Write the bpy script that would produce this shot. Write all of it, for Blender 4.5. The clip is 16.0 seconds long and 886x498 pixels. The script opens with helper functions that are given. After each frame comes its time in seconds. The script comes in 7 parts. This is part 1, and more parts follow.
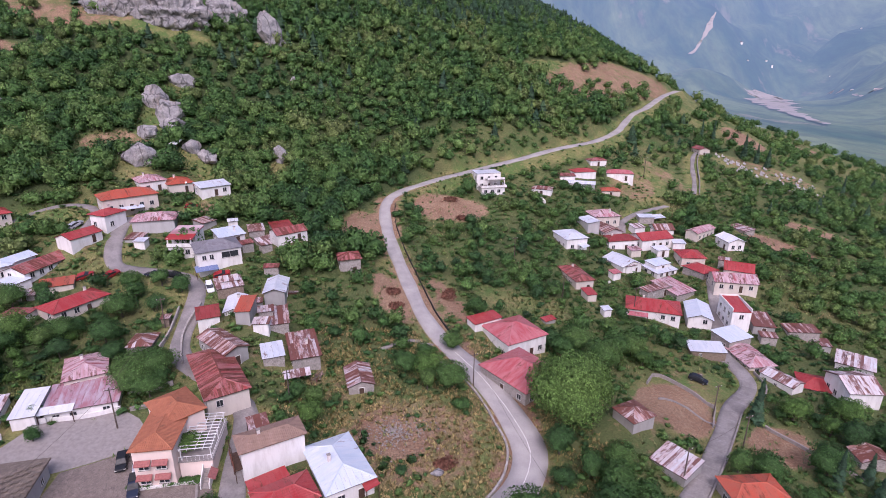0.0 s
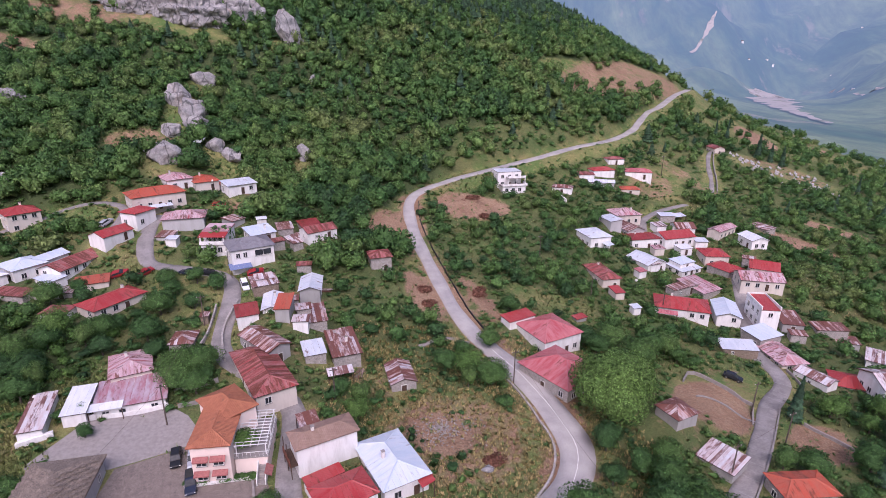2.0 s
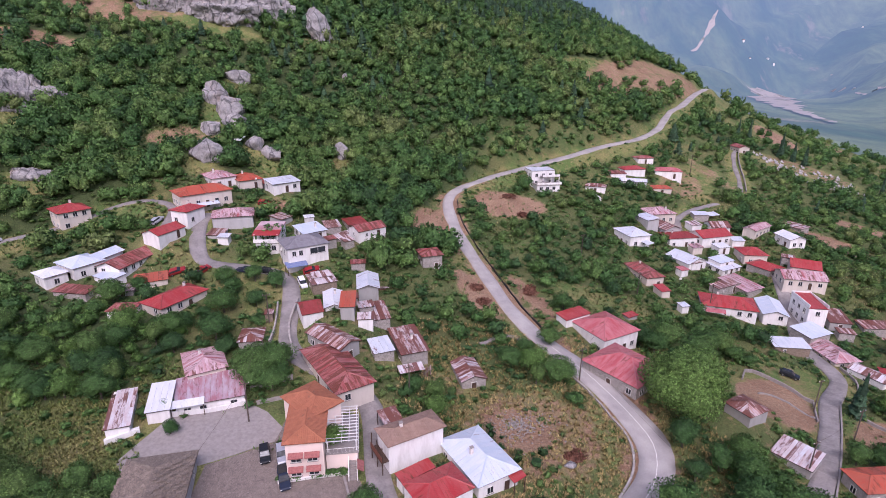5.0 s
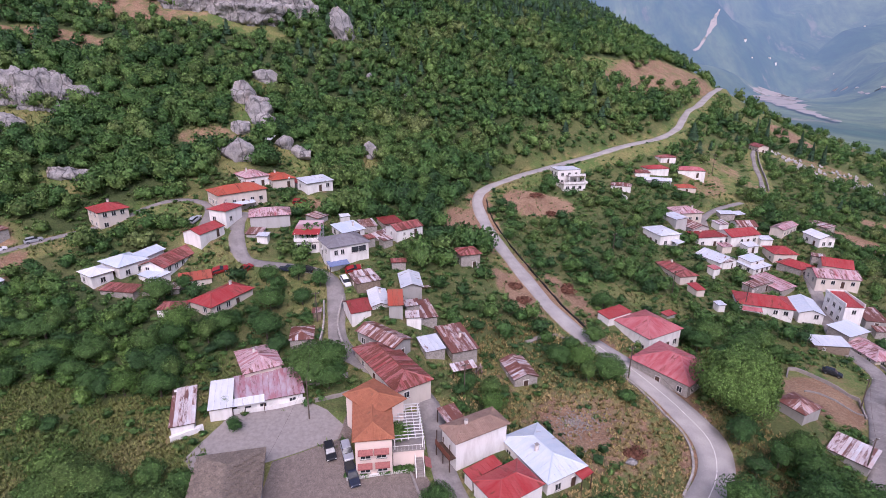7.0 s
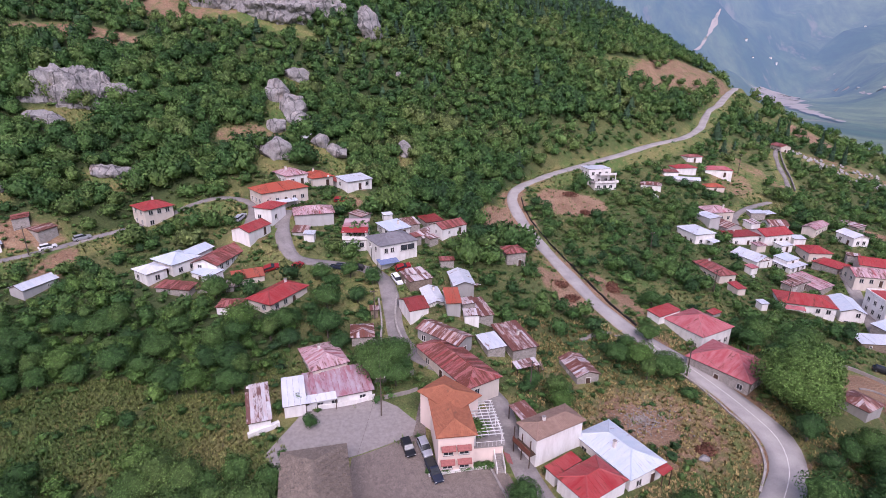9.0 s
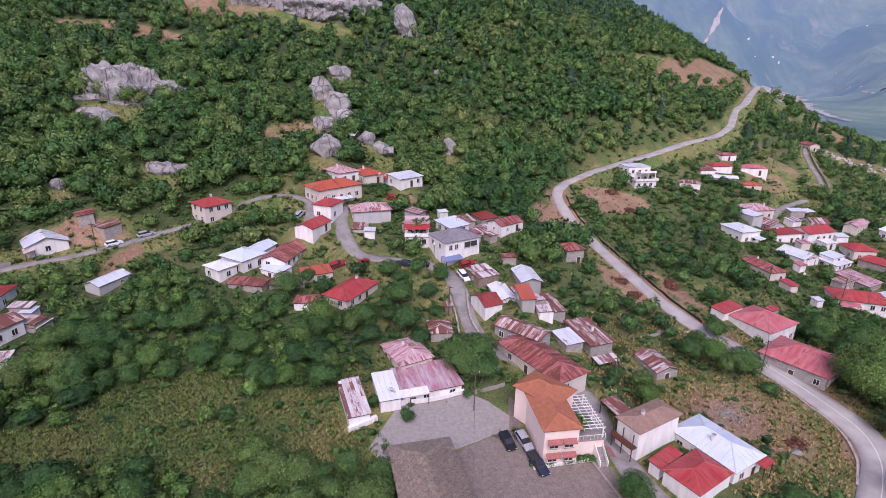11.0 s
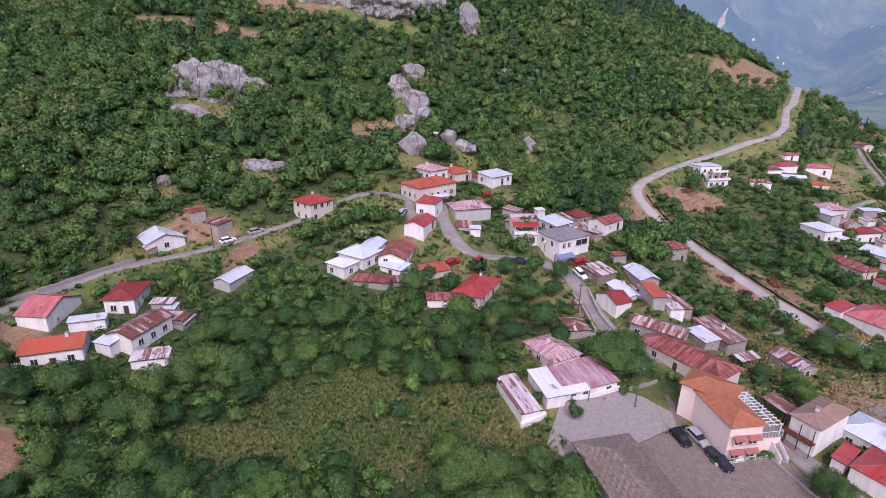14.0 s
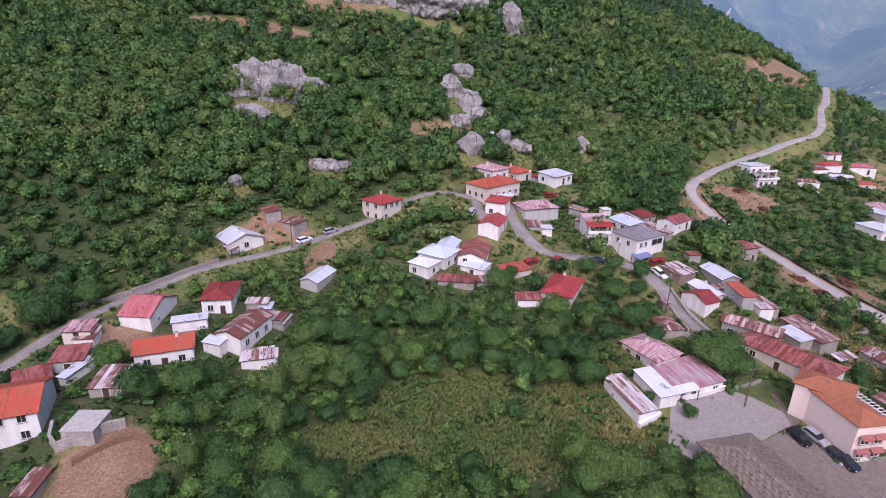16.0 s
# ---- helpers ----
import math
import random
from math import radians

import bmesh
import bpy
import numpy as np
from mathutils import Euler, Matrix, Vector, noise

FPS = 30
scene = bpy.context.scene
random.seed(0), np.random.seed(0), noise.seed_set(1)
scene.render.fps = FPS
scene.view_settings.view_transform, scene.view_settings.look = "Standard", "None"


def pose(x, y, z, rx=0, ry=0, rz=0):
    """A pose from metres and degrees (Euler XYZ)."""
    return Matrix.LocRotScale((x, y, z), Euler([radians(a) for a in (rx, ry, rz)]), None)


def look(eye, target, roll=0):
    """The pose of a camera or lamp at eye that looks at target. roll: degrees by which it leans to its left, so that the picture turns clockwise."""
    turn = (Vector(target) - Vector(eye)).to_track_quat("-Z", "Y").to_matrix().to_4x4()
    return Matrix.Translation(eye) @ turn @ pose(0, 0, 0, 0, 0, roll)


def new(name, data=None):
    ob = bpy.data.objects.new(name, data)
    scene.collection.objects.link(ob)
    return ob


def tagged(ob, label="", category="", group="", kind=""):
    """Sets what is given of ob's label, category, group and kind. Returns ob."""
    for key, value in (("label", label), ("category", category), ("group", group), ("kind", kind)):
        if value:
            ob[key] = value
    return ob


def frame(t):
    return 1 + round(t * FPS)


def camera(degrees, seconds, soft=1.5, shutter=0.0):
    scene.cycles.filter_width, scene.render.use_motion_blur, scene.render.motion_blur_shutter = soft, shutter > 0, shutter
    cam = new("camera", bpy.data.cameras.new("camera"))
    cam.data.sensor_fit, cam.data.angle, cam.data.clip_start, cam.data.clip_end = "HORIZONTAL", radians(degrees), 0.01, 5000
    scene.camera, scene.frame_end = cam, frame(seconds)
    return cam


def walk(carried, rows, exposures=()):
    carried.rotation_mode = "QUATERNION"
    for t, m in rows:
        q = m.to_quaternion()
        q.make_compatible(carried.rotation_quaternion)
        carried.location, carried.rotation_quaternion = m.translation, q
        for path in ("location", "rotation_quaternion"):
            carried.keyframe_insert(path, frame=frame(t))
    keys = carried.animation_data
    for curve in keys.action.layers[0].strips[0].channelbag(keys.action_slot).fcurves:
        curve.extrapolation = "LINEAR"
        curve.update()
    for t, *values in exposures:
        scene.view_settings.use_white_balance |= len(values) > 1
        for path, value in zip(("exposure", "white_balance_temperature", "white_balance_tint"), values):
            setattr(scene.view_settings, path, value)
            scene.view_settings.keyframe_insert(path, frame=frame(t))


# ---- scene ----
cam = camera(78.2, 16.0, 0.75)
PATH = [
    (0, (-0.026, -0.024, 59.915), (-0.023, 1.864, 59.256), 0.4),
    (0.5, (-2.094, -0.134, 59.876), (-2.089, 1.753, 59.215), 0.5),
    (1, (-4.149, -0.271, 59.856), (-4.145, 1.616, 59.194), 0.5),
    (1.5, (-6.236, -0.403, 59.885), (-6.23, 1.484, 59.221), 0.5),
    (2, (-8.391, -0.513, 59.921), (-8.384, 1.373, 59.257), 0.5),
    (2.5, (-10.559, -0.641, 59.977), (-10.551, 1.245, 59.311), 0.5),
    (3, (-12.841, -0.777, 60.053), (-12.832, 1.109, 59.387), 0.6),
    (3.5, (-15.137, -0.9, 60.134), (-15.127, 0.985, 59.466), 0.5),
    (4, (-17.548, -1.032, 60.172), (-17.537, 0.853, 59.503), 0.6),
    (6.5, (-29.882, -1.778, 60.148), (-29.866, 0.105, 59.475), 0.7),
    (7, (-32.613, -1.905, 60.147), (-32.597, -0.022, 59.474), 0.7),
    (7.5, (-35.471, -2.029, 60.137), (-35.452, -0.146, 59.462), 0.8),
    (8, (-38.591, -2.172, 60.124), (-38.571, -0.289, 59.45), 0.8),
    (8.5, (-41.83, -2.295, 60.085), (-41.808, -0.412, 59.409), 0.9),
    (9, (-45.363, -2.463, 60.054), (-45.34, -0.581, 59.377), 0.9),
    (11.5, (-66.359, -3.544, 59.656), (-66.328, -1.664, 58.973), 1.1),
    (12, (-71.077, -3.684, 59.543), (-71.045, -1.804, 58.86), 1.2),
    (12.5, (-75.806, -3.734, 59.425), (-75.772, -1.855, 58.741), 1.2),
    (13, (-80.698, -3.691, 59.277), (-80.665, -1.812, 58.593), 1.3),
    (13.5, (-85.569, -3.607, 59.124), (-85.534, -1.728, 58.44), 1.3),
    (14, (-90.518, -3.514, 58.982), (-90.483, -1.635, 58.297), 1.3),
    (14.5, (-95.407, -3.431, 58.854), (-95.37, -1.552, 58.169), 1.3),
    (15, (-100.297, -3.347, 58.69), (-100.26, -1.468, 58.005), 1.3),
    (15.5, (-105.092, -3.254, 58.547), (-105.054, -1.375, 57.863), 1.3),
    (16, (-109.905, -3.175, 58.439), (-109.867, -1.296, 57.754), 1.3),
]
EXPOSURE = 0.42
walk(cam, [(t, look(eye, target, roll)) for t, eye, target, roll in PATH], [(0.0, EXPOSURE, 5950, 32), (16.0, EXPOSURE, 5950, 32)])
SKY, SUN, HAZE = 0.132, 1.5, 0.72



# ---- daylight: a bright overcast sky, the sun behind cloud ----
world = bpy.data.worlds.new("sky")
scene.world = world
world.use_nodes = True
wt = world.node_tree
sky = wt.nodes.new("ShaderNodeTexSky")
sky.sky_type, sky.sun_disc = "NISHITA", False
sky.sun_elevation, sky.sun_rotation = radians(48), radians(200)
sky.dust_density, sky.air_density = 4.0, 1.0
wt.links.new(sky.outputs["Color"], wt.nodes["Background"].inputs["Color"])
wt.nodes["Background"].inputs["Strength"].default_value = SKY
sun = new("sun", bpy.data.lights.new("sun", "SUN"))
sun.data.energy, sun.data.angle, sun.data.color = SUN, radians(18), (1.0, 0.96, 0.92)
sun.matrix_world = look((0, 0, 0), (-0.25, 0.62, -0.75))

# ---- materials ----


def shader(name, rough=0.8, metal=0.0):
    m = bpy.data.materials.new(name)
    m.use_nodes = True
    b = m.node_tree.nodes["Principled BSDF"]
    b.inputs["Roughness"].default_value, b.inputs["Metallic"].default_value = rough, metal
    b.inputs["Specular IOR Level"].default_value = 0.3
    return m, m.node_tree, b


def node(tree, kind, **inputs):
    n = tree.nodes.new(kind)
    for key, value in inputs.items():
        key = key.replace("_", " ")
        if hasattr(value, "is_output"):
            tree.links.new(value, n.inputs[key])
        else:
            n.inputs[key].default_value = value
    return n


def noise_of(tree, scale, detail=4.0, rough=0.55, vector=None):
    n = node(tree, "ShaderNodeTexNoise", Scale=scale, Detail=detail, Roughness=rough)
    if vector is None:
        vector = tree.nodes.new("ShaderNodeNewGeometry").outputs["Position"]
    tree.links.new(vector, n.inputs["Vector"])
    return n.outputs["Fac"]


def ramp(tree, fac, *stops):
    r = tree.nodes.new("ShaderNodeValToRGB")
    e = r.color_ramp.elements
    while len(e) < len(stops):
        e.new(0.5)
    for k, (at, col) in zip(e, stops):
        k.position = at
        k.color = (*col, 1) if hasattr(col, "__len__") else (col, col, col, 1)
    tree.links.new(fac, r.inputs["Fac"])
    return r.outputs["Color"]


def mix(tree, fac, a, b, how="MIX"):
    n = tree.nodes.new("ShaderNodeMix")
    n.data_type, n.blend_type = "RGBA", how
    for sock, value in ((n.inputs[0], fac), (n.inputs[6], a), (n.inputs[7], b)):
        if hasattr(value, "is_output"):
            tree.links.new(value, sock)
        elif hasattr(value, "__len__"):
            sock.default_value = (*value, 1)
        else:
            sock.default_value = value
    return n.outputs[2]


def calc(tree, how, a, b=0.0):
    n = tree.nodes.new("ShaderNodeMath")
    n.operation = how
    for sock, value in zip(n.inputs, (a, b)):
        if hasattr(value, "is_output"):
            tree.links.new(value, sock)
        else:
            sock.default_value = value
    return n.outputs[0]


def relief(tree, b, height, strength=0.4, distance=0.05):
    n = node(tree, "ShaderNodeBump", Strength=strength, Distance=distance, Height=height)
    tree.links.new(n.outputs["Normal"], b.inputs["Normal"])


def uv_of(tree):
    return tree.nodes.new("ShaderNodeUVMap").outputs["UV"]


def random_of(tree):
    return tree.nodes.new("ShaderNodeObjectInfo").outputs["Random"]


RUST, RUST_DARK = (0.20, 0.055, 0.028), (0.10, 0.030, 0.020)


def sheet_metal(name, paint, worn, rust, odd, rough=0.45):
    """Corrugated roof sheets. rust: how much of each sheet has rusted; odd: how far single sheets differ."""
    m, t, b = shader(name, rough, 0.0)
    uv = uv_of(t)
    one = random_of(t)
    shift = node(t, "ShaderNodeCombineXYZ", X=calc(t, "MULTIPLY", one, 61.0), Z=calc(t, "MULTIPLY", one, 23.0))
    moved = node(t, "ShaderNodeVectorMath")
    t.links.new(uv, moved.inputs[0])
    t.links.new(shift.outputs[0], moved.inputs[1])
    long = node(t, "ShaderNodeMapping", Vector=moved.outputs[0])
    long.inputs["Scale"].default_value = (1.0, 0.3, 1)
    col = mix(t, ramp(t, noise_of(t, 0.9, 6, 0.6, long.outputs[0]), (0.38, 0.0), (0.62, 1.0)), paint, worn)
    col = mix(t, calc(t, "MULTIPLY", one, odd), col, worn)
    streak = noise_of(t, 1.6, 8, 0.7, long.outputs[0])
    at = calc(t, "ADD", streak, calc(t, "MULTIPLY", calc(t, "SUBTRACT", one, 0.5), 0.35 * (odd > 0.2)))
    edge = 0.78 - 0.45 * rust
    fac = ramp(t, at, (edge - 0.06, 0.0), (edge + 0.06, 1.0))
    rusty = mix(t, noise_of(t, 3.0, 4, 0.6, uv), RUST, RUST_DARK)
    col = mix(t, calc(t, "MULTIPLY", fac, 0.9), col, rusty)
    fine = noise_of(t, 14.0, 3, 0.6, uv)
    col = mix(t, 0.25, col, ramp(t, fine, (0.3, 0.25), (0.7, 1.0)), "MULTIPLY")
    t.links.new(col, b.inputs["Base Color"])
    wave = t.nodes.new("ShaderNodeTexWave")
    wave.inputs["Scale"].default_value = 2.2
    t.links.new(uv, wave.inputs["Vector"])
    relief(t, b, wave.outputs["Fac"], 0.5, 0.03)
    return m


def clay(name, a, c):
    """Rows of roof tiles."""
    m, t, b = shader(name, 0.85)
    uv = uv_of(t)
    col = mix(t, ramp(t, noise_of(t, 1.1, 6, 0.65, uv), (0.35, 0.0), (0.65, 1.0)), a, c)
    col = mix(t, calc(t, "MULTIPLY", random_of(t), 0.35), col, tuple(v * 0.6 for v in a))
    moss = ramp(t, noise_of(t, 0.5, 6, 0.7, uv), (0.56, 0.0), (0.72, 0.7))
    col = mix(t, moss, col, (0.10, 0.07, 0.05))
    t.links.new(col, b.inputs["Base Color"])
    wave = t.nodes.new("ShaderNodeTexWave")
    wave.inputs["Scale"].default_value = 1.1
    t.links.new(uv, wave.inputs["Vector"])
    rows = t.nodes.new("ShaderNodeTexWave")
    rows.bands_direction, rows.wave_profile, rows.inputs["Scale"].default_value = "Y", "SAW", 0.9
    t.links.new(uv, rows.inputs["Vector"])
    relief(t, b, calc(t, "ADD", wave.outputs["Fac"], rows.outputs["Fac"]), 0.7, 0.05)
    return m


def render_wall(name, col, stain, amount=0.5, grain=9.0):
    """Painted render with rain streaks and damp stains."""
    m, t, b = shader(name, 0.9)
    pos = t.nodes.new("ShaderNodeNewGeometry").outputs["Position"]
    tall = node(t, "ShaderNodeMapping", Vector=pos)
    tall.inputs["Scale"].default_value = (1, 1, 0.25)
    f = ramp(t, noise_of(t, 0.8, 7, 0.65, tall.outputs[0]), (0.45, 0.0), (0.75, 1.0))
    c = mix(t, calc(t, "MULTIPLY", f, amount), col, stain)
    c = mix(t, calc(t, "MULTIPLY", random_of(t), 0.15), c, stain)
    t.links.new(c, b.inputs["Base Color"])
    relief(t, b, noise_of(t, grain), 0.3, 0.03)
    return m


def masonry(name, a, c, mortar, size=2.6):
    m, t, b = shader(name, 0.95)
    v = node(t, "ShaderNodeTexVoronoi", Scale=size)
    v.feature = "DISTANCE_TO_EDGE"
    cells = node(t, "ShaderNodeTexVoronoi", Scale=size)
    for n in (v, cells):
        t.links.new(t.nodes.new("ShaderNodeNewGeometry").outputs["Position"], n.inputs["Vector"])
    col = mix(t, cells.outputs["Color"], a, c)
    col = mix(t, ramp(t, v.outputs["Distance"], (0.02, 1.0), (0.08, 0.0)), col, mortar)
    col = mix(t, 0.5, col, ramp(t, noise_of(t, 1.2, 6), (0.3, 0.45), (0.7, 1.0)), "MULTIPLY")
    t.links.new(col, b.inputs["Base Color"])
    relief(t, b, v.outputs["Distance"], 0.8, 0.06)
    return m


def plain(name, col, rough=0.6, metal=0.0, vary=0.25, scale=3.0):
    m, t, b = shader(name, rough, metal)
    c = mix(t, ramp(t, noise_of(t, scale, 6), (0.3, 0.0), (0.7, 1.0)), tuple(v * (1 - vary) for v in col), tuple(min(1, v * (1 + vary)) for v in col))
    t.links.new(c, b.inputs["Base Color"])
    relief(t, b, noise_of(t, scale * 6), 0.15, 0.02)
    return m


COVER = {
    "red": sheet_metal("red_sheet", (0.37, 0.034, 0.036), (0.42, 0.085, 0.080), 0.16, 0.35),
    "darkred": sheet_metal("dark_red_sheet", (0.24, 0.030, 0.030), (0.29, 0.06, 0.055), 0.22, 0.35),
    "redrust": sheet_metal("faded_red_sheet", (0.32, 0.050, 0.045), (0.40, 0.18, 0.17), 0.58, 0.7),
    "redorange": sheet_metal("orange_red_sheet", (0.50, 0.085, 0.045), (0.42, 0.12, 0.075), 0.2, 0.3),
    "pinkred": sheet_metal("pink_red_sheet", (0.43, 0.075, 0.085), (0.52, 0.19, 0.20), 0.15, 0.55),
    "pinkrust": sheet_metal("bleached_red_sheet", (0.35, 0.06, 0.07), (0.62, 0.47, 0.50), 0.34, 0.9),
    "rust": sheet_metal("rusty_zinc_sheet", (0.60, 0.60, 0.64), (0.46, 0.27, 0.24), 0.74, 0.75),
    "rustwhite": sheet_metal("streaked_zinc_sheet", (0.68, 0.69, 0.73), (0.58, 0.45, 0.44), 0.52, 0.55),
    "grey": sheet_metal("zinc_sheet", (0.52, 0.56, 0.63), (0.66, 0.68, 0.73), 0.10, 0.5),
    "blue": sheet_metal("pale_blue_zinc_sheet", (0.55, 0.63, 0.73), (0.66, 0.70, 0.77), 0.02, 0.25),
    "white": sheet_metal("white_sheet", (0.78, 0.79, 0.82), (0.68, 0.69, 0.74), 0.04, 0.25),
    "mauve": sheet_metal("pale_mauve_zinc_sheet", (0.52, 0.48, 0.54), (0.40, 0.17, 0.20), 0.10, 0.45),
    "slate": clay("grey_slate", (0.19, 0.18, 0.20), (0.25, 0.24, 0.26)),
    "brown": clay("brown_shingle", (0.27, 0.17, 0.13), (0.34, 0.23, 0.18)),
    "tile": clay("orange_tile", (0.44, 0.165, 0.090), (0.33, 0.115, 0.065)),
    "concrete": plain("bare_concrete", (0.42, 0.40, 0.38), 0.9),
}
WALL = {
    "white": render_wall("white_render", (0.80, 0.78, 0.77), (0.38, 0.34, 0.31), 0.5),
    "cream": render_wall("cream_render", (0.64, 0.57, 0.51), (0.36, 0.30, 0.26), 0.5),
    "pink": render_wall("pink_render", (0.80, 0.66, 0.60), (0.60, 0.47, 0.42), 0.3),
    "grey": render_wall("grey_render", (0.45, 0.44, 0.44), (0.30, 0.28, 0.27), 0.6),
    "concrete": render_wall("concrete_block", (0.36, 0.35, 0.34), (0.22, 0.20, 0.19), 0.6),
    "stone": masonry("field_stone", (0.42, 0.38, 0.35), (0.28, 0.25, 0.23), (0.46, 0.43, 0.40)),
    "wood": plain("weathered_boards", (0.22, 0.17, 0.13), 0.9, 0, 0.35),
}
GLASS = plain("window_glass", (0.030, 0.034, 0.040), 0.12, 0, 0.3)
FRAME = plain("painted_frame", (0.62, 0.60, 0.58), 0.6)
DARK = plain("dark_timber", (0.075, 0.045, 0.032), 0.7)
CONCRETE = plain("weathered_concrete", (0.27, 0.242, 0.228), 0.95, 0, 0.16, 1.6)
BRICK = plain("chimney_render", (0.66, 0.60, 0.57), 0.9, 0, 0.15)
POLE = plain("pole_timber", (0.11, 0.085, 0.07), 0.9)
ASPHALT, t, b = shader("pale_worn_asphalt", 0.9)
c = mix(t, ramp(t, noise_of(t, 0.25, 6), (0.35, 0.0), (0.65, 1.0)), (0.33, 0.305, 0.295), (0.44, 0.41, 0.385))
c = mix(t, 0.35, c, ramp(t, noise_of(t, 6.0, 5), (0.3, 0.5), (0.7, 1.0)), "MULTIPLY")
t.links.new(c, b.inputs["Base Color"])
relief(t, b, noise_of(t, 12.0), 0.3, 0.02)

LANE, t, b = shader("worn_lane_concrete", 0.95)
c = mix(t, ramp(t, noise_of(t, 0.3, 7, 0.65), (0.35, 0.0), (0.65, 1.0)), (0.215, 0.195, 0.185), (0.33, 0.30, 0.285))
c = mix(t, 0.5, c, ramp(t, noise_of(t, 3.0, 6, 0.7), (0.3, 0.5), (0.7, 1.1)), "MULTIPLY")
t.links.new(c, b.inputs["Base Color"])
relief(t, b, noise_of(t, 9.0), 0.4, 0.03)

# earth and grass; "soil" is how bare the ground lies
EARTH, t, b = shader("hillside_earth", 1.0)
soil = t.nodes.new("ShaderNodeAttribute")
soil.attribute_name = "soil"
soil = soil.outputs["Fac"]
pos = t.nodes.new("ShaderNodeNewGeometry").outputs["Position"]
green = mix(t, ramp(t, noise_of(t, 0.09, 6, 0.6, pos), (0.38, 0.0), (0.62, 1.0)), (0.095, 0.160, 0.042), (0.225, 0.215, 0.080))
green = mix(t, ramp(t, noise_of(t, 0.5, 6, 0.7, pos), (0.50, 0.0), (0.74, 0.9)), green, (0.35, 0.255, 0.125))
brown = mix(t, ramp(t, noise_of(t, 0.12, 6, 0.65, pos), (0.36, 0.0), (0.64, 1.0)), (0.34, 0.215, 0.135), (0.235, 0.130, 0.080))
brown = mix(t, ramp(t, noise_of(t, 1.7, 5, 0.7, pos), (0.45, 0.0), (0.7, 0.6)), brown, (0.40, 0.31, 0.21))
edge = ramp(t, calc(t, "ADD", soil, calc(t, "MULTIPLY", calc(t, "SUBTRACT", noise_of(t, 0.35, 6, 0.7, pos), 0.5), 1.1)), (0.38, 0.0), (0.62, 1.0))
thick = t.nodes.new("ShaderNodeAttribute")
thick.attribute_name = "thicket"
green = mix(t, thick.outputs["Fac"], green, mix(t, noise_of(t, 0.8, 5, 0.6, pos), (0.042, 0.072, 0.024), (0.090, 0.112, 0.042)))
c = mix(t, edge, green, brown)
c = mix(t, 0.6, c, ramp(t, noise_of(t, 3.2, 8, 0.85, pos), (0.36, 0.12), (0.62, 1.65)), "MULTIPLY")
t.links.new(c, b.inputs["Base Color"])
relief(t, b, noise_of(t, 1.6, 8, 0.75, pos), 0.9, 0.5)

# far slopes; the valley's haze is a blue glow mixed in, stronger further off
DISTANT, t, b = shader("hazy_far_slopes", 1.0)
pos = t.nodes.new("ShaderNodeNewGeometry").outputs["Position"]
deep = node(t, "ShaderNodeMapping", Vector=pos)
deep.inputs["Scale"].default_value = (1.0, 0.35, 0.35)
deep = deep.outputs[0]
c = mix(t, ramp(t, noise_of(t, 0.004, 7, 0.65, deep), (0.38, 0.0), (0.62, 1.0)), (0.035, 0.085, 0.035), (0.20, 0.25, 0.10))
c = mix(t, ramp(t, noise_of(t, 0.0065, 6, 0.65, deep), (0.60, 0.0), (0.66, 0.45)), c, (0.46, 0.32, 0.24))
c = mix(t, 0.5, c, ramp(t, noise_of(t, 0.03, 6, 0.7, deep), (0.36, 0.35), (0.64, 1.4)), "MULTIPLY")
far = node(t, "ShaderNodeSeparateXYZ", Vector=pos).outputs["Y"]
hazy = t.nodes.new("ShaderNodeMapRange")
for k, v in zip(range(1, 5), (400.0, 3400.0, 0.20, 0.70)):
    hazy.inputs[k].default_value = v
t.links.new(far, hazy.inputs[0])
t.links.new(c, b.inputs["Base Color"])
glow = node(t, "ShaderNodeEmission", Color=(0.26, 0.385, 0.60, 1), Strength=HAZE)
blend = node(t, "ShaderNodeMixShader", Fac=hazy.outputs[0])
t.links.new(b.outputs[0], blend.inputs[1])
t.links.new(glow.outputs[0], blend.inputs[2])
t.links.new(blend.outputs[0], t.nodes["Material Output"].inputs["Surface"])


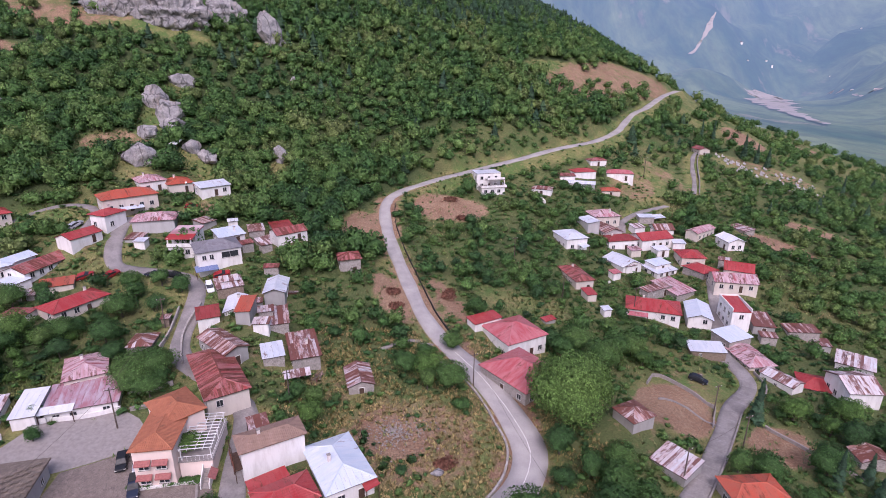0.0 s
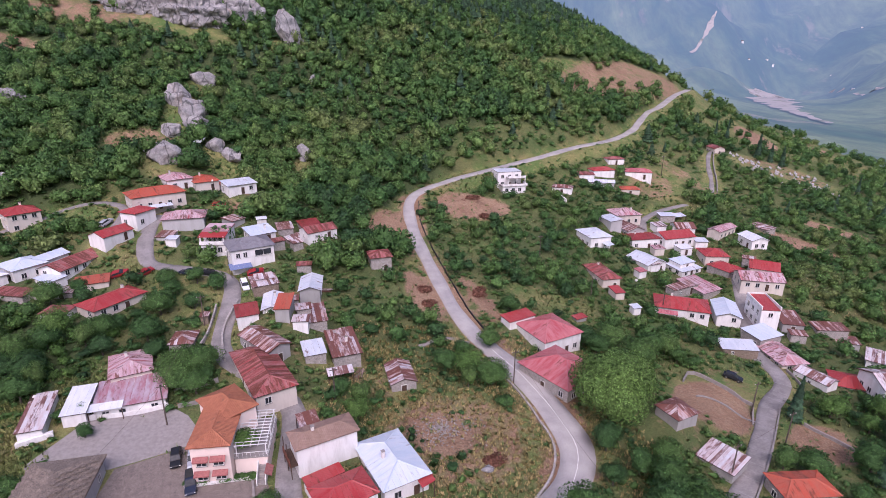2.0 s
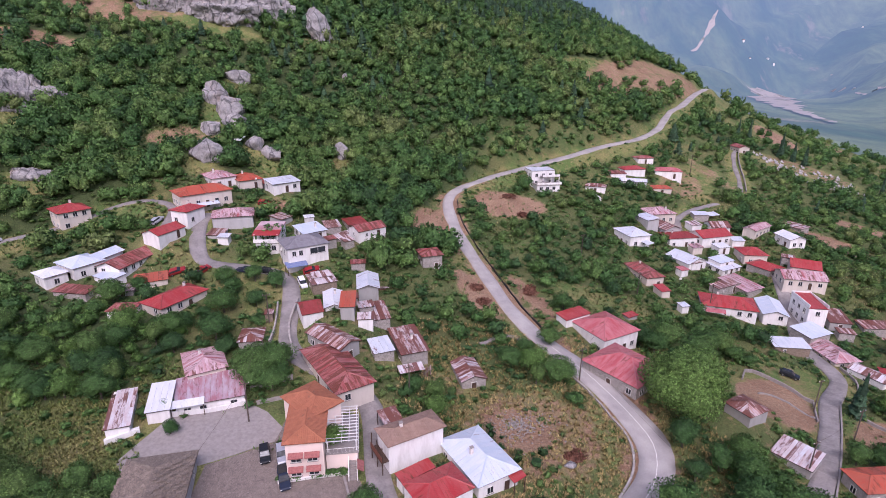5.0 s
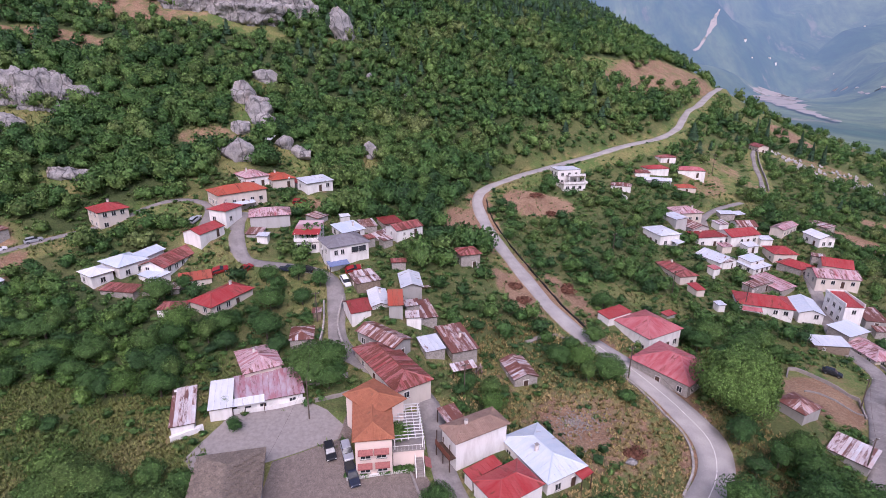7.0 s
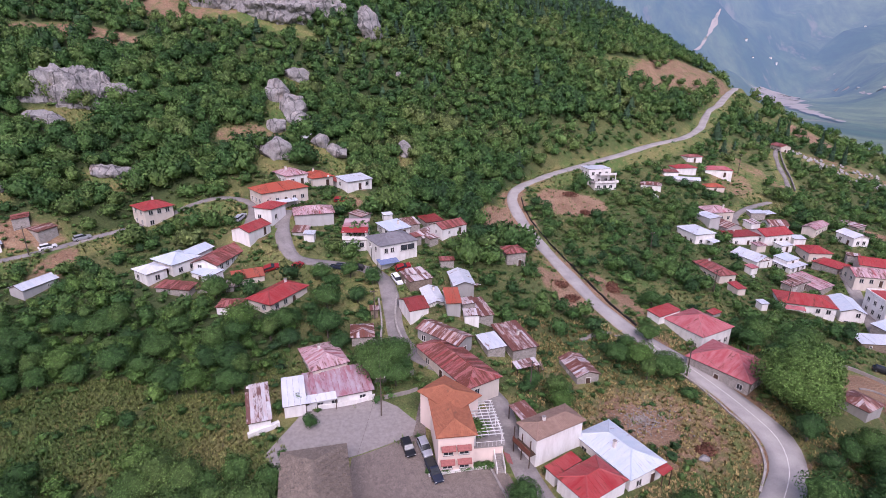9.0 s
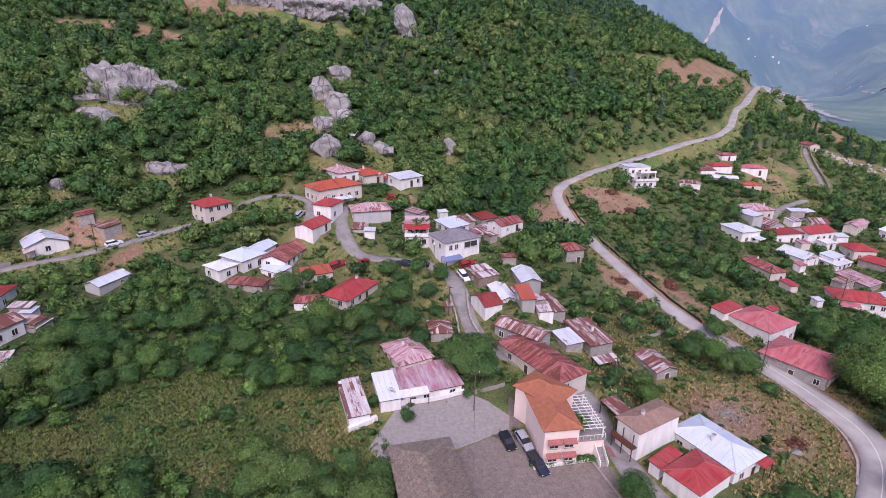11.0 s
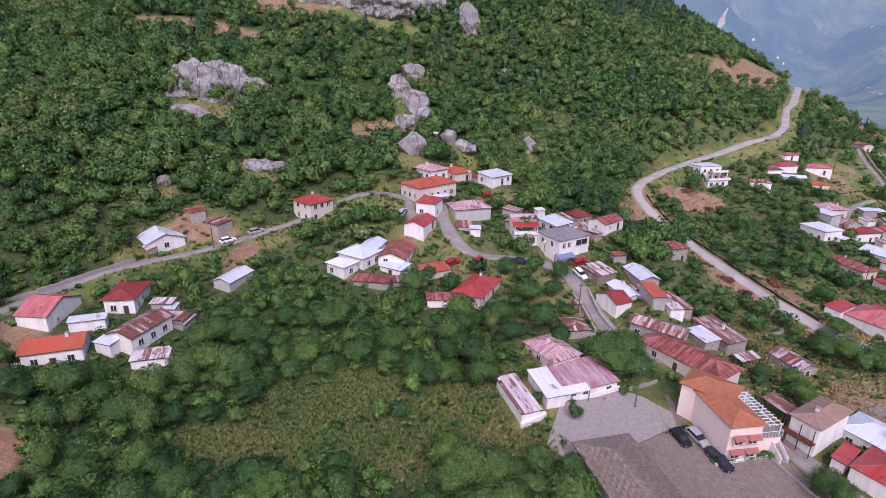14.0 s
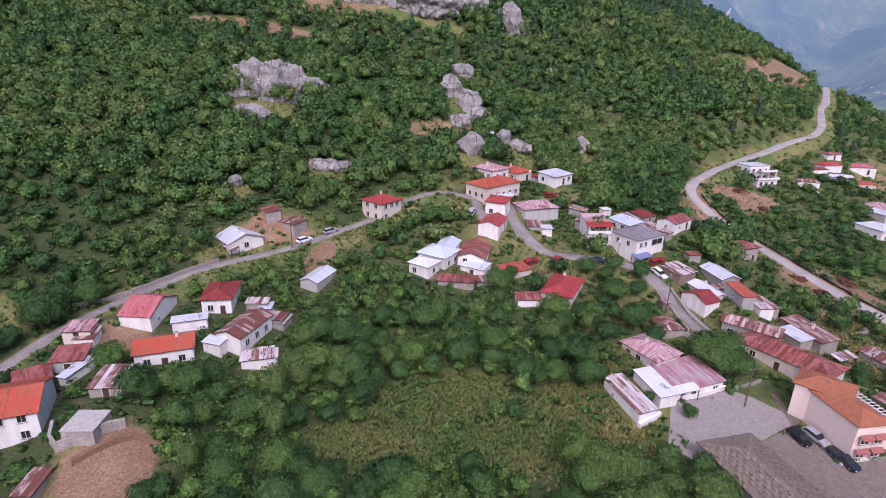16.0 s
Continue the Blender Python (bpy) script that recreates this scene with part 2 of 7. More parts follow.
def foliage(name, *cols, grain=1.5):
    """Leaves: a colour for each plant, patches of lighter growth, clumps in the crown with the shade between them
    painted into the colour, and light through the leaf.
    """
    m, t, b = shader(name, 0.65)
    tint = t.nodes.new("ShaderNodeAttribute")
    tint.attribute_name = "tint"
    geo = t.nodes.new("ShaderNodeNewGeometry")
    leaf = geo.outputs["Random Per Island"]
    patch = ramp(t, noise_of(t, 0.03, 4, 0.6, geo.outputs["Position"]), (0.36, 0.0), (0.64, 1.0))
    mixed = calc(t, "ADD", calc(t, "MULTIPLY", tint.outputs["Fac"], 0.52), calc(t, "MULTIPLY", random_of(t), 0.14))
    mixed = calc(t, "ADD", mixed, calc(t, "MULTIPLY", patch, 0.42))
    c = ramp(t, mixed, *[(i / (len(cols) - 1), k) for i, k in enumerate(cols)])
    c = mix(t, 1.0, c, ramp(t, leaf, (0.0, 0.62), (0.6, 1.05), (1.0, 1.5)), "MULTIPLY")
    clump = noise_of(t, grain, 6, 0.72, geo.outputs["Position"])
    # clump noise darkens the colour where gaps between leaves would lie in shade
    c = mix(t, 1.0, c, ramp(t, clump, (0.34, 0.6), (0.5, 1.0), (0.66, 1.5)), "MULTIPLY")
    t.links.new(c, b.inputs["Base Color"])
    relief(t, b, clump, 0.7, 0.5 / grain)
    thin = node(t, "ShaderNodeBsdfTranslucent", Color=c)
    both = node(t, "ShaderNodeMixShader", Fac=0.25)
    t.links.new(b.outputs[0], both.inputs[1])
    t.links.new(thin.outputs[0], both.inputs[2])
    t.links.new(both.outputs[0], t.nodes["Material Output"].inputs["Surface"])
    return m


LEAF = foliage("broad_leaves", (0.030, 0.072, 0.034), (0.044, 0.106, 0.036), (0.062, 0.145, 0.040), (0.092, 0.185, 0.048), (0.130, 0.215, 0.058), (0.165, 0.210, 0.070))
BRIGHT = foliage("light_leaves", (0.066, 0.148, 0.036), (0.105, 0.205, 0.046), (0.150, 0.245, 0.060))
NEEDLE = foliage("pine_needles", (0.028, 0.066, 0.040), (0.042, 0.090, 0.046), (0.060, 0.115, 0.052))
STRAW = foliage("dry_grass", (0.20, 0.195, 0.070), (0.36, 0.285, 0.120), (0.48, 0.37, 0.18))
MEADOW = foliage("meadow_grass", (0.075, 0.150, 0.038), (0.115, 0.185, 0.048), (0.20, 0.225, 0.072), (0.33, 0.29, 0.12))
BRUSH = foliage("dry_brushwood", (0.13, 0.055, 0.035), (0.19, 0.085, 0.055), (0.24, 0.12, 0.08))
BARK = plain("bark", (0.10, 0.080, 0.062), 0.95, 0, 0.4)
ROCK, t, b = shader("grey_limestone", 0.95)
pos = t.nodes.new("ShaderNodeNewGeometry").outputs["Position"]
tall = node(t, "ShaderNodeMapping", Vector=pos)
tall.inputs["Scale"].default_value = (1, 1, 0.22)
c = mix(t, ramp(t, noise_of(t, 0.25, 8, 0.7, pos), (0.35, 0.0), (0.65, 1.0)), (0.27, 0.26, 0.265), (0.54, 0.51, 0.50))
c = mix(t, ramp(t, noise_of(t, 0.16, 7, 0.7, tall.outputs[0]), (0.56, 0.0), (0.70, 0.65)), c, (0.48, 0.34, 0.26))
c = mix(t, ramp(t, noise_of(t, 0.7, 8, 0.75, tall.outputs[0]), (0.56, 0.0), (0.68, 0.75)), c, (0.13, 0.13, 0.14))
c = mix(t, 0.5, c, ramp(t, noise_of(t, 2.5, 6, 0.7, pos), (0.32, 0.45), (0.6, 1.15)), "MULTIPLY")
warp = node(t, "ShaderNodeTexNoise", Scale=0.5, Detail=5.0)
t.links.new(pos, warp.inputs["Vector"])
bent = node(t, "ShaderNodeMixRGB", Fac=0.06, Color2=warp.outputs["Color"])
slant = node(t, "ShaderNodeMapping", Vector=pos)
slant.inputs["Scale"].default_value = (0.05, 0.05, 0.022)
t.links.new(slant.outputs[0], bent.inputs["Color1"])
crack = node(t, "ShaderNodeTexVoronoi", Scale=4.0, Vector=bent.outputs[0])
crack.feature = "DISTANCE_TO_EDGE"
c = mix(t, ramp(t, crack.outputs["Distance"], (0.0, 0.75), (0.045, 0.0)), c, (0.06, 0.058, 0.06))
t.links.new(c, b.inputs["Base Color"])
relief(t, b, calc(t, "ADD", noise_of(t, 0.8, 9, 0.75, tall.outputs[0]), noise_of(t, 0.5, 9, 0.7, pos)), 1.0, 1.0)

# ---- lie of the land: spot heights on a 65 x 55 m net, smoothed, with a level pad under every building ----
NET = [
    5.0, 3.5, -1.6, -5.0, -4.9, -7.4, -14.6, -24.3, -36.1,
    11.7, 5.7, 1.1, -1.8, -3.3, -9.6, -14.6, -21.3, -32.5,
    35.1, 18.7, 6.0, 8.2, 1.6, -11.7, -14.0, -17.9, -28.0,
    62.5, 50.7, 32.9, 18.1, 3.3, -4.5, -5.5, -10.6, -20.9,
    80.3, 77.9, 67.1, 46.5, 23.7, 12.1, 2.4, -5.1, -14.4,
    98.9, 100.8, 96.9, 83.3, 61.0, 35.5, 13.6, 0.3, -12.0,
    115.3, 119.9, 119.4, 111.0, 93.5, 66.5, 37.2, 12.3, -11.6,
    130.3, 137.2, 138.7, 130.2, 113.1, 90.5, 59.2, 24.5, -12.6,
    149.9, 155.6, 155.9, 143.7, 121.8, 99.1, 68.2, 30.8, -8.9,
    174.2, 174.5, 169.7, 154.5, 130.5, 103.2, 71.1, 35.9, 2.9,
]
NET = np.array(NET).reshape(10, 9)


def weights(u, n):
    u = np.clip(np.asarray(u, float), 0, n - 1.000001)
    i = np.floor(u).astype(int)
    f = u - i
    w = ((1 - f) ** 3 / 6, (3 * f ** 3 - 6 * f ** 2 + 4) / 6, (-3 * f ** 3 + 3 * f ** 2 + 3 * f + 1) / 6, f ** 3 / 6)
    return [(np.clip(i + k - 1, 0, n - 1), w[k]) for k in range(4)]


def hill(x, y):
    """The smooth slope, with no pads or roads."""
    z = 0.0
    for j, wy in weights((np.asarray(y, float) - 10) / 55, 10):
        for i, wx in weights((np.asarray(x, float) + 260) / 65, 9):
            z = z + NET[j, i] * wx * wy
    return z


PLOTS = []


def plot(x, y, yaw, length, width, eave, wall, roof, cover, walls, **more):
    """A building plot: centre, turn, size of the roof, height of the eaves and of the walls under them."""
    PLOTS.append(dict(x=x, y=y, yaw=yaw, length=length, width=width, eave=eave, wall=wall, roof=roof, cover=cover, walls=walls, **more))


plot(16.9, 210.0, 14, 10.0, 7.5, 18.6, 6.0, "flat", "grey", "white", windows=0.9)
plot(67.0, 237.6, 14, 8.0, 5.0, 18.7, 2.5, "hip", "redrust", "white", windows=0.75)
plot(75.1, 229.6, -9, 11.4, 6.5, 14.8, 3.0, "hip", "pinkred", "white", windows=0.9)
plot(58.5, 226.0, 12, 10.0, 6.0, 16.1, 2.8, "hip", "red", "white", windows=0.6)
plot(50.7, 220.4, 1, 6.6, 4.5, 15.3, 2.4, "s1", "redrust", "white", windows=0.75)
plot(55.8, 215.3, -14, 10.7, 4.5, 13.2, 2.8, "g1", "grey", "grey", windows=0.45)
plot(67.4, 215.2, -4, 7.7, 5.5, 10.5, 2.4, "hip", "redorange", "cream", windows=0.75)
plot(38.8, 207.8, -19, 8.0, 5.0, 12.7, 2.6, "hip", "rust", "white", windows=0.9)
plot(59.5, 195.5, -79, 9.0, 10.0, 6.0, 3.7, "hip", "pinkrust", "cream", windows=0.9)
plot(51.3, 184.2, -73, 8.0, 5.0, 6.8, 2.5, "s1", "grey", "grey", windows=0.45)
plot(58.3, 184.2, -74, 9.0, 7.0, 3.6, 2.9, "g1", "rust", "grey", windows=0.45)
plot(42.8, 173.7, -74, 10.0, 8.0, 4.7, 4.1, "hip", "grey", "white", windows=0.9)
plot(60.9, 178.5, 11, 11.0, 6.8, 2.1, 3.7, "hip", "darkred", "white", windows=0.9)
plot(72.3, 179.9, 16, 12.3, 8.0, 2.3, 3.3, "g1", "red", "white", windows=0.75)
plot(79.7, 189.9, 1, 7.1, 7.0, 2.5, 2.5, "g1", "rust", "white", windows=0.6)
plot(91.8, 185.4, 37, 12.0, 4.8, 3.2, 3.3, "g1", "pinkrust", "cream", windows=0.75)
plot(95.6, 172.0, -84, 8.0, 6.0, 4.1, 3.3, "g1", "white", "white", windows=0.9)
plot(110.4, 192.6, -69, 8.2, 5.0, 1.6, 2.0, "s1", "rust", "stone", windows=0.45)
plot(40.5, 153.8, 13, 6.1, 13.0, -1.2, 3.4, "hip", "redrust", "cream", windows=0.9)
plot(57.8, 163.9, 23, 7.8, 10.0, -0.9, 2.9, "g2", "grey", "white", windows=0.6)
plot(69.4, 162.5, 27, 9.0, 7.0, -2.8, 2.0, "s1", "grey", "white", windows=0.6)
plot(81.5, 169.0, -3, 7.9, 8.0, -0.3, 3.7, "hip", "red", "cream", windows=0.75)
plot(81.1, 159.6, -62, 8.1, 7.0, -1.6, 2.9, "hip", "red", "stone", windows=0.45)
plot(90.2, 154.7, -26, 8.1, 8.0, 0.6, 3.3, "g1", "red", "cream", windows=0.75)
plot(86.0, 149.3, -11, 12.1, 8.0, -0.8, 2.9, "g1", "pinkrust", "cream", windows=0.9)
plot(79.1, 133.9, -6, 5.3, 10.0, -2.2, 5.7, "par", "red", "white", windows=0.9)
plot(69.3, 150.8, 28, 8.0, 10.0, -4.4, 2.5, "s1", "pinkrust", "stone", windows=0.45)
plot(57.8, 135.9, -18, 14.0, 9.0, -3.4, 2.9, "hip", "red", "white", windows=0.75)
plot(70.8, 136.6, -17, 6.4, 11.0, -5.4, 4.8, "g2", "blue", "white", windows=0.9)
plot(85.0, 131.2, -12, 5.6, 8.0, -5.5, 2.5, "s1", "rust", "concrete", windows=0.45)
plot(73.6, 123.5, 22, 7.9, 6.0, -5.7, 3.3, "s1", "blue", "stone", windows=0.45)
plot(74.6, 117.3, 7, 6.9, 12.0, -7.7, 2.6, "hip", "pinkrust", "cream", windows=0.9)
plot(64.3, 117.5, -6, 8.7, 5.0, -6.0, 1.8, "s1", "grey", "wood", windows=0.45)
plot(94.7, 129.0, -3, 8.5, 4.5, -6.8, 1.6, "s1", "rust", "stone", windows=0.45)
plot(98.3, 126.8, -13, 6.1, 4.0, -9.6, 2.0, "s1", "rust", "concrete", windows=0.45)
plot(101.0, 116.6, -37, 8.0, 6.5, -9.2, 3.3, "s1", "rustwhite", "white", windows=0.6)
plot(90.1, 102.8, -3, 7.3, 9.0, -6.3, 4.1, "g1", "rustwhite", "white", windows=0.75)
plot(86.1, 107.8, -24, 8.0, 7.0, -9.7, 2.5, "hip", "red", "white", windows=0.75)
plot(76.8, 106.5, 28, 4.7, 8.0, -7.5, 2.5, "g2", "rustwhite", "white", windows=0.9)
plot(35.2, 84.2, 27, 5.6, 5.6, -0.7, 2.1, "hip", "rust", "concrete", windows=0.45)
plot(39.8, 75.2, -51, 6.7, 6.0, -4.0, 2.3, "s1", "rustwhite", "concrete", windows=0.45)
plot(49.2, 68.7, 4, 9.0, 5.4, -3.6, 3.3, "hip", "redorange", "stone", windows=0.45)
plot(78.2, 81.2, -94, 4.5, 6.0, -7.7, 2.5, "g1", "rust", "stone", windows=0.45)
plot(16.7, 112.8, 29, 11.0, 11.0, 0.9, 4.5, "hip", "pinkred", "white", windows=0.9)
plot(10.1, 117.0, 31, 8.0, 4.0, 1.8, 2.9, "s1", "red", "white", wing=True)
plot(16.4, 96.6, -52, 13.2, 11.6, 0.4, 3.3, "hip", "pinkred", "stone", windows=0.45)
plot(130.8, 277.8, 2, 5.8, 9.0, 17.7, 3.3, "g2", "redrust", "cream", windows=0.75)
plot(-24.9, 136.3, 18, 5.9, 6.0, 10.2, 4.1, "hip", "redrust", "stone", windows=0.45)
plot(-91.8, 168.0, 42, 7.9, 9.0, 23.8, 3.3, "hip", "pinkrust", "white", windows=0.75)
plot(-84.0, 170.1, 37, 7.5, 9.0, 22.7, 2.9, "hip", "redorange", "cream", windows=0.6)
plot(-78.2, 173.5, 35, 4.6, 9.0, 20.4, 3.7, "s2", "red", "white", windows=0.6)
plot(-71.5, 166.1, 40, 9.2, 7.0, 22.6, 2.9, "s1", "grey", "white", windows=0.75)
plot(-92.2, 155.4, 41, 14.7, 9.0, 22.0, 4.1, "hip", "redorange", "cream", windows=0.9)
plot(-91.8, 144.2, -20, 6.0, 7.0, 19.6, 4.1, "hip", "red", "white", windows=0.6)
plot(-80.6, 147.3, 17, 11.1, 8.0, 17.4, 3.6, "hip", "pinkrust", "grey", windows=0.45)
plot(-94.1, 134.4, 68, 9.0, 6.0, 16.4, 2.3, "g1", "red", "white", windows=0.75)
plot(-98.8, 126.5, 76, 16.0, 7.0, 11.8, 2.5, "g1", "redrust", "white", windows=0.6)
plot(-108.4, 121.1, -31, 8.0, 7.5, 12.6, 3.4, "hip", "blue", "white", windows=0.75)
plot(-111.8, 115.4, -34, 5.9, 5.2, 12.0, 3.1, "hip", "white", "white", windows=0.6)
plot(-99.6, 117.4, -30, 6.5, 4.6, 10.5, 2.5, "s1", "blue", "white", windows=0.9)
plot(-106.1, 126.7, 73, 7.8, 5.0, 12.4, 4.1, "g1", "blue", "white", windows=0.9)
plot(-90.2, 117.8, 26, 7.3, 5.0, 9.8, 2.0, "s1", "redorange", "cream", windows=0.9)
plot(-80.5, 108.6, 62, 12.0, 7.0, 9.5, 2.6, "hip", "red", "cream", windows=0.75)
plot(-89.1, 103.7, 1, 5.6, 4.5, 9.0, 2.5, "hip", "redrust", "white", windows=0.75)
plot(-104.3, 111.6, -9, 8.6, 4.0, 9.4, 1.6, "s1", "redrust", "stone", windows=0.45)
plot(-96.0, 113.1, 12, 8.4, 3.4, 9.0, 1.6, "s1", "rust", "stone", windows=0.45)
# first opening is the loggia, its shaded recess drawn as a wide dark pane
plot(-57.0, 129.9, 31, 10.7, 9.0, 15.2, 4.4, "hip", "slate", "white", windows=0.0, openings=((0, 2.4, 2.2, 4.0, 1.6), (0, -3.6, 2.3, 1.0, 1.3), (0, -1.9, 2.3, 1.0, 1.3), (-90, 1.6, 2.3, 1.0, 1.3), (-90, -1.8, 2.3, 1.0, 1.3)))
plot(-57.2, 139.1, 37, 6.9, 7.0, 15.6, 2.5, "s1", "blue", "white", windows=0.6)
plot(-53.3, 148.9, 23, 4.6, 6.0, 13.8, 2.5, "s1", "rust", "stone", windows=0.45)
plot(-49.1, 144.5, 53, 8.0, 6.0, 12.0, 2.5, "g1", "rustwhite", "stone", windows=0.45)
plot(-42.2, 142.5, 38, 9.0, 6.0, 15.2, 2.5, "g1", "redrust", "white", windows=0.75)
plot(-47.3, 152.9, 30, 6.1, 6.0, 13.6, 2.5, "s1", "darkred", "stone", windows=0.45)
plot(-67.7, 149.0, 60, 4.8, 5.0, 16.0, 2.0, "s1", "rust", "concrete", windows=0.45)
plot(-82.3, 139.3, 2, 4.5, 5.0, 14.2, 1.6, "s1", "rust", "grey", windows=0.45)
plot(-50.2, 118.4, 28, 6.2, 6.0, 9.7, 2.0, "s1", "rustwhite", "wood", windows=0.45)
plot(-39.4, 119.5, 9, 5.1, 9.0, 8.7, 3.8, "g2", "grey", "concrete", windows=0.45)
plot(-50.3, 106.0, 25, 4.8, 7.0, 8.3, 2.9, "g1", "darkred", "white", windows=0.9)
plot(-46.2, 111.2, 13, 4.2, 9.0, 7.8, 3.3, "g2", "white", "white", windows=0.75)
plot(-41.9, 105.8, 6, 3.4, 7.0, 10.1, 2.5, "s1", "redorange", "concrete", windows=0.45)
plot(-36.0, 107.8, 18, 4.8, 8.0, 6.4, 2.0, "s1", "rust", "stone", windows=0.45)
plot(-28.7, 100.0, 21, 5.9, 10.0, 3.5, 4.1, "s1", "rust", "stone", windows=0.45)
plot(-34.0, 96.6, 22, 4.5, 5.7, 4.3, 2.5, "s1", "grey", "stone", windows=0.45)
plot(-43.6, 96.3, 50, 5.1, 11.0, 6.5, 3.3, "g2", "rust", "concrete", windows=0.45)
plot(-41.4, 87.5, -57, 17.7, 7.5, 5.3, 3.0, "hip", "redrust", "cream", windows=0.6)
plot(-16.3, 93.3, 16, 5.3, 8.0, 0.8, 2.5, "g2", "rust", "stone", windows=0.45)
plot(-43.0, 74.8, -44, 8.2, 6.4, 6.7, 7.1, "hip", "tile", "pink", label="pale pink two-storey house with an orange clay-tile roof", windows=0.0)
plot(-42.7, 69.5, 8, 6.0, 9.8, 6.2, 6.7, "hip", "tile", "pink", wing=True, chimney=False, windows=0.0)
plot(-26.6, 70.4, 30, 10.0, 4.8, 4.6, 5.7, "hip", "brown", "white", windows=0.25)
plot(-15.9, 68.5, 30, 7.7, 11.7, 1.1, 3.3, "hip", "blue", "white", windows=0.75)
plot(-22.1, 61.5, 33, 8.6, 6.3, 1.4, 3.0, "hip", "red", "white", windows=0.6)
plot(-25.6, 64.8, 35, 6.0, 2.3, 1.1, 2.9, "s1", "red", "white", windows=0.9)
plot(-67.0, 89.7, 29, 7.1, 9.0, 4.8, 2.9, "hip", "pinkrust", "cream", windows=0.75)
plot(-63.1, 82.7, 20, 11.5, 8.0, 3.2, 2.9, "s1", "mauve", "white", windows=0.75)
plot(-70.1, 78.9, 17, 4.0, 8.0, 3.8, 2.5, "s1", "white", "white", windows=0.6)
plot(-75.5, 76.2, 20, 4.0, 10.0, 3.2, 2.0, "s1", "rustwhite", "white", windows=0.75)
plot(-60.6, 98.3, 9, 4.9, 6.0, 5.6, 2.5, "hip", "rust", "stone", windows=0.45)
plot(-156.9, 123.0, -48, 8.0, 9.0, 14.8, 2.6, "g1", "grey", "white", windows=0.75)
plot(-145.9, 130.5, -30, 6.1, 5.0, 16.7, 1.6, "s1", "rust", "stone", windows=0.45)
plot(-151.3, 131.3, -55, 5.0, 4.0, 19.4, 1.6, "s1", "redrust", "stone", windows=0.45)
plot(-124.3, 144.3, 50, 8.2, 8.0, 19.1, 5.2, "hip", "red", "cream", windows=0.75)
plot(-152.8, 98.6, 7, 6.1, 9.0, 11.6, 3.4, "hip", "darkred", "white", windows=0.9)
plot(-164.1, 91.8, -4, 6.4, 9.9, 11.4, 3.0, "g1", "pinkred", "white", windows=0.9)
plot(-156.2, 81.0, 19, 9.6, 6.3, 9.5, 3.3, "g1", "redorange", "white", windows=0.75)
plot(-144.5, 87.2, -18, 5.5, 10.0, 10.1, 3.3, "g2", "rust", "white", windows=0.75)
plot(-135.6, 110.6, -20, 4.8, 8.5, 10.2, 2.2, "g2", "grey", "grey", windows=0.45)
plot(-169.2, 64.0, 111, 9.5, 6.8, 10.1, 4.9, "g2", "redorange", "white", windows=0.9)
plot(-169.9, 77.0, 14, 5.3, 5.0, 9.5, 2.5, "s1", "redrust", "grey", windows=0.45)
plot(-170.2, 82.3, 8, 3.6, 4.0, 10.4, 2.5, "s1", "rust", "white", windows=0.9)
plot(-167.3, 74.0, -17, 2.0, 6.0, 8.7, 2.5, "s1", "grey", "white", windows=0.9)
plot(-172.6, 71.4, 36, 5.3, 5.0, 8.8, 2.5, "s1", "redrust", "white", windows=0.75)
plot(-159.2, 70.3, 4, 5.5, 6.0, 9.5, 2.0, "s1", "rustwhite", "stone", windows=0.45)
plot(-157.7, 60.4, 1, 4.8, 5.0, 9.1, 1.6, "flat", "concrete", "stone", windows=0.45)
plot(-160.6, 52.7, 1, 2.7, 4.6, 5.3, 2.0, "s1", "rust", "concrete", windows=0.45)
plot(-143.2, 96.2, 2, 2.8, 3.0, 9.4, 2.0, "s1", "grey", "white", windows=0.6)
plot(-139.3, 93.1, -12, 2.9, 4.0, 8.1, 1.6, "s1", "rust", "stone", windows=0.45)
plot(-140.2, 82.7, 14, 4.3, 4.0, 6.5, 1.6, "s1", "rustwhite", "concrete", windows=0.45)


PADS = []
for p in PLOTS:
    base = p["eave"] - p["wall"] + (0.5 if not 2.2 < p["wall"] < 4.5 else 1.0)
    PADS.append((p["x"], p["y"], base))
    front = p["y"] - max(p["length"], p["width"]) / 2 - 1.5
    if p["wall"] < 4.5 and min((q["x"] - p["x"]) ** 2 + (q["y"] - front) ** 2 for q in PLOTS if q is not p) > 150:
        PADS.append((p["x"], front, base - 0.3))
PADS = np.array(PADS)
PADS[:, 2] -= hill(PADS[:, 0], PADS[:, 1])


def pull(d2):
    """How far one pad's level carries over to ground at that squared distance."""
    return 0.55 * np.exp(-d2 / 420.0) + 0.45 * np.exp(-d2 / 60.0)


LEVEL = np.linalg.solve(pull((PADS[:, None, 0] - PADS[None, :, 0]) ** 2 + (PADS[:, None, 1] - PADS[None, :, 1]) ** 2) + 0.1 * np.eye(len(PADS)), PADS[:, 2])


def padded(x, y):
    x, y = np.asarray(x, float), np.asarray(y, float)
    z = hill(x, y)
    for (px, py, _), c in zip(PADS, LEVEL):
        z = z + c * pull((x - px) ** 2 + (y - py) ** 2)
    return z


# ---- roads: centre lines, widths ----
ROADS = []


def road(width, *points):
    ROADS.append(np.array([(*p, width)[:3] for p in points], float))


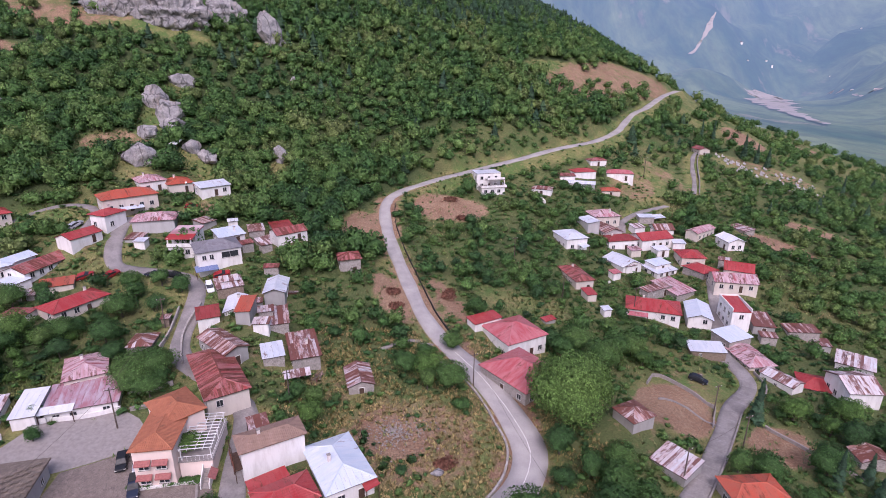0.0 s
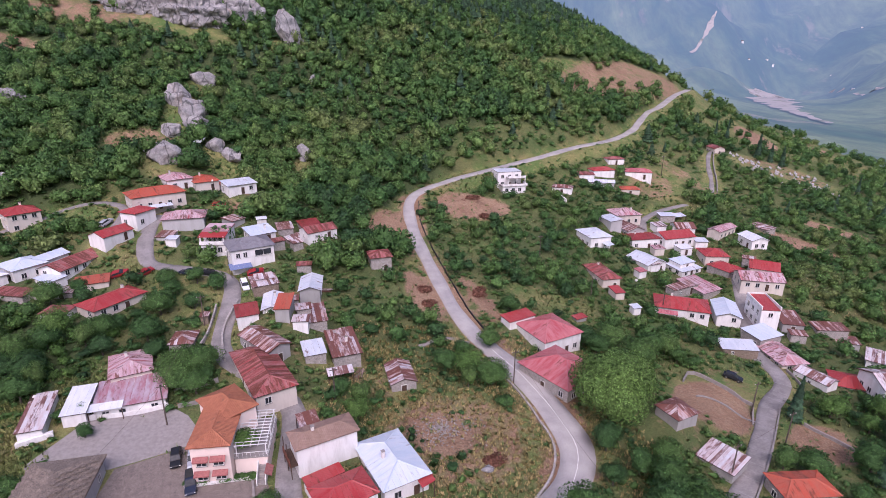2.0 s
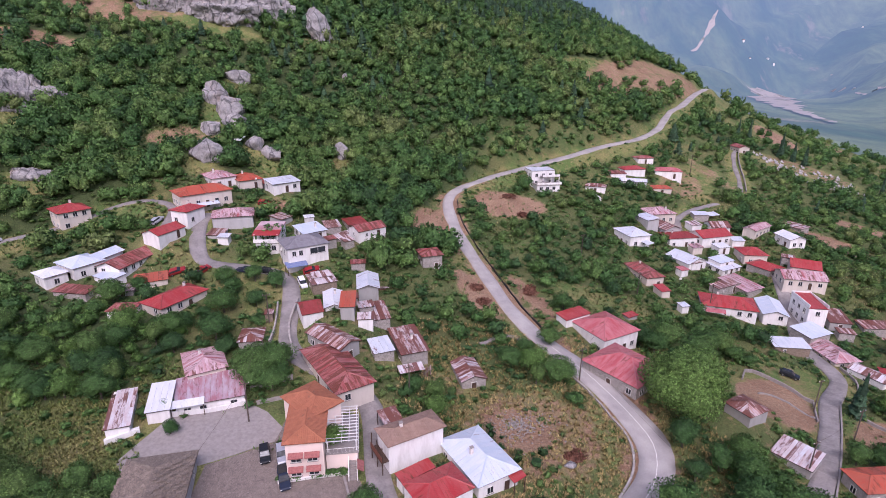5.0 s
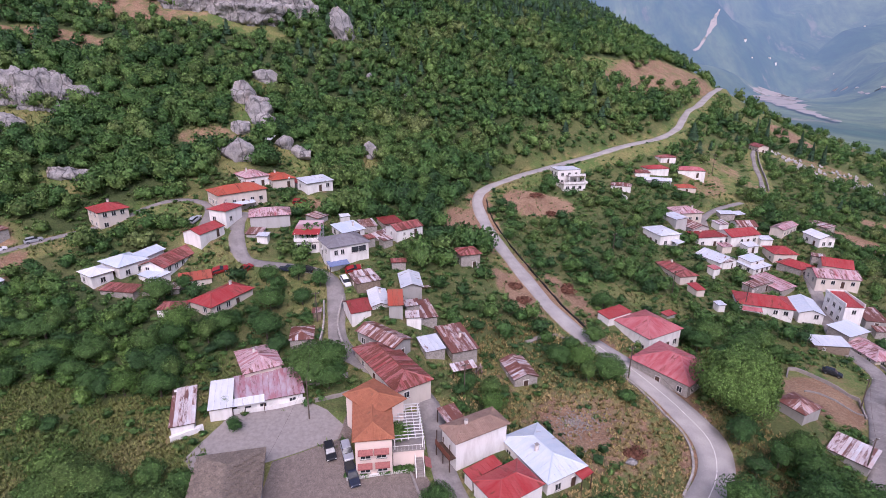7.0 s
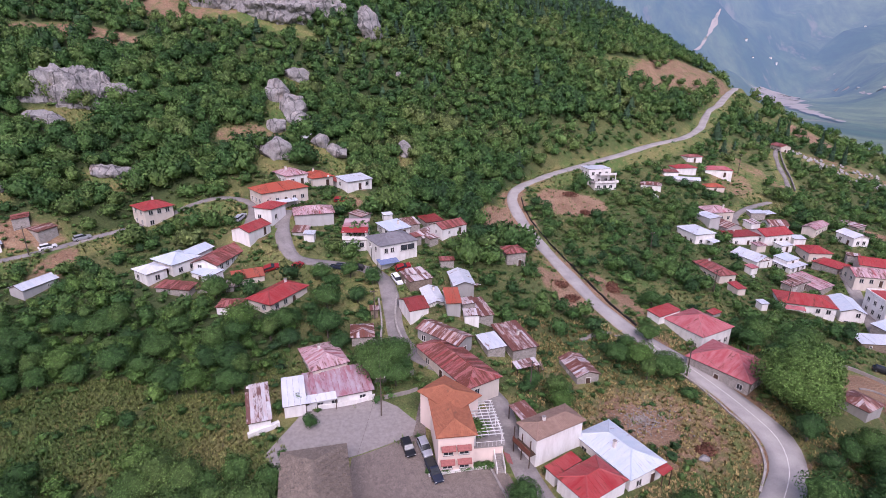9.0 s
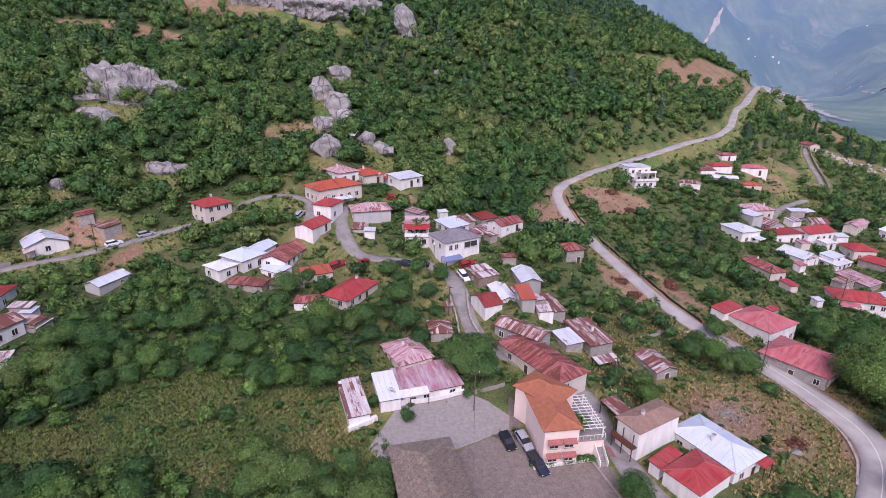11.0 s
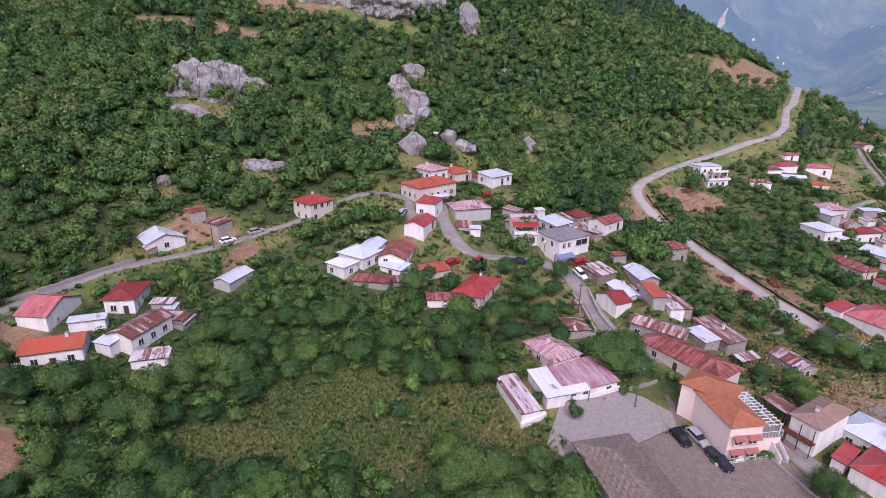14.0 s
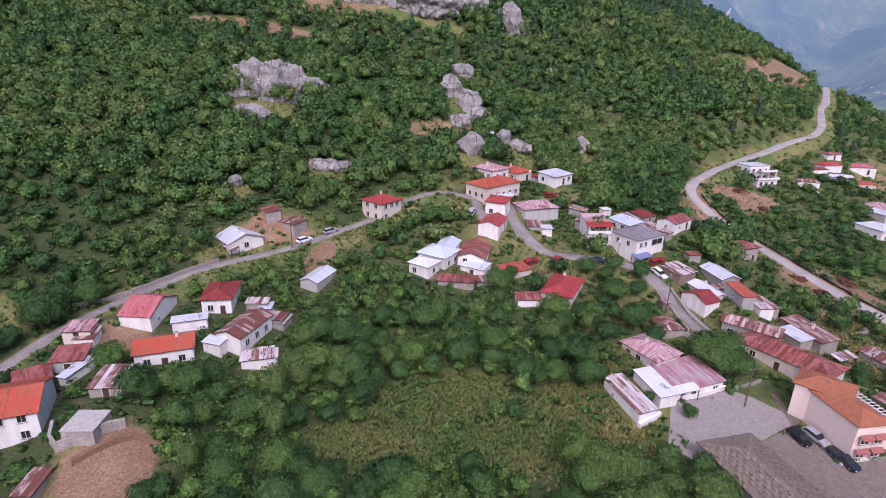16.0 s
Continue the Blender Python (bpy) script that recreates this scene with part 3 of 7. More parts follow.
# the valley road, climbing round the bend and along the hill to the crest
road(3.7, (-10, 44, 5.8), (0, 54, 5.8), (8, 62.5, 5.8), (13.2, 69.5, 5.8), (15.2, 76.5, 5.8), (13.6, 83.5, 5.6), (11, 90.5, 5.4), (7.5, 98, 5.2), (3, 105, 4.8), (-0.9, 111.4, 4.2), (-5.1, 121), (-9.5, 135.8), (-14.8, 154.2), (-18.6, 171), (-19.3, 182.3), (-15.8, 190.3), (-8, 198.6), (3.6, 209.7, 4), (17.6, 220.4, 4.2), (33.8, 231, 4.4), (50.4, 243.5, 4.6), (70.9, 258.5, 4.2), (86.2, 275.5, 3.8), (93.6, 287.7, 3.6), (104.2, 305.1, 3.4), (113.2, 315.5, 4.2), (123, 330, 4.2), (138.8, 354, 4), (153, 376, 4), (169, 406, 4.4), (186, 432, 4.4), (215, 462, 4.4))
# the village street
road(3.8, (-10, 44), (-22, 50), (-28.5, 58), (-31.7, 67.2), (-32.9, 74.8), (-34.1, 80.4), (-36.9, 84), (-42.2, 87.6), (-47.1, 90.8), (-51.8, 95.2), (-54, 101), (-56.1, 112.9), (-58.3, 119.3), (-62.6, 123.1), (-70, 124.6), (-77.9, 125.6), (-81.6, 127.1), (-84.9, 132.2), (-87.9, 140.8), (-88.6, 148.9))
# the upper lane
road(2.6, (-96, 136), (-96.5, 142), (-98, 148.5), (-101.5, 152.8), (-106.9, 154), (-111.9, 153), (-117.6, 149), (-123.6, 143), (-131.8, 134.5), (-139.1, 126.7), (-146.3, 120.6), (-154.7, 114.5), (-161.8, 108), (-166.9, 101), (-173.3, 91.5), (-177.4, 82.8), (-180, 74), (-182, 62), (-186, 40))
# the lane of the lower quarter
road(3.6, (20, 46), (31, 58), (38.5, 67), (44.9, 74.2), (52, 83.7), (59.5, 94.7), (66.5, 102), (69, 106), (69.6, 111), (69.2, 117), (71, 124), (74.5, 131), (77.5, 139), (80.2, 147), (83, 155), (84.3, 163))
road(2.6, (64.6, 187), (66.7, 194.5), (71.2, 199.4), (78.1, 204.5), (89.8, 211.8))
road(1.8, (107, 227), (113, 241), (118.1, 256.1), (124, 270), (131, 281))


def smooth(points, step=2.0):
    """Points every step metres along a rounded line through the given ones."""
    p = np.vstack([2 * points[0] - points[1], points, 2 * points[-1] - points[-2]])
    out = []
    for i in range(1, len(p) - 2):
        n = max(2, int(np.linalg.norm(p[i + 1] - p[i]) / step))
        for k in range(n):
            f = k / n
            out.append(0.5 * (2 * p[i] + (p[i + 1] - p[i - 1]) * f + (2 * p[i - 1] - 5 * p[i] + 4 * p[i + 1] - p[i + 2]) * f ** 2 + (3 * p[i] - p[i - 1] - 3 * p[i + 1] + p[i + 2]) * f ** 3))
    return np.array(out + [p[-2]])


LINES = []
for points in ROADS:
    line = smooth(points)
    line, width = line[:, :2], line[:, 2]
    z = padded(line[:, 0], line[:, 1])
    for _ in range(14):
        z[1:-1] = (z[:-2] + 2 * z[1:-1] + z[2:]) / 4
    LINES.append((width, line, z))
BED = np.vstack([np.column_stack([l, z, w]) for w, l, z in LINES])


def ripple(x, y, size, seed):
    """Soft uneven ground, about -1 to 1."""
    z = 0.0
    for k in range(4):
        a = seed * 1.7 + k * 2.1
        f = (1.55 ** k) / size
        z = z + np.sin(f * (x * np.cos(a) + y * np.sin(a)) + seed * 3.1 + k) * np.sin(f * 0.83 * (y * np.cos(a) - x * np.sin(a)) + k * 1.3) / 1.35 ** k
    return z / 2


def step_up(v, a, b):
    t = np.clip((v - a) / (b - a), 0, 1)
    return t * t * (3 - 2 * t)


def valley(x, y):
    """The far valley: a river plain, then the slopes across it."""
    d = x - (647 + (y - 925) * 0.445)
    floor = -62 + 0.09 * np.maximum(0, y - 1900)
    right = 0.17 * np.maximum(0, d - 110) + 0.00018 * np.maximum(0, d - 90) ** 2
    left = 0.085 * np.maximum(0, -d - 60) * (1 - step_up(y, 1500, 2400) * 0.4)
    head = 0.34 * np.maximum(0, y - 2250 - 0.1 * x)
    rough = 1 - np.exp(-((d / 260) ** 2)) * (y < 1900)
    ridges = 150 * (1 - 1.6 * np.abs(ripple(x, y, 260.0, 7.0))) * np.maximum(step_up(d, 170, 520), step_up(y, 2500, 3000))
    return floor + ridges + np.minimum(right, 800) + np.minimum(left, 300) + np.minimum(head, 760) + rough * (34 * ripple(x, y, 110.0, 2.0) + 130 * ripple(x, y, 430.0, 5.0) * step_up(y, 1300, 2300))


def to_road(x, y):
    """Distance to the nearest road, its height and its half width."""
    x, y = np.asarray(x, float), np.asarray(y, float)
    best, height, half = np.full(x.shape, 1e6), np.zeros(x.shape), np.full(x.shape, 2.0)
    for px, py, pz, w in BED:
        d = (x - px) ** 2 + (y - py) ** 2
        near = d < best
        best[near], height[near], half[near] = d[near], pz, w / 2
    return np.sqrt(best), height, half


def land(x, y):
    """Height of the ground."""
    x, y = np.asarray(x, float), np.asarray(y, float)
    z = padded(x, y)
    z = z + 0.9 * ripple(x, y, 13.0, 1.0) * step_up(y, 120, 220) + 0.25 * ripple(x, y, 5.0, 3.0)
    out = np.maximum(step_up(x, 255, 480), step_up(y, 490, 720) * step_up(x, 40, 260))
    z = z * (1 - out) + valley(x, y) * out
    inside = (np.abs(x) < 300) & (y > 0) & (y < 520)
    if inside.any():
        d, h, half = to_road(x[inside], y[inside])
        k = 1 - step_up(d, half + 1.5, half + 5.5)
        z[inside] = z[inside] * (1 - k) + (h - 0.16) * k
    return z


def height(x, y):
    return float(land(np.array([x]), np.array([y]))[0])


# bare, dug or mown ground: centre, half sizes, turn, how bare
BARE = [
    (3, 187, 15, 9, 20, 0.85), (-26, 163, 6, 12, 0, 0.75), (-13, 126, 4, 12, 20, 0.8), (2, 128, 3, 13, 20, 0.8), (-5, 78, 14, 13, 0, 0.55), (-8.5, 78, 7, 6, 0, 0.9),
    (47, 93, 8, 10, -40, 0.95), (56, 104, 7, 6, 0, 0.4), (-153, 55, 6, 8, 0, 1.0), (-108, 183, 13, 6, 20, 0.55), (-158, 240, 22, 7, 0, 0.6),
    (120, 185, 7, 14, 60, 0.85), (145, 205, 6, 14, 60, 0.7), (64, 84, 8, 6, 30, 0.8), (-150, 128, 10, 4, 20, 0.75), (-136, 118, 4, 9, 0, 0.7),
]
BARE += [
    (-167, 84, 6, 5, 0, 0.7), (102, 339, 70, 18, 43, 0.6), (165, 276, 26, 14, -15, 0.5), (-55, 240, 26, 9, 20, 0.24), (-178, 212, 30, 6, 5, 0.6), (282, 429, 16, 12, 0, 0.9), (-40, 220, 30, 12, 10, 0.2), (20, 105, 6, 8, 0, 0.3), (-68, 158, 6, 3, 0, 0.6),
    (180, 330, 14, 22, -30, 0.75), (80, 225, 10, 16, -30, 0.5), (100, 240, 6, 20, 30, 0.5), (-20, 91, 9, 5, 0, 0.45), (-150, 250, 40, 10, 10, 0.5),
]


def bare(x, y):
    x, y = np.asarray(x, float), np.asarray(y, float)
    s = np.zeros_like(x)
    for px, py, rx, ry, turn, much in BARE:
        a = radians(turn)
        u, v = (x - px) * math.cos(a) + (y - py) * math.sin(a), (y - py) * math.cos(a) - (x - px) * math.sin(a)
        s = np.maximum(s, much * (1 - step_up(np.sqrt((u / rx) ** 2 + (v / ry) ** 2), 0.75, 1.2)))
    d, _, half = to_road(x, y)
    verge = 0.75 * (1 - step_up(d, half + 1.0, half + 5.0)) * step_up(x, -32, -24) * (1 - step_up(x, 16, 22)) * step_up(y, 60, 72) * (1 - step_up(y, 196, 206))
    verge = verge * (0.75 + 0.6 * ripple(x, y, 9.0, 2.5))
    return np.maximum(s, verge)


# open ground with few trees: centre, half sizes, turn
OPEN = [(-108, 76, 13, 7, 15), (-117, 65, 13, 5, 0), (-82, 71, 15, 10, 0), (-98, 66, 12, 6, 0), (-50, 66, 17, 13, 0), (-8, 78, 13, 13, 0), (48, 94, 10, 12, -40), (3, 187, 15, 9, 20), (-26, 163, 6, 12, 0), (58, 104, 9, 7, 0), (-153, 55, 7, 8, 0), (63, 84, 8, 8, 0), (-110, 148, 14, 8, 0), (-90, 138, 10, 14, 0)]
OPEN += [(-99.5, 198, 8, 10, 0), (-99, 173, 6, 6, 0), (-83, 183, 9, 5, -20), (-100, 213, 6, 5, 0), (-57, 188, 3.5, 5, 0), (-161, 171.5, 13, 5, 10), (-140.5, 152, 8, 5, 10), (-118, 244, 24, 5, 0), (-78, 251, 6, 5, 0), (-160, 136, 4, 4, 0), (-152, 118, 14, 6, 20)]
OPEN += [(162, 268, 30, 15, -15), (-24, 96, 12, 8, 0), (85, 228, 12, 16, -30), (-70, 158, 8, 5, 0), (-62, 113, 6, 8, 0), (20, 133, 14, 6, -20), (-192, 84, 10, 8, 30), (-165, 100, 12, 6, 40), (-66, 120, 16, 6, 0), (120, 185, 7, 13, 60), (145, 205, 6, 12, 60), (-148, 124, 14, 7, 20), (65, 318, 25, 9, 25), (118, 357, 38, 12, 49), (12, 80, 8, 18, 0), (282, 429, 16, 12, 0)]


def clear(x, y):
    k = np.zeros(len(x))
    for px, py, rx, ry, turn in OPEN:
        a = radians(turn)
        u, v = (x - px) * math.cos(a) + (y - py) * math.sin(a), (y - py) * math.cos(a) - (x - px) * math.sin(a)
        k = np.maximum(k, 1 - step_up(np.sqrt((u / rx) ** 2 + (v / ry) ** 2), 0.85, 1.1))
    return k


def wooded(x, y):
    """How thick the trees stand, 0 to 1."""
    ridge = 165 - 18 * step_up(x, -40, -20) + 32 * step_up(x, -70, -55) * (1 - step_up(x, -40, -20)) * 0
    k = 0.52 + 0.45 * step_up(y, ridge - 6, ridge + 8) * (1 - step_up(x, -20, 0) * (1 - step_up(y, 232 + 0.55 * x, 245 + 0.55 * x)))
    k = np.maximum(k, 0.85 * step_up(-x, 103, 112) * step_up(y, 128, 140))
    k = np.maximum(k, 0.9 * step_up(-x, 72, 80) * (1 - step_up(y, 108, 114)))
    k = np.maximum(k, 0.62 * step_up(x, 98, 108))
    k = np.maximum(k, 0.95 * step_up(y - 114 - 1.35 * (x + 155), 9, 17) * step_up(-x, 146, 154))
    k = np.maximum(k, 0.75 * step_up(x, 8, 14) * (1 - step_up(x, 34, 40)) * step_up(y, 136, 142) * (1 - step_up(y, 172, 180)))
    k = np.maximum(k, 0.9 * step_up(-x, 103, 108) * step_up(y, 98, 104) * (1 - step_up(y, 116, 120)))
    k = k * (1 - 0.85 * step_up(x, 128, 145) * step_up(y, 292, 315))
    k = np.where(k > 0.8, k * 1.08, k * (0.92 + 0.4 * ripple(x, y, 24.0, 8.0)))
    k = np.where(bare(x, y) > 0.25, k * 0.25, k)
    d, _, half = to_road(x, y)
    k = k * (d > half + 1.5 + 1.5 * (y > 200))
    d, _, half = to_road(x, y + 5.0)
    k = k * ((d > half + 2.2) | (y < 105))
    return np.clip(k * (1 - clear(x, y)), 0, 1)



# ---- building helpers ----


def mesh_of(name, verts, faces, mat=None, uvs=None, smooth_shade=False):
    me = bpy.data.meshes.new(name)
    me.from_pydata([tuple(v) for v in verts], [], faces)
    if mat:
        me.materials.append(mat)
    if uvs is not None:
        layer = me.uv_layers.new(name="UVMap")
        layer.data.foreach_set("uv", np.array(uvs, float).ravel())
    if smooth_shade:
        me.polygons.foreach_set("use_smooth", [True] * len(me.polygons))
    me.update()
    return me


def child(name, me, parent, m=None, label=""):
    ob = new(name, me)
    ob.parent = parent
    if m is not None:
        ob.matrix_basis = m
    return tagged(ob, label)


def thing(name, label, category, m, group="", kind=""):
    return_ob = new(name)
    return_ob.matrix_basis = m
    return_ob.empty_display_size = 0.2
    return tagged(return_ob, label, category, group, kind)


def box_data(name, x0, x1, y0, y1, z0, z1, mat, bevel=0.0):
    bm = bmesh.new()
    bmesh.ops.create_cube(bm, size=1)
    for v in bm.verts:
        v.co = ((x0 + x1) / 2 + v.co.x * (x1 - x0), (y0 + y1) / 2 + v.co.y * (y1 - y0), (z0 + z1) / 2 + v.co.z * (z1 - z0))
    if bevel:
        bmesh.ops.bevel(bm, geom=bm.edges[:], offset=bevel, segments=1, affect="EDGES")
    me = bpy.data.meshes.new(name)
    bm.to_mesh(me)
    bm.free()
    me.materials.append(mat)
    return me


def clip(poly, axis, at, keep_less):
    """Cut a flat polygon of (u, v) points at a straight line."""
    out = []
    for i, p in enumerate(poly):
        q = poly[(i + 1) % len(poly)]
        a, c = p[axis] - at, q[axis] - at
        if not keep_less:
            a, c = -a, -c
        if a <= 0:
            out.append(p)
        if a * c < 0:
            f = a / (a - c)
            out.append((p[0] + (q[0] - p[0]) * f, p[1] + (q[1] - p[1]) * f))
    return out


def slab(poly, origin, u, v, n, thick, lift, tilt=0.0):
    """A thin slab over the polygon of (u, v) points in the plane at origin."""
    k = len(poly)
    top = [origin + u * a + v * c + n * (lift + thick + tilt * c) for a, c in poly]
    low = [origin + u * a + v * c + n * (lift + tilt * c) for a, c in poly]
    faces = [tuple(range(k)), tuple(range(2 * k - 1, k - 1, -1))]
    faces += [(i, k + i, k + (i + 1) % k, (i + 1) % k) for i in range(k)]
    pts = top + low
    flat = list(poly) + list(poly)
    uvs = [flat[i] for f in faces for i in f]
    return pts, faces, uvs


def roof_planes(kind, length, width, rise, over):
    """Slopes of a roof over a length x width box, as lists of points (x, y, z above the eaves), eave edge first."""
    a, c = length / 2 + over, width / 2 + over
    if kind == "hip":
        if a >= c:
            r = a - c * 0.92
            return [[(-a, -c, 0), (a, -c, 0), (r, 0, rise), (-r, 0, rise)], [(a, c, 0), (-a, c, 0), (-r, 0, rise), (r, 0, rise)], [(a, -c, 0), (a, c, 0), (r, 0, rise)], [(-a, c, 0), (-a, -c, 0), (-r, 0, rise)]]
        r = c - a * 0.92
        return [[(a, -c, 0), (a, c, 0), (0, r, rise), (0, -r, rise)], [(-a, c, 0), (-a, -c, 0), (0, -r, rise), (0, r, rise)], [(-a, -c, 0), (a, -c, 0), (0, -r, rise)], [(a, c, 0), (-a, c, 0), (0, r, rise)]]
    if kind == "g1":
        return [[(-a, -c, 0), (a, -c, 0), (a, 0, rise), (-a, 0, rise)], [(a, c, 0), (-a, c, 0), (-a, 0, rise), (a, 0, rise)]]
    if kind == "g2":
        return [[(a, -c, 0), (a, c, 0), (0, c, rise), (0, -c, rise)], [(-a, c, 0), (-a, -c, 0), (0, -c, rise), (0, c, rise)]]
    if kind == "s2":
        return [[(a, -c, 0), (a, c, 0), (-a, c, rise), (-a, -c, rise)]]
    return [[(-a, -c, 0), (a, -c, 0), (a, c, rise), (-a, c, rise)]]


def wall_data(kind, length, width, wall, rise, sink, mat):
    """The outside walls, up into the gables."""
    a, c = length / 2, width / 2
    h = wall
    tops = {"g1": [h, h, h, h], "g2": [h, h, h, h], "s1": [h, h, h + rise, h + rise], "s2": [h + rise, h, h, h + rise]}.get(kind, [h] * 4)
    base = [(-a, -c), (a, -c), (a, c), (-a, c)]
    verts = [(x, y, -sink) for x, y in base] + [(x, y, t) for (x, y), t in zip(base, tops)]
    faces = [(3, 2, 1, 0)]
    if kind == "g1":
        verts += [(-a, 0, h + rise * 0.97), (a, 0, h + rise * 0.97)]
        faces += [(0, 1, 5, 4), (1, 2, 6, 9, 5), (2, 3, 7, 6), (3, 0, 4, 8, 7), (4, 5, 9, 8), (8, 9, 6, 7)]
    elif kind == "g2":
        verts += [(0, -c, h + rise * 0.97), (0, c, h + rise * 0.97)]
        faces += [(0, 1, 5, 8, 4), (1, 2, 6, 5), (2, 3, 7, 9, 6), (3, 0, 4, 7), (4, 8, 9, 7), (8, 5, 6, 9)]
    else:
        faces += [(0, 1, 5, 4), (1, 2, 6, 5), (2, 3, 7, 6), (3, 0, 4, 7), (4, 5, 6, 7)]
    return mesh_of("wall", verts, faces, mat)


WINDOWS = {}


def window_on(parent, m, w, h, shutter=None):
    """One window: a frame proud of the wall, a sill and a dark pane, set in by the frame's depth."""
    key = (round(w, 2), round(h, 2))
    if key not in WINDOWS:
        f = []
        fr = 0.07
        bm = bmesh.new()
        for x0, x1, z0, z1 in ((-w / 2, -w / 2 + fr, 0, h), (w / 2 - fr, w / 2, 0, h), (-w / 2 + fr, w / 2 - fr, 0, fr), (-w / 2 + fr, w / 2 - fr, h - fr, h), (-0.03, 0.03, fr, h - fr)):
            r = bmesh.ops.create_cube(bm, size=1)["verts"]
            for v in r:
                v.co = ((x0 + x1) / 2 + v.co.x * (x1 - x0), -0.03 + v.co.y * 0.12, (z0 + z1) / 2 + v.co.z * (z1 - z0))
        me = bpy.data.meshes.new("window_frame")
        bm.to_mesh(me)
        bm.free()
        me.materials.append(FRAME)
        WINDOWS[key] = (box_data("pane", -w / 2 + fr, w / 2 - fr, -0.02, 0.02, fr, h - fr, GLASS), me, box_data("sill", -w / 2 - 0.08, w / 2 + 0.08, -0.16, 0.02, -0.07, 0, CONCRETE))
    pane, fr, sill = WINDOWS[key]
    win = child("window", pane, parent, m)
    child("frame", fr, win)
    child("sill", sill, win)
    return win


NICE = {"red": "bright red sheet-metal", "darkred": "dark red sheet-metal", "redrust": "faded rusty red sheet-metal", "redorange": "orange-red sheet-metal", "pinkred": "pinkish red sheet-metal", "pinkrust": "bleached patchy red sheet-metal", "rust": "rust-striped corrugated", "rustwhite": "rust-streaked pale corrugated", "grey": "grey corrugated", "blue": "pale blue-grey metal", "white": "white metal", "mauve": "pale mauve-grey sheet-metal", "slate": "grey slate", "brown": "brown shingle", "tile": "orange clay-tile", "concrete": "bare concrete"}
WALLS = {"white": "white rendered", "cream": "cream rendered", "pink": "pale pink rendered", "grey": "grey rendered", "concrete": "bare concrete-block", "stone": "rough stone", "wood": "weathered board"}


def sheets(roof, planes, at, cover, step, rng, thick=0.035, wild=0.0):
    """Cover each slope with strips of sheet, each an object of its own under the roof."""
    for pts in planes:
        p = [Vector(q) + Vector(at) for q in pts]
        u = (p[1] - p[0]).normalized()
        n = u.cross(p[2] - p[0]).normalized()
        if n.z < 0:
            n = -n
        v = n.cross(u)
        flat = [((q - p[0]).dot(u), (q - p[0]).dot(v)) for q in p]
        lo, hi = min(q[0] for q in flat), max(q[0] for q in flat)
        count = max(1, round((hi - lo) / step))
        for k in range(count):
            s0, s1 = lo + (hi - lo) * k / count, lo + (hi - lo) * (k + 1) / count
            piece = clip(clip(flat, 0, s0 + 0.012, False), 0, s1 - 0.012, True)
            if len(piece) < 3:
                continue
            low, high = min(q[1] for q in piece), max(q[1] for q in piece)
            cuts = [low - 1, low + (high - low) * rng.uniform(0.35, 0.65), high + 1] if wild and high - low > 2.6 and rng.random() < 0.22 else [low - 1, high + 1]
            for row, (v0, v1) in enumerate(zip(cuts, cuts[1:])):
                part = clip(clip(piece, 1, v0 - 0.1 * row, False), 1, v1, True)
                if len(part) < 3:
                    continue
                pts3, faces, uvs = slab(part, p[0], u, v, n, thick, 0.03 + rng.random() * (0.02 + wild * 0.6) + thick * row, rng.uniform(-1, 1) * wild * 0.08)
                child("sheet", mesh_of("sheet", pts3, faces, COVER[cover], uvs), roof)


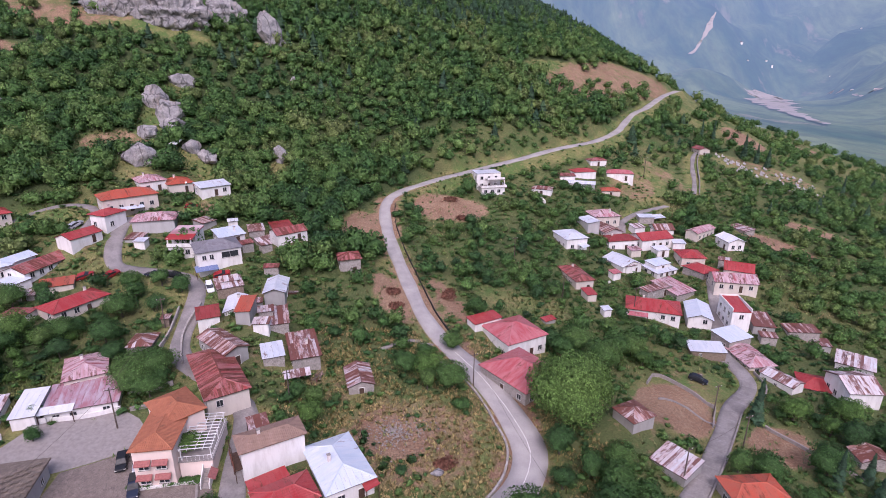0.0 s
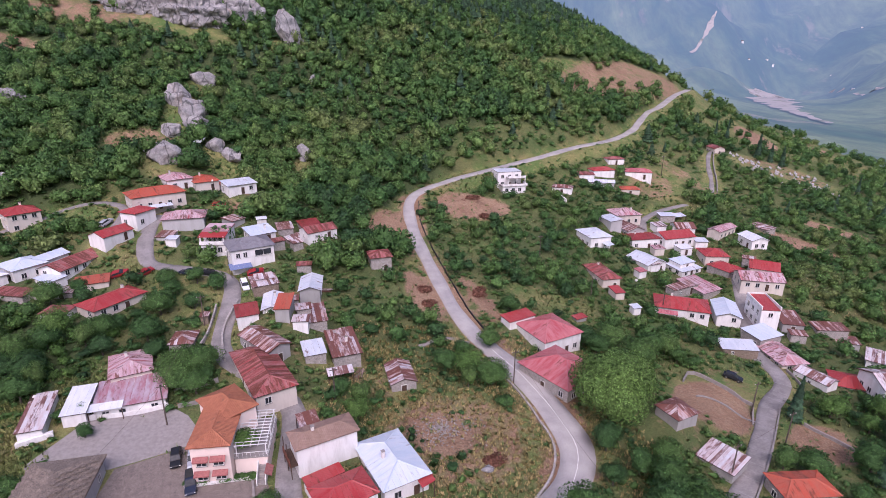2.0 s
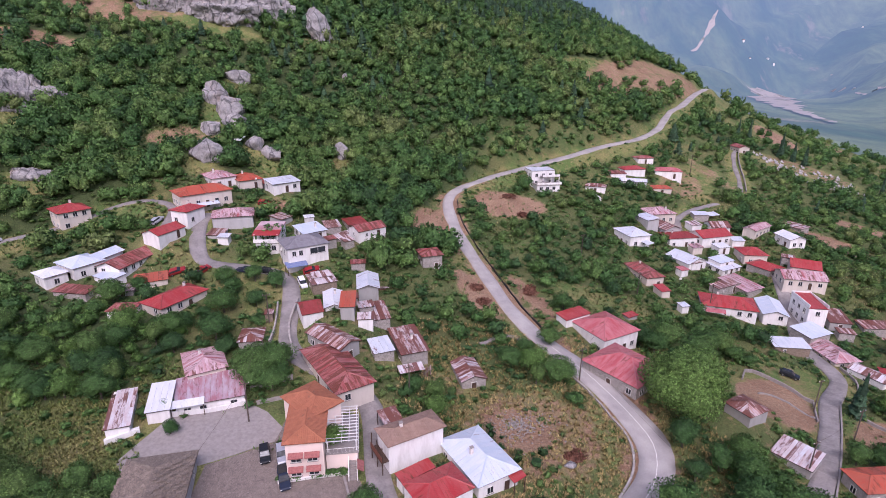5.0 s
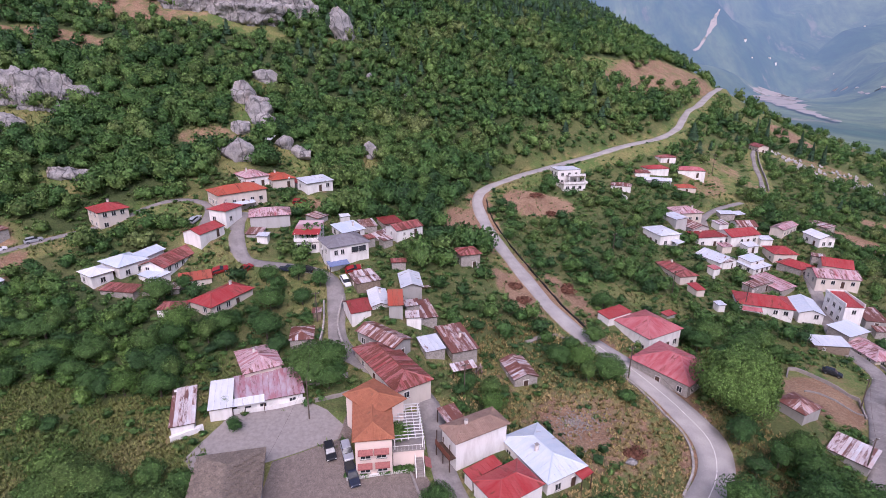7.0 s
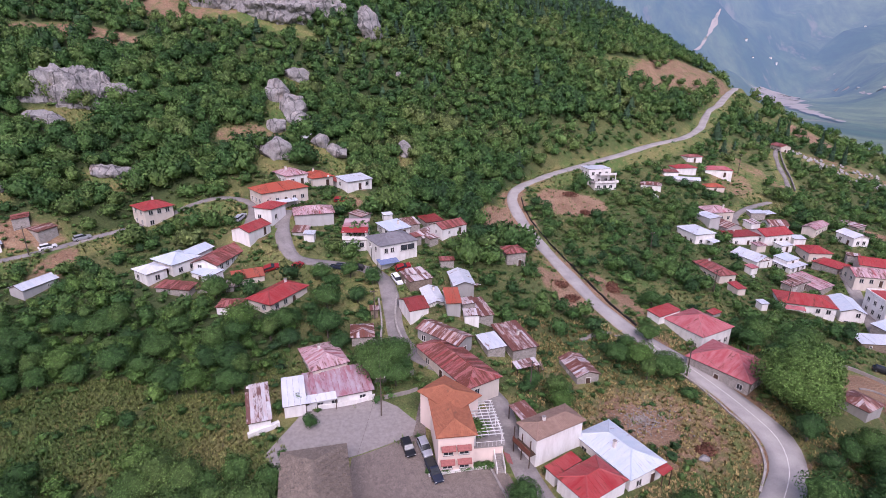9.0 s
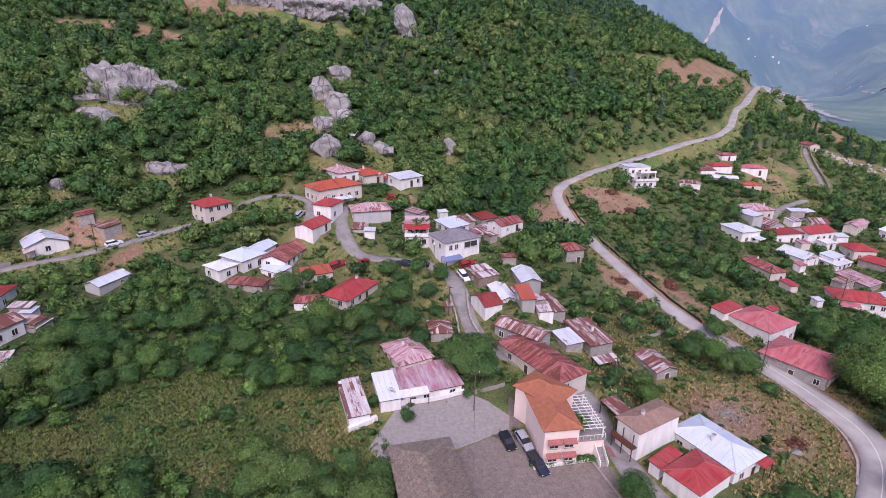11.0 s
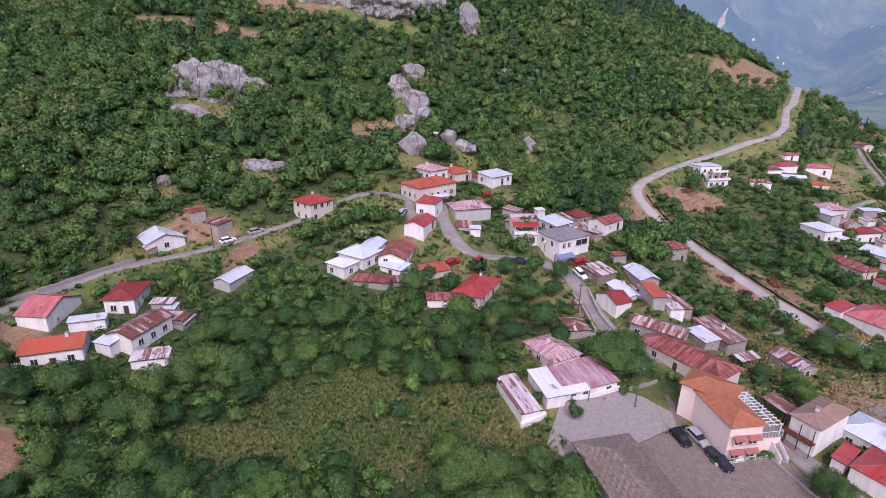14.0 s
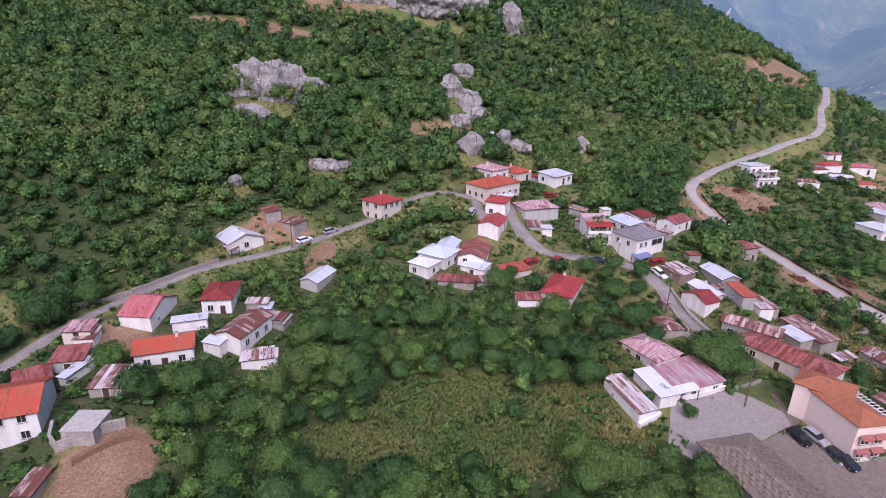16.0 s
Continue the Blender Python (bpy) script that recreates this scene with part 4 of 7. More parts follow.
def house(p, rng):
    """A house from its plot: walls, a roof of sheets, chimney, windows, door."""
    length, width, wall, kind = p["length"] - 0.5, p["width"] - 0.5, p["wall"], p["roof"]
    length, width = max(length, 1.5), max(width, 1.5)
    m = pose(p["x"], p["y"], p["eave"] - wall, 0, 0, p["yaw"])
    small = wall < 3.1 and min(length, width) < 6.2
    name = p.get("name", "shed" if small else "house")
    storeys = "two-storey" if wall > 4.6 else "single-storey"
    label = p.get("label") or f"{WALLS[p['walls']]} {'shed' if small else storeys + ' house'} with {NICE[p['cover']]} roof"
    top = thing(name, label, "shed" if small else "house", m, "village houses" if not small else "village sheds")
    kind = {"tile": "hip", "par": "s1", "blk": "flat"}.get(kind, kind)
    span = width if kind in ("g1", "s1", "flat") else length
    if kind == "hip":
        span = min(length, width)
    rise = {"hip": 0.19, "g1": 0.21, "g2": 0.21, "s1": 0.10, "s2": 0.10, "flat": 0.0}[kind] * span
    if p["roof"] == "par":
        rise = 0.06 * span
    child("wall", wall_data(kind, length, width, wall, rise, 5.0, WALL[p["walls"]]), top)
    over = 0.12 if p["roof"] in ("par", "flat", "blk") else (0.25 if small else 0.4)
    planes = roof_planes(kind, length, width, rise, over)
    deck = []
    faces = []
    uvs = []
    for pts in planes:
        q = [Vector(v) + Vector((0, 0, wall)) for v in pts]
        u = (q[1] - q[0]).normalized()
        n = u.cross(q[2] - q[0]).normalized()
        n = -n if n.z < 0 else n
        v = n.cross(u)
        a, f, c = slab([((w - q[0]).dot(u), (w - q[0]).dot(v)) for w in q], q[0], u, v, n, 0.10, -0.08)
        faces += [tuple(i + len(deck) for i in g) for g in f]
        deck += a
        uvs += c
    base = COVER[p["cover"]] if p["cover"] in ("tile", "brown", "slate", "concrete") else DARK
    roof = child("roof", mesh_of("roof", deck, faces, base, uvs), top)
    if p["cover"] in ("tile", "brown", "slate"):
        step = 0.32 if p["cover"] == "tile" else 0.6
        sheets(roof, planes, (0, 0, wall), p["cover"], step, rng, 0.05)
    elif p["cover"] != "concrete":
        rough = p["cover"] in ("rust", "rustwhite", "pinkrust", "redrust")
        sheets(roof, planes, (0, 0, wall), p["cover"], 0.62 if rough else 1.0, rng, 0.03, 0.08 if rough else 0.0)
    # ridge caps
    if kind in ("hip", "g1", "g2") and p["cover"] not in ("rust", "rustwhite"):
        ends = set()
        for pts in planes:
            for i, q in enumerate(pts):
                r = pts[(i + 1) % len(pts)]
                if max(q[2], r[2]) > rise * 0.99 and not (kind != "hip" and min(q[2], r[2]) < rise * 0.5):
                    ends.add(tuple(sorted((q, r))))
        for q, r in sorted(ends):
            q, r = Vector(q), Vector(r)
            mid, d = (q + r) / 2, r - q
            mm = Matrix.Translation(mid + Vector((0, 0, wall + 0.08))) @ d.to_track_quat("X", "Z").to_matrix().to_4x4()
            k = d.length / 2
            child("ridge_cap", mesh_of("ridge_cap", [(-k, -0.14, -0.03), (k, -0.14, -0.03), (k, 0, 0.07), (-k, 0, 0.07), (k, 0.14, -0.03), (-k, 0.14, -0.03)], [(0, 1, 2, 3), (3, 2, 4, 5), (0, 3, 5), (1, 4, 2), (0, 5, 4, 1)], COVER[p["cover"]], [(0, 0)] * 18), roof, mm)
    if p["roof"] == "par":
        a, c, z = length / 2, width / 2, wall + rise
        for q in ((-a - 0.12, -a + 0.12, -c, c), (a - 0.12, a + 0.12, -c, c), (-a + 0.12, a - 0.12, c - 0.12, c + 0.12)):
            child("parapet", box_data("parapet", *q, wall - 0.2, z + 0.45, WALL["white"], 0.02), top)
    if not small and p.get("chimney", True) and rng.random() < 0.45:
        cx, cy = rng.uniform(-0.3, 0.3) * length, rng.uniform(-0.1, 0.25) * width
        ch = child("chimney", box_data("chimney", -0.24, 0.24, -0.24, 0.24, -1.2, 0.65, BRICK, 0.03), roof, pose(cx, cy, wall + rise))
        child("chimney_cap", box_data("chimney_cap", -0.31, 0.31, -0.31, 0.31, 0.73, 0.80, CONCRETE, 0.02), ch)
        child("chimney_pot", box_data("chimney_pot", -0.15, 0.15, -0.15, 0.15, 0.65, 0.73, DARK), ch)
    # windows on the sides that face the valley
    levels = [0.95] if wall < 4.6 else [0.9, 0.9 + 2.75]
    if small:
        levels = [1.0]
    sides = [(0, -width / 2, 0, length), (length / 2, 0, 90, width), (-length / 2, 0, -90, width), (0, width / 2, 180, length)]
    doored = False
    for sx, sy, turn, run in sides:
        facing = (m.to_3x3() @ pose(0, 0, 0, 0, 0, turn).to_3x3() @ Vector((0, -1, 0)))
        if facing.y > 0.25:
            continue
        n = int((run - 0.8) / (3.4 if small else 2.3))
        if n < 1:
            continue
        for li, z in enumerate(levels):
            if z + 1.2 > wall - 0.1:
                z = wall - 1.35
            for k in range(n):
                x = (k + 0.5) / n * (run - 1.0) - (run - 1.0) / 2
                if rng.random() > p.get("windows", 1.0) * (0.55 if small else 1.0):
                    continue
                at = Matrix.Translation((sx, sy, 0)) @ pose(0, 0, 0, 0, 0, turn) @ Matrix.Translation((x, 0, 0))
                if li == 0 and not doored and k == n // 2 and turn == 0:
                    doored = True
                    d = child("door", box_data("door", -0.48, 0.48, -0.06, 0.03, 0.0, 2.05, DARK, 0.015), top, at)
                    child("frame", mesh_of("frame", [(-0.58, -0.08, 0), (-0.48, -0.08, 0), (-0.48, -0.08, 2.05), (0.48, -0.08, 2.05), (0.48, -0.08, 0), (0.58, -0.08, 0), (0.58, -0.08, 2.15), (-0.58, -0.08, 2.15), (-0.58, 0.02, 0), (0.58, 0.02, 0), (0.58, 0.02, 2.15), (-0.58, 0.02, 2.15)], [(0, 1, 2, 7), (7, 2, 3, 6), (3, 4, 5, 6), (0, 7, 11, 8), (5, 9, 10, 6), (7, 6, 10, 11)], FRAME), d)
                    continue
                window_on(top, at @ Matrix.Translation((0, 0, z)), 1.15 if not small else 0.7, 1.3 if not small else 0.8)
    for turn, x, z, w, h in p.get("openings", ()):
        sx, sy = {0: (0, -width / 2), 90: (length / 2, 0), -90: (-length / 2, 0)}[turn]
        window_on(top, Matrix.Translation((sx, sy, 0)) @ pose(0, 0, 0, 0, 0, turn) @ Matrix.Translation((x, -0.01, z)), w, h)
    return top


# ---- ground ----
xs = np.unique(np.concatenate([np.arange(-300, 301, 2.4), 300 + np.cumsum(1.075 ** np.arange(1, 72) * 2.4), -300 - np.cumsum(1.11 ** np.arange(1, 44) * 3)]))
ys = np.unique(np.concatenate([np.arange(10, 521, 2.4), 520 + np.cumsum(1.06 ** np.arange(1, 82) * 2.4), 10 - np.cumsum(1.14 ** np.arange(1, 30) * 3)]))
gx, gy = np.meshgrid(xs, ys)
gz = land(gx, gy)
nx, ny = len(xs), len(ys)
idx = np.arange(nx * ny).reshape(ny, nx)
quads = np.stack([idx[:-1, :-1], idx[:-1, 1:], idx[1:, 1:], idx[1:, :-1]], -1).reshape(-1, 4)
fx, fy = (gx[:-1, :-1] + gx[1:, 1:]).ravel() / 2, (gy[:-1, :-1] + gy[1:, 1:]).ravel() / 2
away = (fx > 430) | (fy > 640)
co = np.column_stack([gx.ravel(), gy.ravel(), gz.ravel()])


def quick_mesh(name, verts, faces, mat, smooth_shade=True):
    """A mesh straight from arrays; faces all of one size."""
    me = bpy.data.meshes.new(name)
    k = faces.shape[1]
    me.vertices.add(len(verts))
    me.vertices.foreach_set("co", np.ascontiguousarray(verts, np.float32).ravel())
    me.loops.add(faces.size)
    me.loops.foreach_set("vertex_index", np.ascontiguousarray(faces, np.int32).ravel())
    me.polygons.add(len(faces))
    me.polygons.foreach_set("loop_start", np.arange(0, faces.size, k, dtype=np.int32))
    me.polygons.foreach_set("loop_total", np.full(len(faces), k, np.int32))
    me.polygons.foreach_set("use_smooth", np.full(len(faces), smooth_shade))
    me.materials.append(mat)
    me.update(calc_edges=True)
    return me


def pick(faces):
    used, inv = np.unique(faces, return_inverse=True)
    return used, inv.reshape(faces.shape)


used, f = pick(quads[~away])
me = quick_mesh("ground", co[used], f, EARTH)
yard = np.zeros(len(used))
for p in PLOTS:
    a = radians(p["yaw"])
    dx, dy = co[used, 0] - p["x"], co[used, 1] - p["y"]
    u, v = np.abs(dx * math.cos(a) + dy * math.sin(a)) - p["length"] / 2, np.abs(dy * math.cos(a) - dx * math.sin(a)) - p["width"] / 2
    yard = np.maximum(yard, 0.36 * (1 - step_up(np.hypot(np.maximum(u, 0), np.maximum(v, 0)), 1.0, 5.5)))
me.attributes.new("soil", "FLOAT", "POINT").data.foreach_set("value", np.maximum(bare(co[used, 0], co[used, 1]), yard).astype(np.float32))
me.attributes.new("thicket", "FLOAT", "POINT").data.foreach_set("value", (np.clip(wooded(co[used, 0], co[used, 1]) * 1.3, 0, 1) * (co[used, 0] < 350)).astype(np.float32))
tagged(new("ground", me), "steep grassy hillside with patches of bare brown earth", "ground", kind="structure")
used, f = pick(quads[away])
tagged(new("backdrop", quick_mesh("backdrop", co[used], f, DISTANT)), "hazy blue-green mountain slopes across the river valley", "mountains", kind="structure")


def strip(line, z, width, lift, across=5, lip=0.0):
    """A band of quads along a line; with a lip its edges turn down into the ground."""
    side = np.gradient(line, axis=0)
    side = np.column_stack([side[:, 1], -side[:, 0]]) / np.linalg.norm(side, axis=1)[:, None]
    w = np.asarray(width) * np.ones(len(line))
    rows = []
    for k in range(across):
        s = k / (across - 1) - 0.5
        p = line + side * (s * w)[:, None]
        rows.append(np.column_stack([p, z + lift - 0.06 * abs(s * 2) ** 4]))
    if lip:
        rows = [np.column_stack([line - side * (w / 2 + 0.12)[:, None], z + lift - lip])] + rows + [np.column_stack([line + side * (w / 2 + 0.12)[:, None], z + lift - lip])]
        across += 2
    v = np.stack(rows, 1).reshape(-1, 3)
    n = len(line)
    i = np.arange(n * across).reshape(n, across)
    return v, np.stack([i[:-1, :-1], i[:-1, 1:], i[1:, 1:], i[1:, :-1]], -1).reshape(-1, 4)


LABELS = ["pale worn asphalt road rounding a bend and climbing the hillside", "narrow concrete village street between the houses", "narrow pale lane along the upper houses", "concrete lane with cross joints climbing between houses", "short dusty lane between old houses", "narrow concrete path to the chapel"]
PAVED = []
for (w, line, z), label in zip(LINES, LABELS):
    v, f = strip(line, z, w + 0.25 * np.sin(np.arange(len(line)) * 0.7), 0.10, 5, 0.5)
    PAVED.append(tagged(new("road", quick_mesh("road", v, f, LANE if PAVED else ASPHALT)), label, "road", kind="structure"))

# ---- houses ----
# small sheds and lean-tos squeezed between the houses, turned as their neighbour
for x, y, long, deep, tall, cover, walls in (
        (41.7, 141.9, 3.2, 4.6, 2.0, "red", "cream"), (52.7, 154.7, 3.2, 3.0, 2.0, "pinkred", "white"), (43.9, 132.3, 2.6, 2.6, 2.0, "grey", "white"), (63.1, 148.0, 10.5, 3.6, 2.6, "rust", "stone"), (69.2, 163.8, 7.0, 5.0, 2.4, "blue", "white"), (70.2, 188.4, 4.5, 4.5, 2.2, "rustwhite", "white"), (75.8, 196.3, 6.0, 4.0, 1.8, "grey", "stone"), (27.2, 125.4, 3.6, 2.4, 0.9, "red", "concrete"), (-42.8, 127.6, 4.0, 2.6, 1.8, "redrust", "stone"), (-59.8, 149.3, 3.0, 2.6, 1.9, "white", "white"), (-58.8, 104.8, 1.8, 2.2, 2.0, "rust", "wood"), (-171.7, 83.0, 5.0, 4.0, 2.2, "pinkrust", "cream"), (-155.1, 88.7, 6.5, 2.6, 2.2, "grey", "white"), (-140.2, 81.2, 6.5, 3.2, 1.8, "rustwhite", "white"), (-140.0, 92.6, 3.6, 3.2, 1.9, "rust", "stone"), (-145.0, 97.0, 4.6, 2.6, 2.0, "rustwhite", "stone"), (-148.2, 82.4, 4.0, 2.6, 2.2, "grey", "white"), (-38.5, 108.0, 3.5, 3.0, 1.8, "rust", "stone"), (-69.0, 140.5, 4.0, 3.0, 2.0, "rust", "stone"), (-46.8, 136.5, 3.2, 3.0, 2.0, "rustwhite", "stone"), (73.2, 172.8, 5.0, 4.0, 2.4, "white", "white"), (81.0, 177.8, 4.5, 4.0, 2.2, "grey", "white"), (89.9, 162.5, 4.0, 3.0, 2.0, "rust", "stone"), (83.8, 124.9, 4.2, 3.0, 2.0, "rust", "stone"), (-51.4, 135.4, 3.4, 3.0, 2.2, "redrust", "stone"), (-79.4, 136.3, 3.2, 3.0, 2.0, "grey", "white"), (-37.8, 102.9, 3.6, 3.0, 2.0, "rustwhite", "white"), (-42.3, 113.3, 3.0, 2.6, 2.0, "rust", "stone"), (64.0, 171.5, 4.0, 3.4, 2.2, "pinkrust", "cream"), (58.5, 160.0, 4.2, 3.2, 2.2, "rustwhite", "white")):
    turn = min(PLOTS, key=lambda p: (p["x"] - x) ** 2 + (p["y"] - y) ** 2)["yaw"]
    plot(x, y, turn, long, deep, height(x, y) + tall, tall, "s1", cover, walls)
dice = random.Random(7)
last = None
for p in PLOTS:
    built = house(p, dice)
    if p.get("wing"):
        shift = last.matrix_basis.inverted() @ built.matrix_basis
        for part in list(built.children):
            part.parent = last
            part.matrix_basis = shift @ part.matrix_basis
        bpy.data.objects.remove(built)
    else:
        last = built


# ---- trees ----
leafy = np.random.default_rng(11)


def crown_cards(rng, leaves, radius, tall, leaf, lumps=7, cone=False):
    """Leaf clumps as small bent cards over a lumpy crown: points, quads. The crown stands on z = 0."""
    if cone:
        h = rng.random(leaves) ** 1.3
        a = rng.random(leaves) * 2 * np.pi
        r = radius * (1 - h) ** 0.8 * (0.55 + 0.45 * rng.random(leaves)) * (0.8 + 0.2 * np.sin(h * 30))
        c = np.column_stack([r * np.cos(a), r * np.sin(a), h * tall])
        n = np.column_stack([np.cos(a), np.sin(a), 0.45 + 0 * a])
    else:
        mid = np.column_stack([rng.normal(0, 0.38, lumps) * radius, rng.normal(0, 0.38, lumps) * radius, tall * (0.26 + 0.42 * rng.random(lumps))])
        mid[0] = (0, 0, tall * 0.55)
        size = np.column_stack([radius * (0.42 + 0.26 * rng.random(lumps))] * 2 + [tall * (0.24 + 0.14 * rng.random(lumps))])
        size[0] *= 1.25
        which = rng.integers(0, lumps, leaves)
        d = rng.normal(0, 1, (leaves, 3))
        d[:, 2] = np.abs(d[:, 2]) * 1.1 - 0.5
        d /= np.linalg.norm(d, axis=1)[:, None]
        c = mid[which] + d * size[which] * (0.70 + 0.38 * rng.random(leaves) ** 0.7)[:, None]
        n = d / size[which]
    n = n / np.linalg.norm(n, axis=1)[:, None] + rng.normal(0, 0.75, (leaves, 3))
    n[:, 2] = np.abs(n[:, 2]) * 0.9 + 0.1
    n /= np.linalg.norm(n, axis=1)[:, None]
    u = np.cross(n, rng.normal(0, 1, (leaves, 3)))
    u /= np.linalg.norm(u, axis=1)[:, None]
    v = np.cross(n, u)
    s = leaf * (0.6 + 0.8 * rng.random(leaves))[:, None]
    pts = np.stack([c - u * s, c + u * s * 0.55 - v * s * 0.8, c + u * s * 0.55 + v * s * 0.8], 1).reshape(-1, 3)
    return pts, np.arange(leaves * 3).reshape(-1, 3)


BALLS = {}


def ball(sub):
    """Directions and triangles of a sphere, open underneath."""
    if sub not in BALLS:
        bm = bmesh.new()
        bmesh.ops.create_icosphere(bm, subdivisions=sub, radius=1)
        bmesh.ops.delete(bm, geom=[v for v in bm.verts if v.co.z < -0.62], context="VERTS")
        bm.verts.index_update()
        BALLS[sub] = (np.array([v.co[:] for v in bm.verts]), np.array([[v.index for v in f.verts] for f in bm.faces]))
        bm.free()
    return BALLS[sub]


def crown(rng, radius, tall, sub, leaves, leaf, lumps=10, spread=0.55):
    """A crown of leafy lumps: their skin, ragged with small leaf sprays; points, triangles, the way each point faces. It stands on z = 0."""
    mid = rng.normal(0, 1, (lumps, 3))
    mid[:, 2] = np.abs(mid[:, 2]) * 1.2 - 0.55
    mid *= (spread * rng.uniform(0.8, 1.2, lumps) / np.linalg.norm(mid, axis=1))[:, None]
    size = rng.uniform(0.34, 0.52, lumps)
    big = np.array([radius, radius, tall / 2])

    def skin(d):
        dot = d @ mid.T
        under = dot ** 2 - (mid ** 2).sum(1) + size ** 2
        reach = np.where(under > 0, dot + np.sqrt(np.maximum(under, 0)), 0.0)
        r = np.maximum(reach.max(1), 0.42)
        facing = d * r[:, None] - mid[reach.argmax(1)] * 0.8
        return r, facing / big / np.linalg.norm(facing / big, axis=1)[:, None]

    d, f = ball(sub)
    r, n = skin(d)
    pts = d * (r * rng.uniform(0.74, 0.90, len(r)))[:, None] * big
    e = rng.normal(0, 1, (leaves, 3))
    e[:, 2] = np.where(e[:, 2] < -0.5, -e[:, 2], e[:, 2])
    e /= np.linalg.norm(e, axis=1)[:, None]
    r, ne = skin(e)
    c = e * (r * (0.82 + 0.30 * rng.random(leaves) ** 0.8))[:, None] * big
    tilt = ne + rng.normal(0, 0.6, (leaves, 3))
    lit = ne + rng.normal(0, 0.32, (leaves, 3)) + (0, 0, 0.15)
    lit /= np.linalg.norm(lit, axis=1)[:, None]
    u = np.cross(tilt, rng.normal(0, 1, (leaves, 3)))
    u /= np.linalg.norm(u, axis=1)[:, None]
    v = np.cross(tilt, u)
    v /= np.linalg.norm(v, axis=1)[:, None]
    k = leaf * rng.uniform(0.6, 1.4, leaves)[:, None]
    cards = np.stack([c - u * k, c + u * k * 0.6 - v * k * 0.75, c + u * k * 0.6 + v * k * 0.75], 1).reshape(-1, 3)
    faces = np.vstack([f, np.arange(leaves * 3).reshape(-1, 3) + len(pts)])
    return np.vstack([pts, cards]) + (0, 0, tall * 0.46), faces, np.vstack([n, np.repeat(lit, 3, 0)])


def conifer(rng, radius, tall, tiers, leaves, leaf):
    """A pine: ragged skirts of branches, one over the other, and sprays on them."""
    P, F = [], []
    for k in range(tiers):
        h = 0.06 + 0.86 * k / tiers
        w = radius * (1 - h) ** 0.8
        base = len(P)
        P.append((0, 0, min(1.0, h + 1.7 / tiers) * tall))
        turn = rng.random() * 6
        for i in range(9):
            q = w * rng.uniform(0.55, 1.1)
            P.append((q * math.cos(i * 0.698 + turn), q * math.sin(i * 0.698 + turn), (h + rng.uniform(-0.04, 0.03)) * tall))
        F += [(base, base + 1 + i, base + 1 + (i + 1) % 9) for i in range(9)]
    P = np.array(P)
    out = P * (1, 1, 0) + (0, 0, radius * 0.45)
    pts, f = crown_cards(rng, leaves, radius, tall, leaf, 7, True)
    way = pts * (1, 1, 0) + (0, 0, radius * 0.4)
    n = np.vstack([out, way])
    return np.vstack([P, pts]), np.vstack([np.array(F), f + len(P)]), n / np.linalg.norm(n, axis=1)[:, None]


def leafy_mesh(name, pts, f, n, tint, mat):
    me = quick_mesh(name, pts, f, mat, True)
    me.normals_split_custom_set_from_vertices(n)
    me.attributes.new("tint", "FLOAT", "POINT").data.foreach_set("value", (np.zeros(len(pts)) + tint).astype(np.float32))
    return me


def scatter(x0, x1, y0, y1, gap, keep):
    """A jittered net of points, thinned by keep(x, y) from 0 to 1."""
    a, c = np.meshgrid(np.arange(x0, x1, gap), np.arange(y0, y1, gap))
    x = (a + leafy.uniform(-0.48, 0.48, a.shape) * gap).ravel()
    y = (c + leafy.uniform(-0.48, 0.48, a.shape) * gap).ravel()
    ok = leafy.random(len(x)) < keep(x, y)
    return x[ok], y[ok]


# paved or tilled ground where nothing grows
YARDS = [dict(x=x, y=y, yaw=a, length=u, width=v) for x, y, a, u, v in ((-61.2, 54.6, 13, 11, 26), (-58, 74, 18, 24, 9), (-46, 55, 0, 24, 30), (47.5, 95.5, -40, 15, 17), (33, 84, 0, 9, 9), (58, 103, 0, 10, 8))]


def off_plots(x, y, room, front=0.0):
    """Whether points keep clear of all plots, and of the ground before their fronts."""
    free = np.ones(len(x), bool) if not front else off_plots(x, y + front, room)
    for p in PLOTS + YARDS:
        a = radians(p["yaw"])
        dx, dy = x - p["x"], y - p["y"]
        u, v = dx * math.cos(a) + dy * math.sin(a), dy * math.cos(a) - dx * math.sin(a)
        free &= ~((np.abs(u) < p["length"] / 2 + room) & (np.abs(v) < p["width"] / 2 + room))
    return free


def grove(name, label, x, y, z, size, sets, mat, squash=(0.85, 1.15)):
    """Many trees in one mesh."""
    P, Q, N, T = [], [], [], []
    n = 0
    for i in range(len(x)):
        pts, f, way = sets[int(leafy.integers(len(sets)))]
        a = leafy.random() * 6.28
        c, s = math.cos(a), math.sin(a)
        turn = np.array([[c, s, 0], [-s, c, 0], [0, 0, 1]])
        P.append(pts * (size[i] * np.array([1, 1, leafy.uniform(*squash)])) @ turn + (x[i], y[i], z[i]))
        N.append(way @ turn)
        Q.append(f + n)
        T.append(np.full(len(pts), leafy.random()))
        n += len(pts)
    me = leafy_mesh(name, np.vstack(P), np.vstack(Q), np.vstack(N), np.concatenate(T), mat)
    return tagged(new(name, me), label, "trees", kind="stuff")


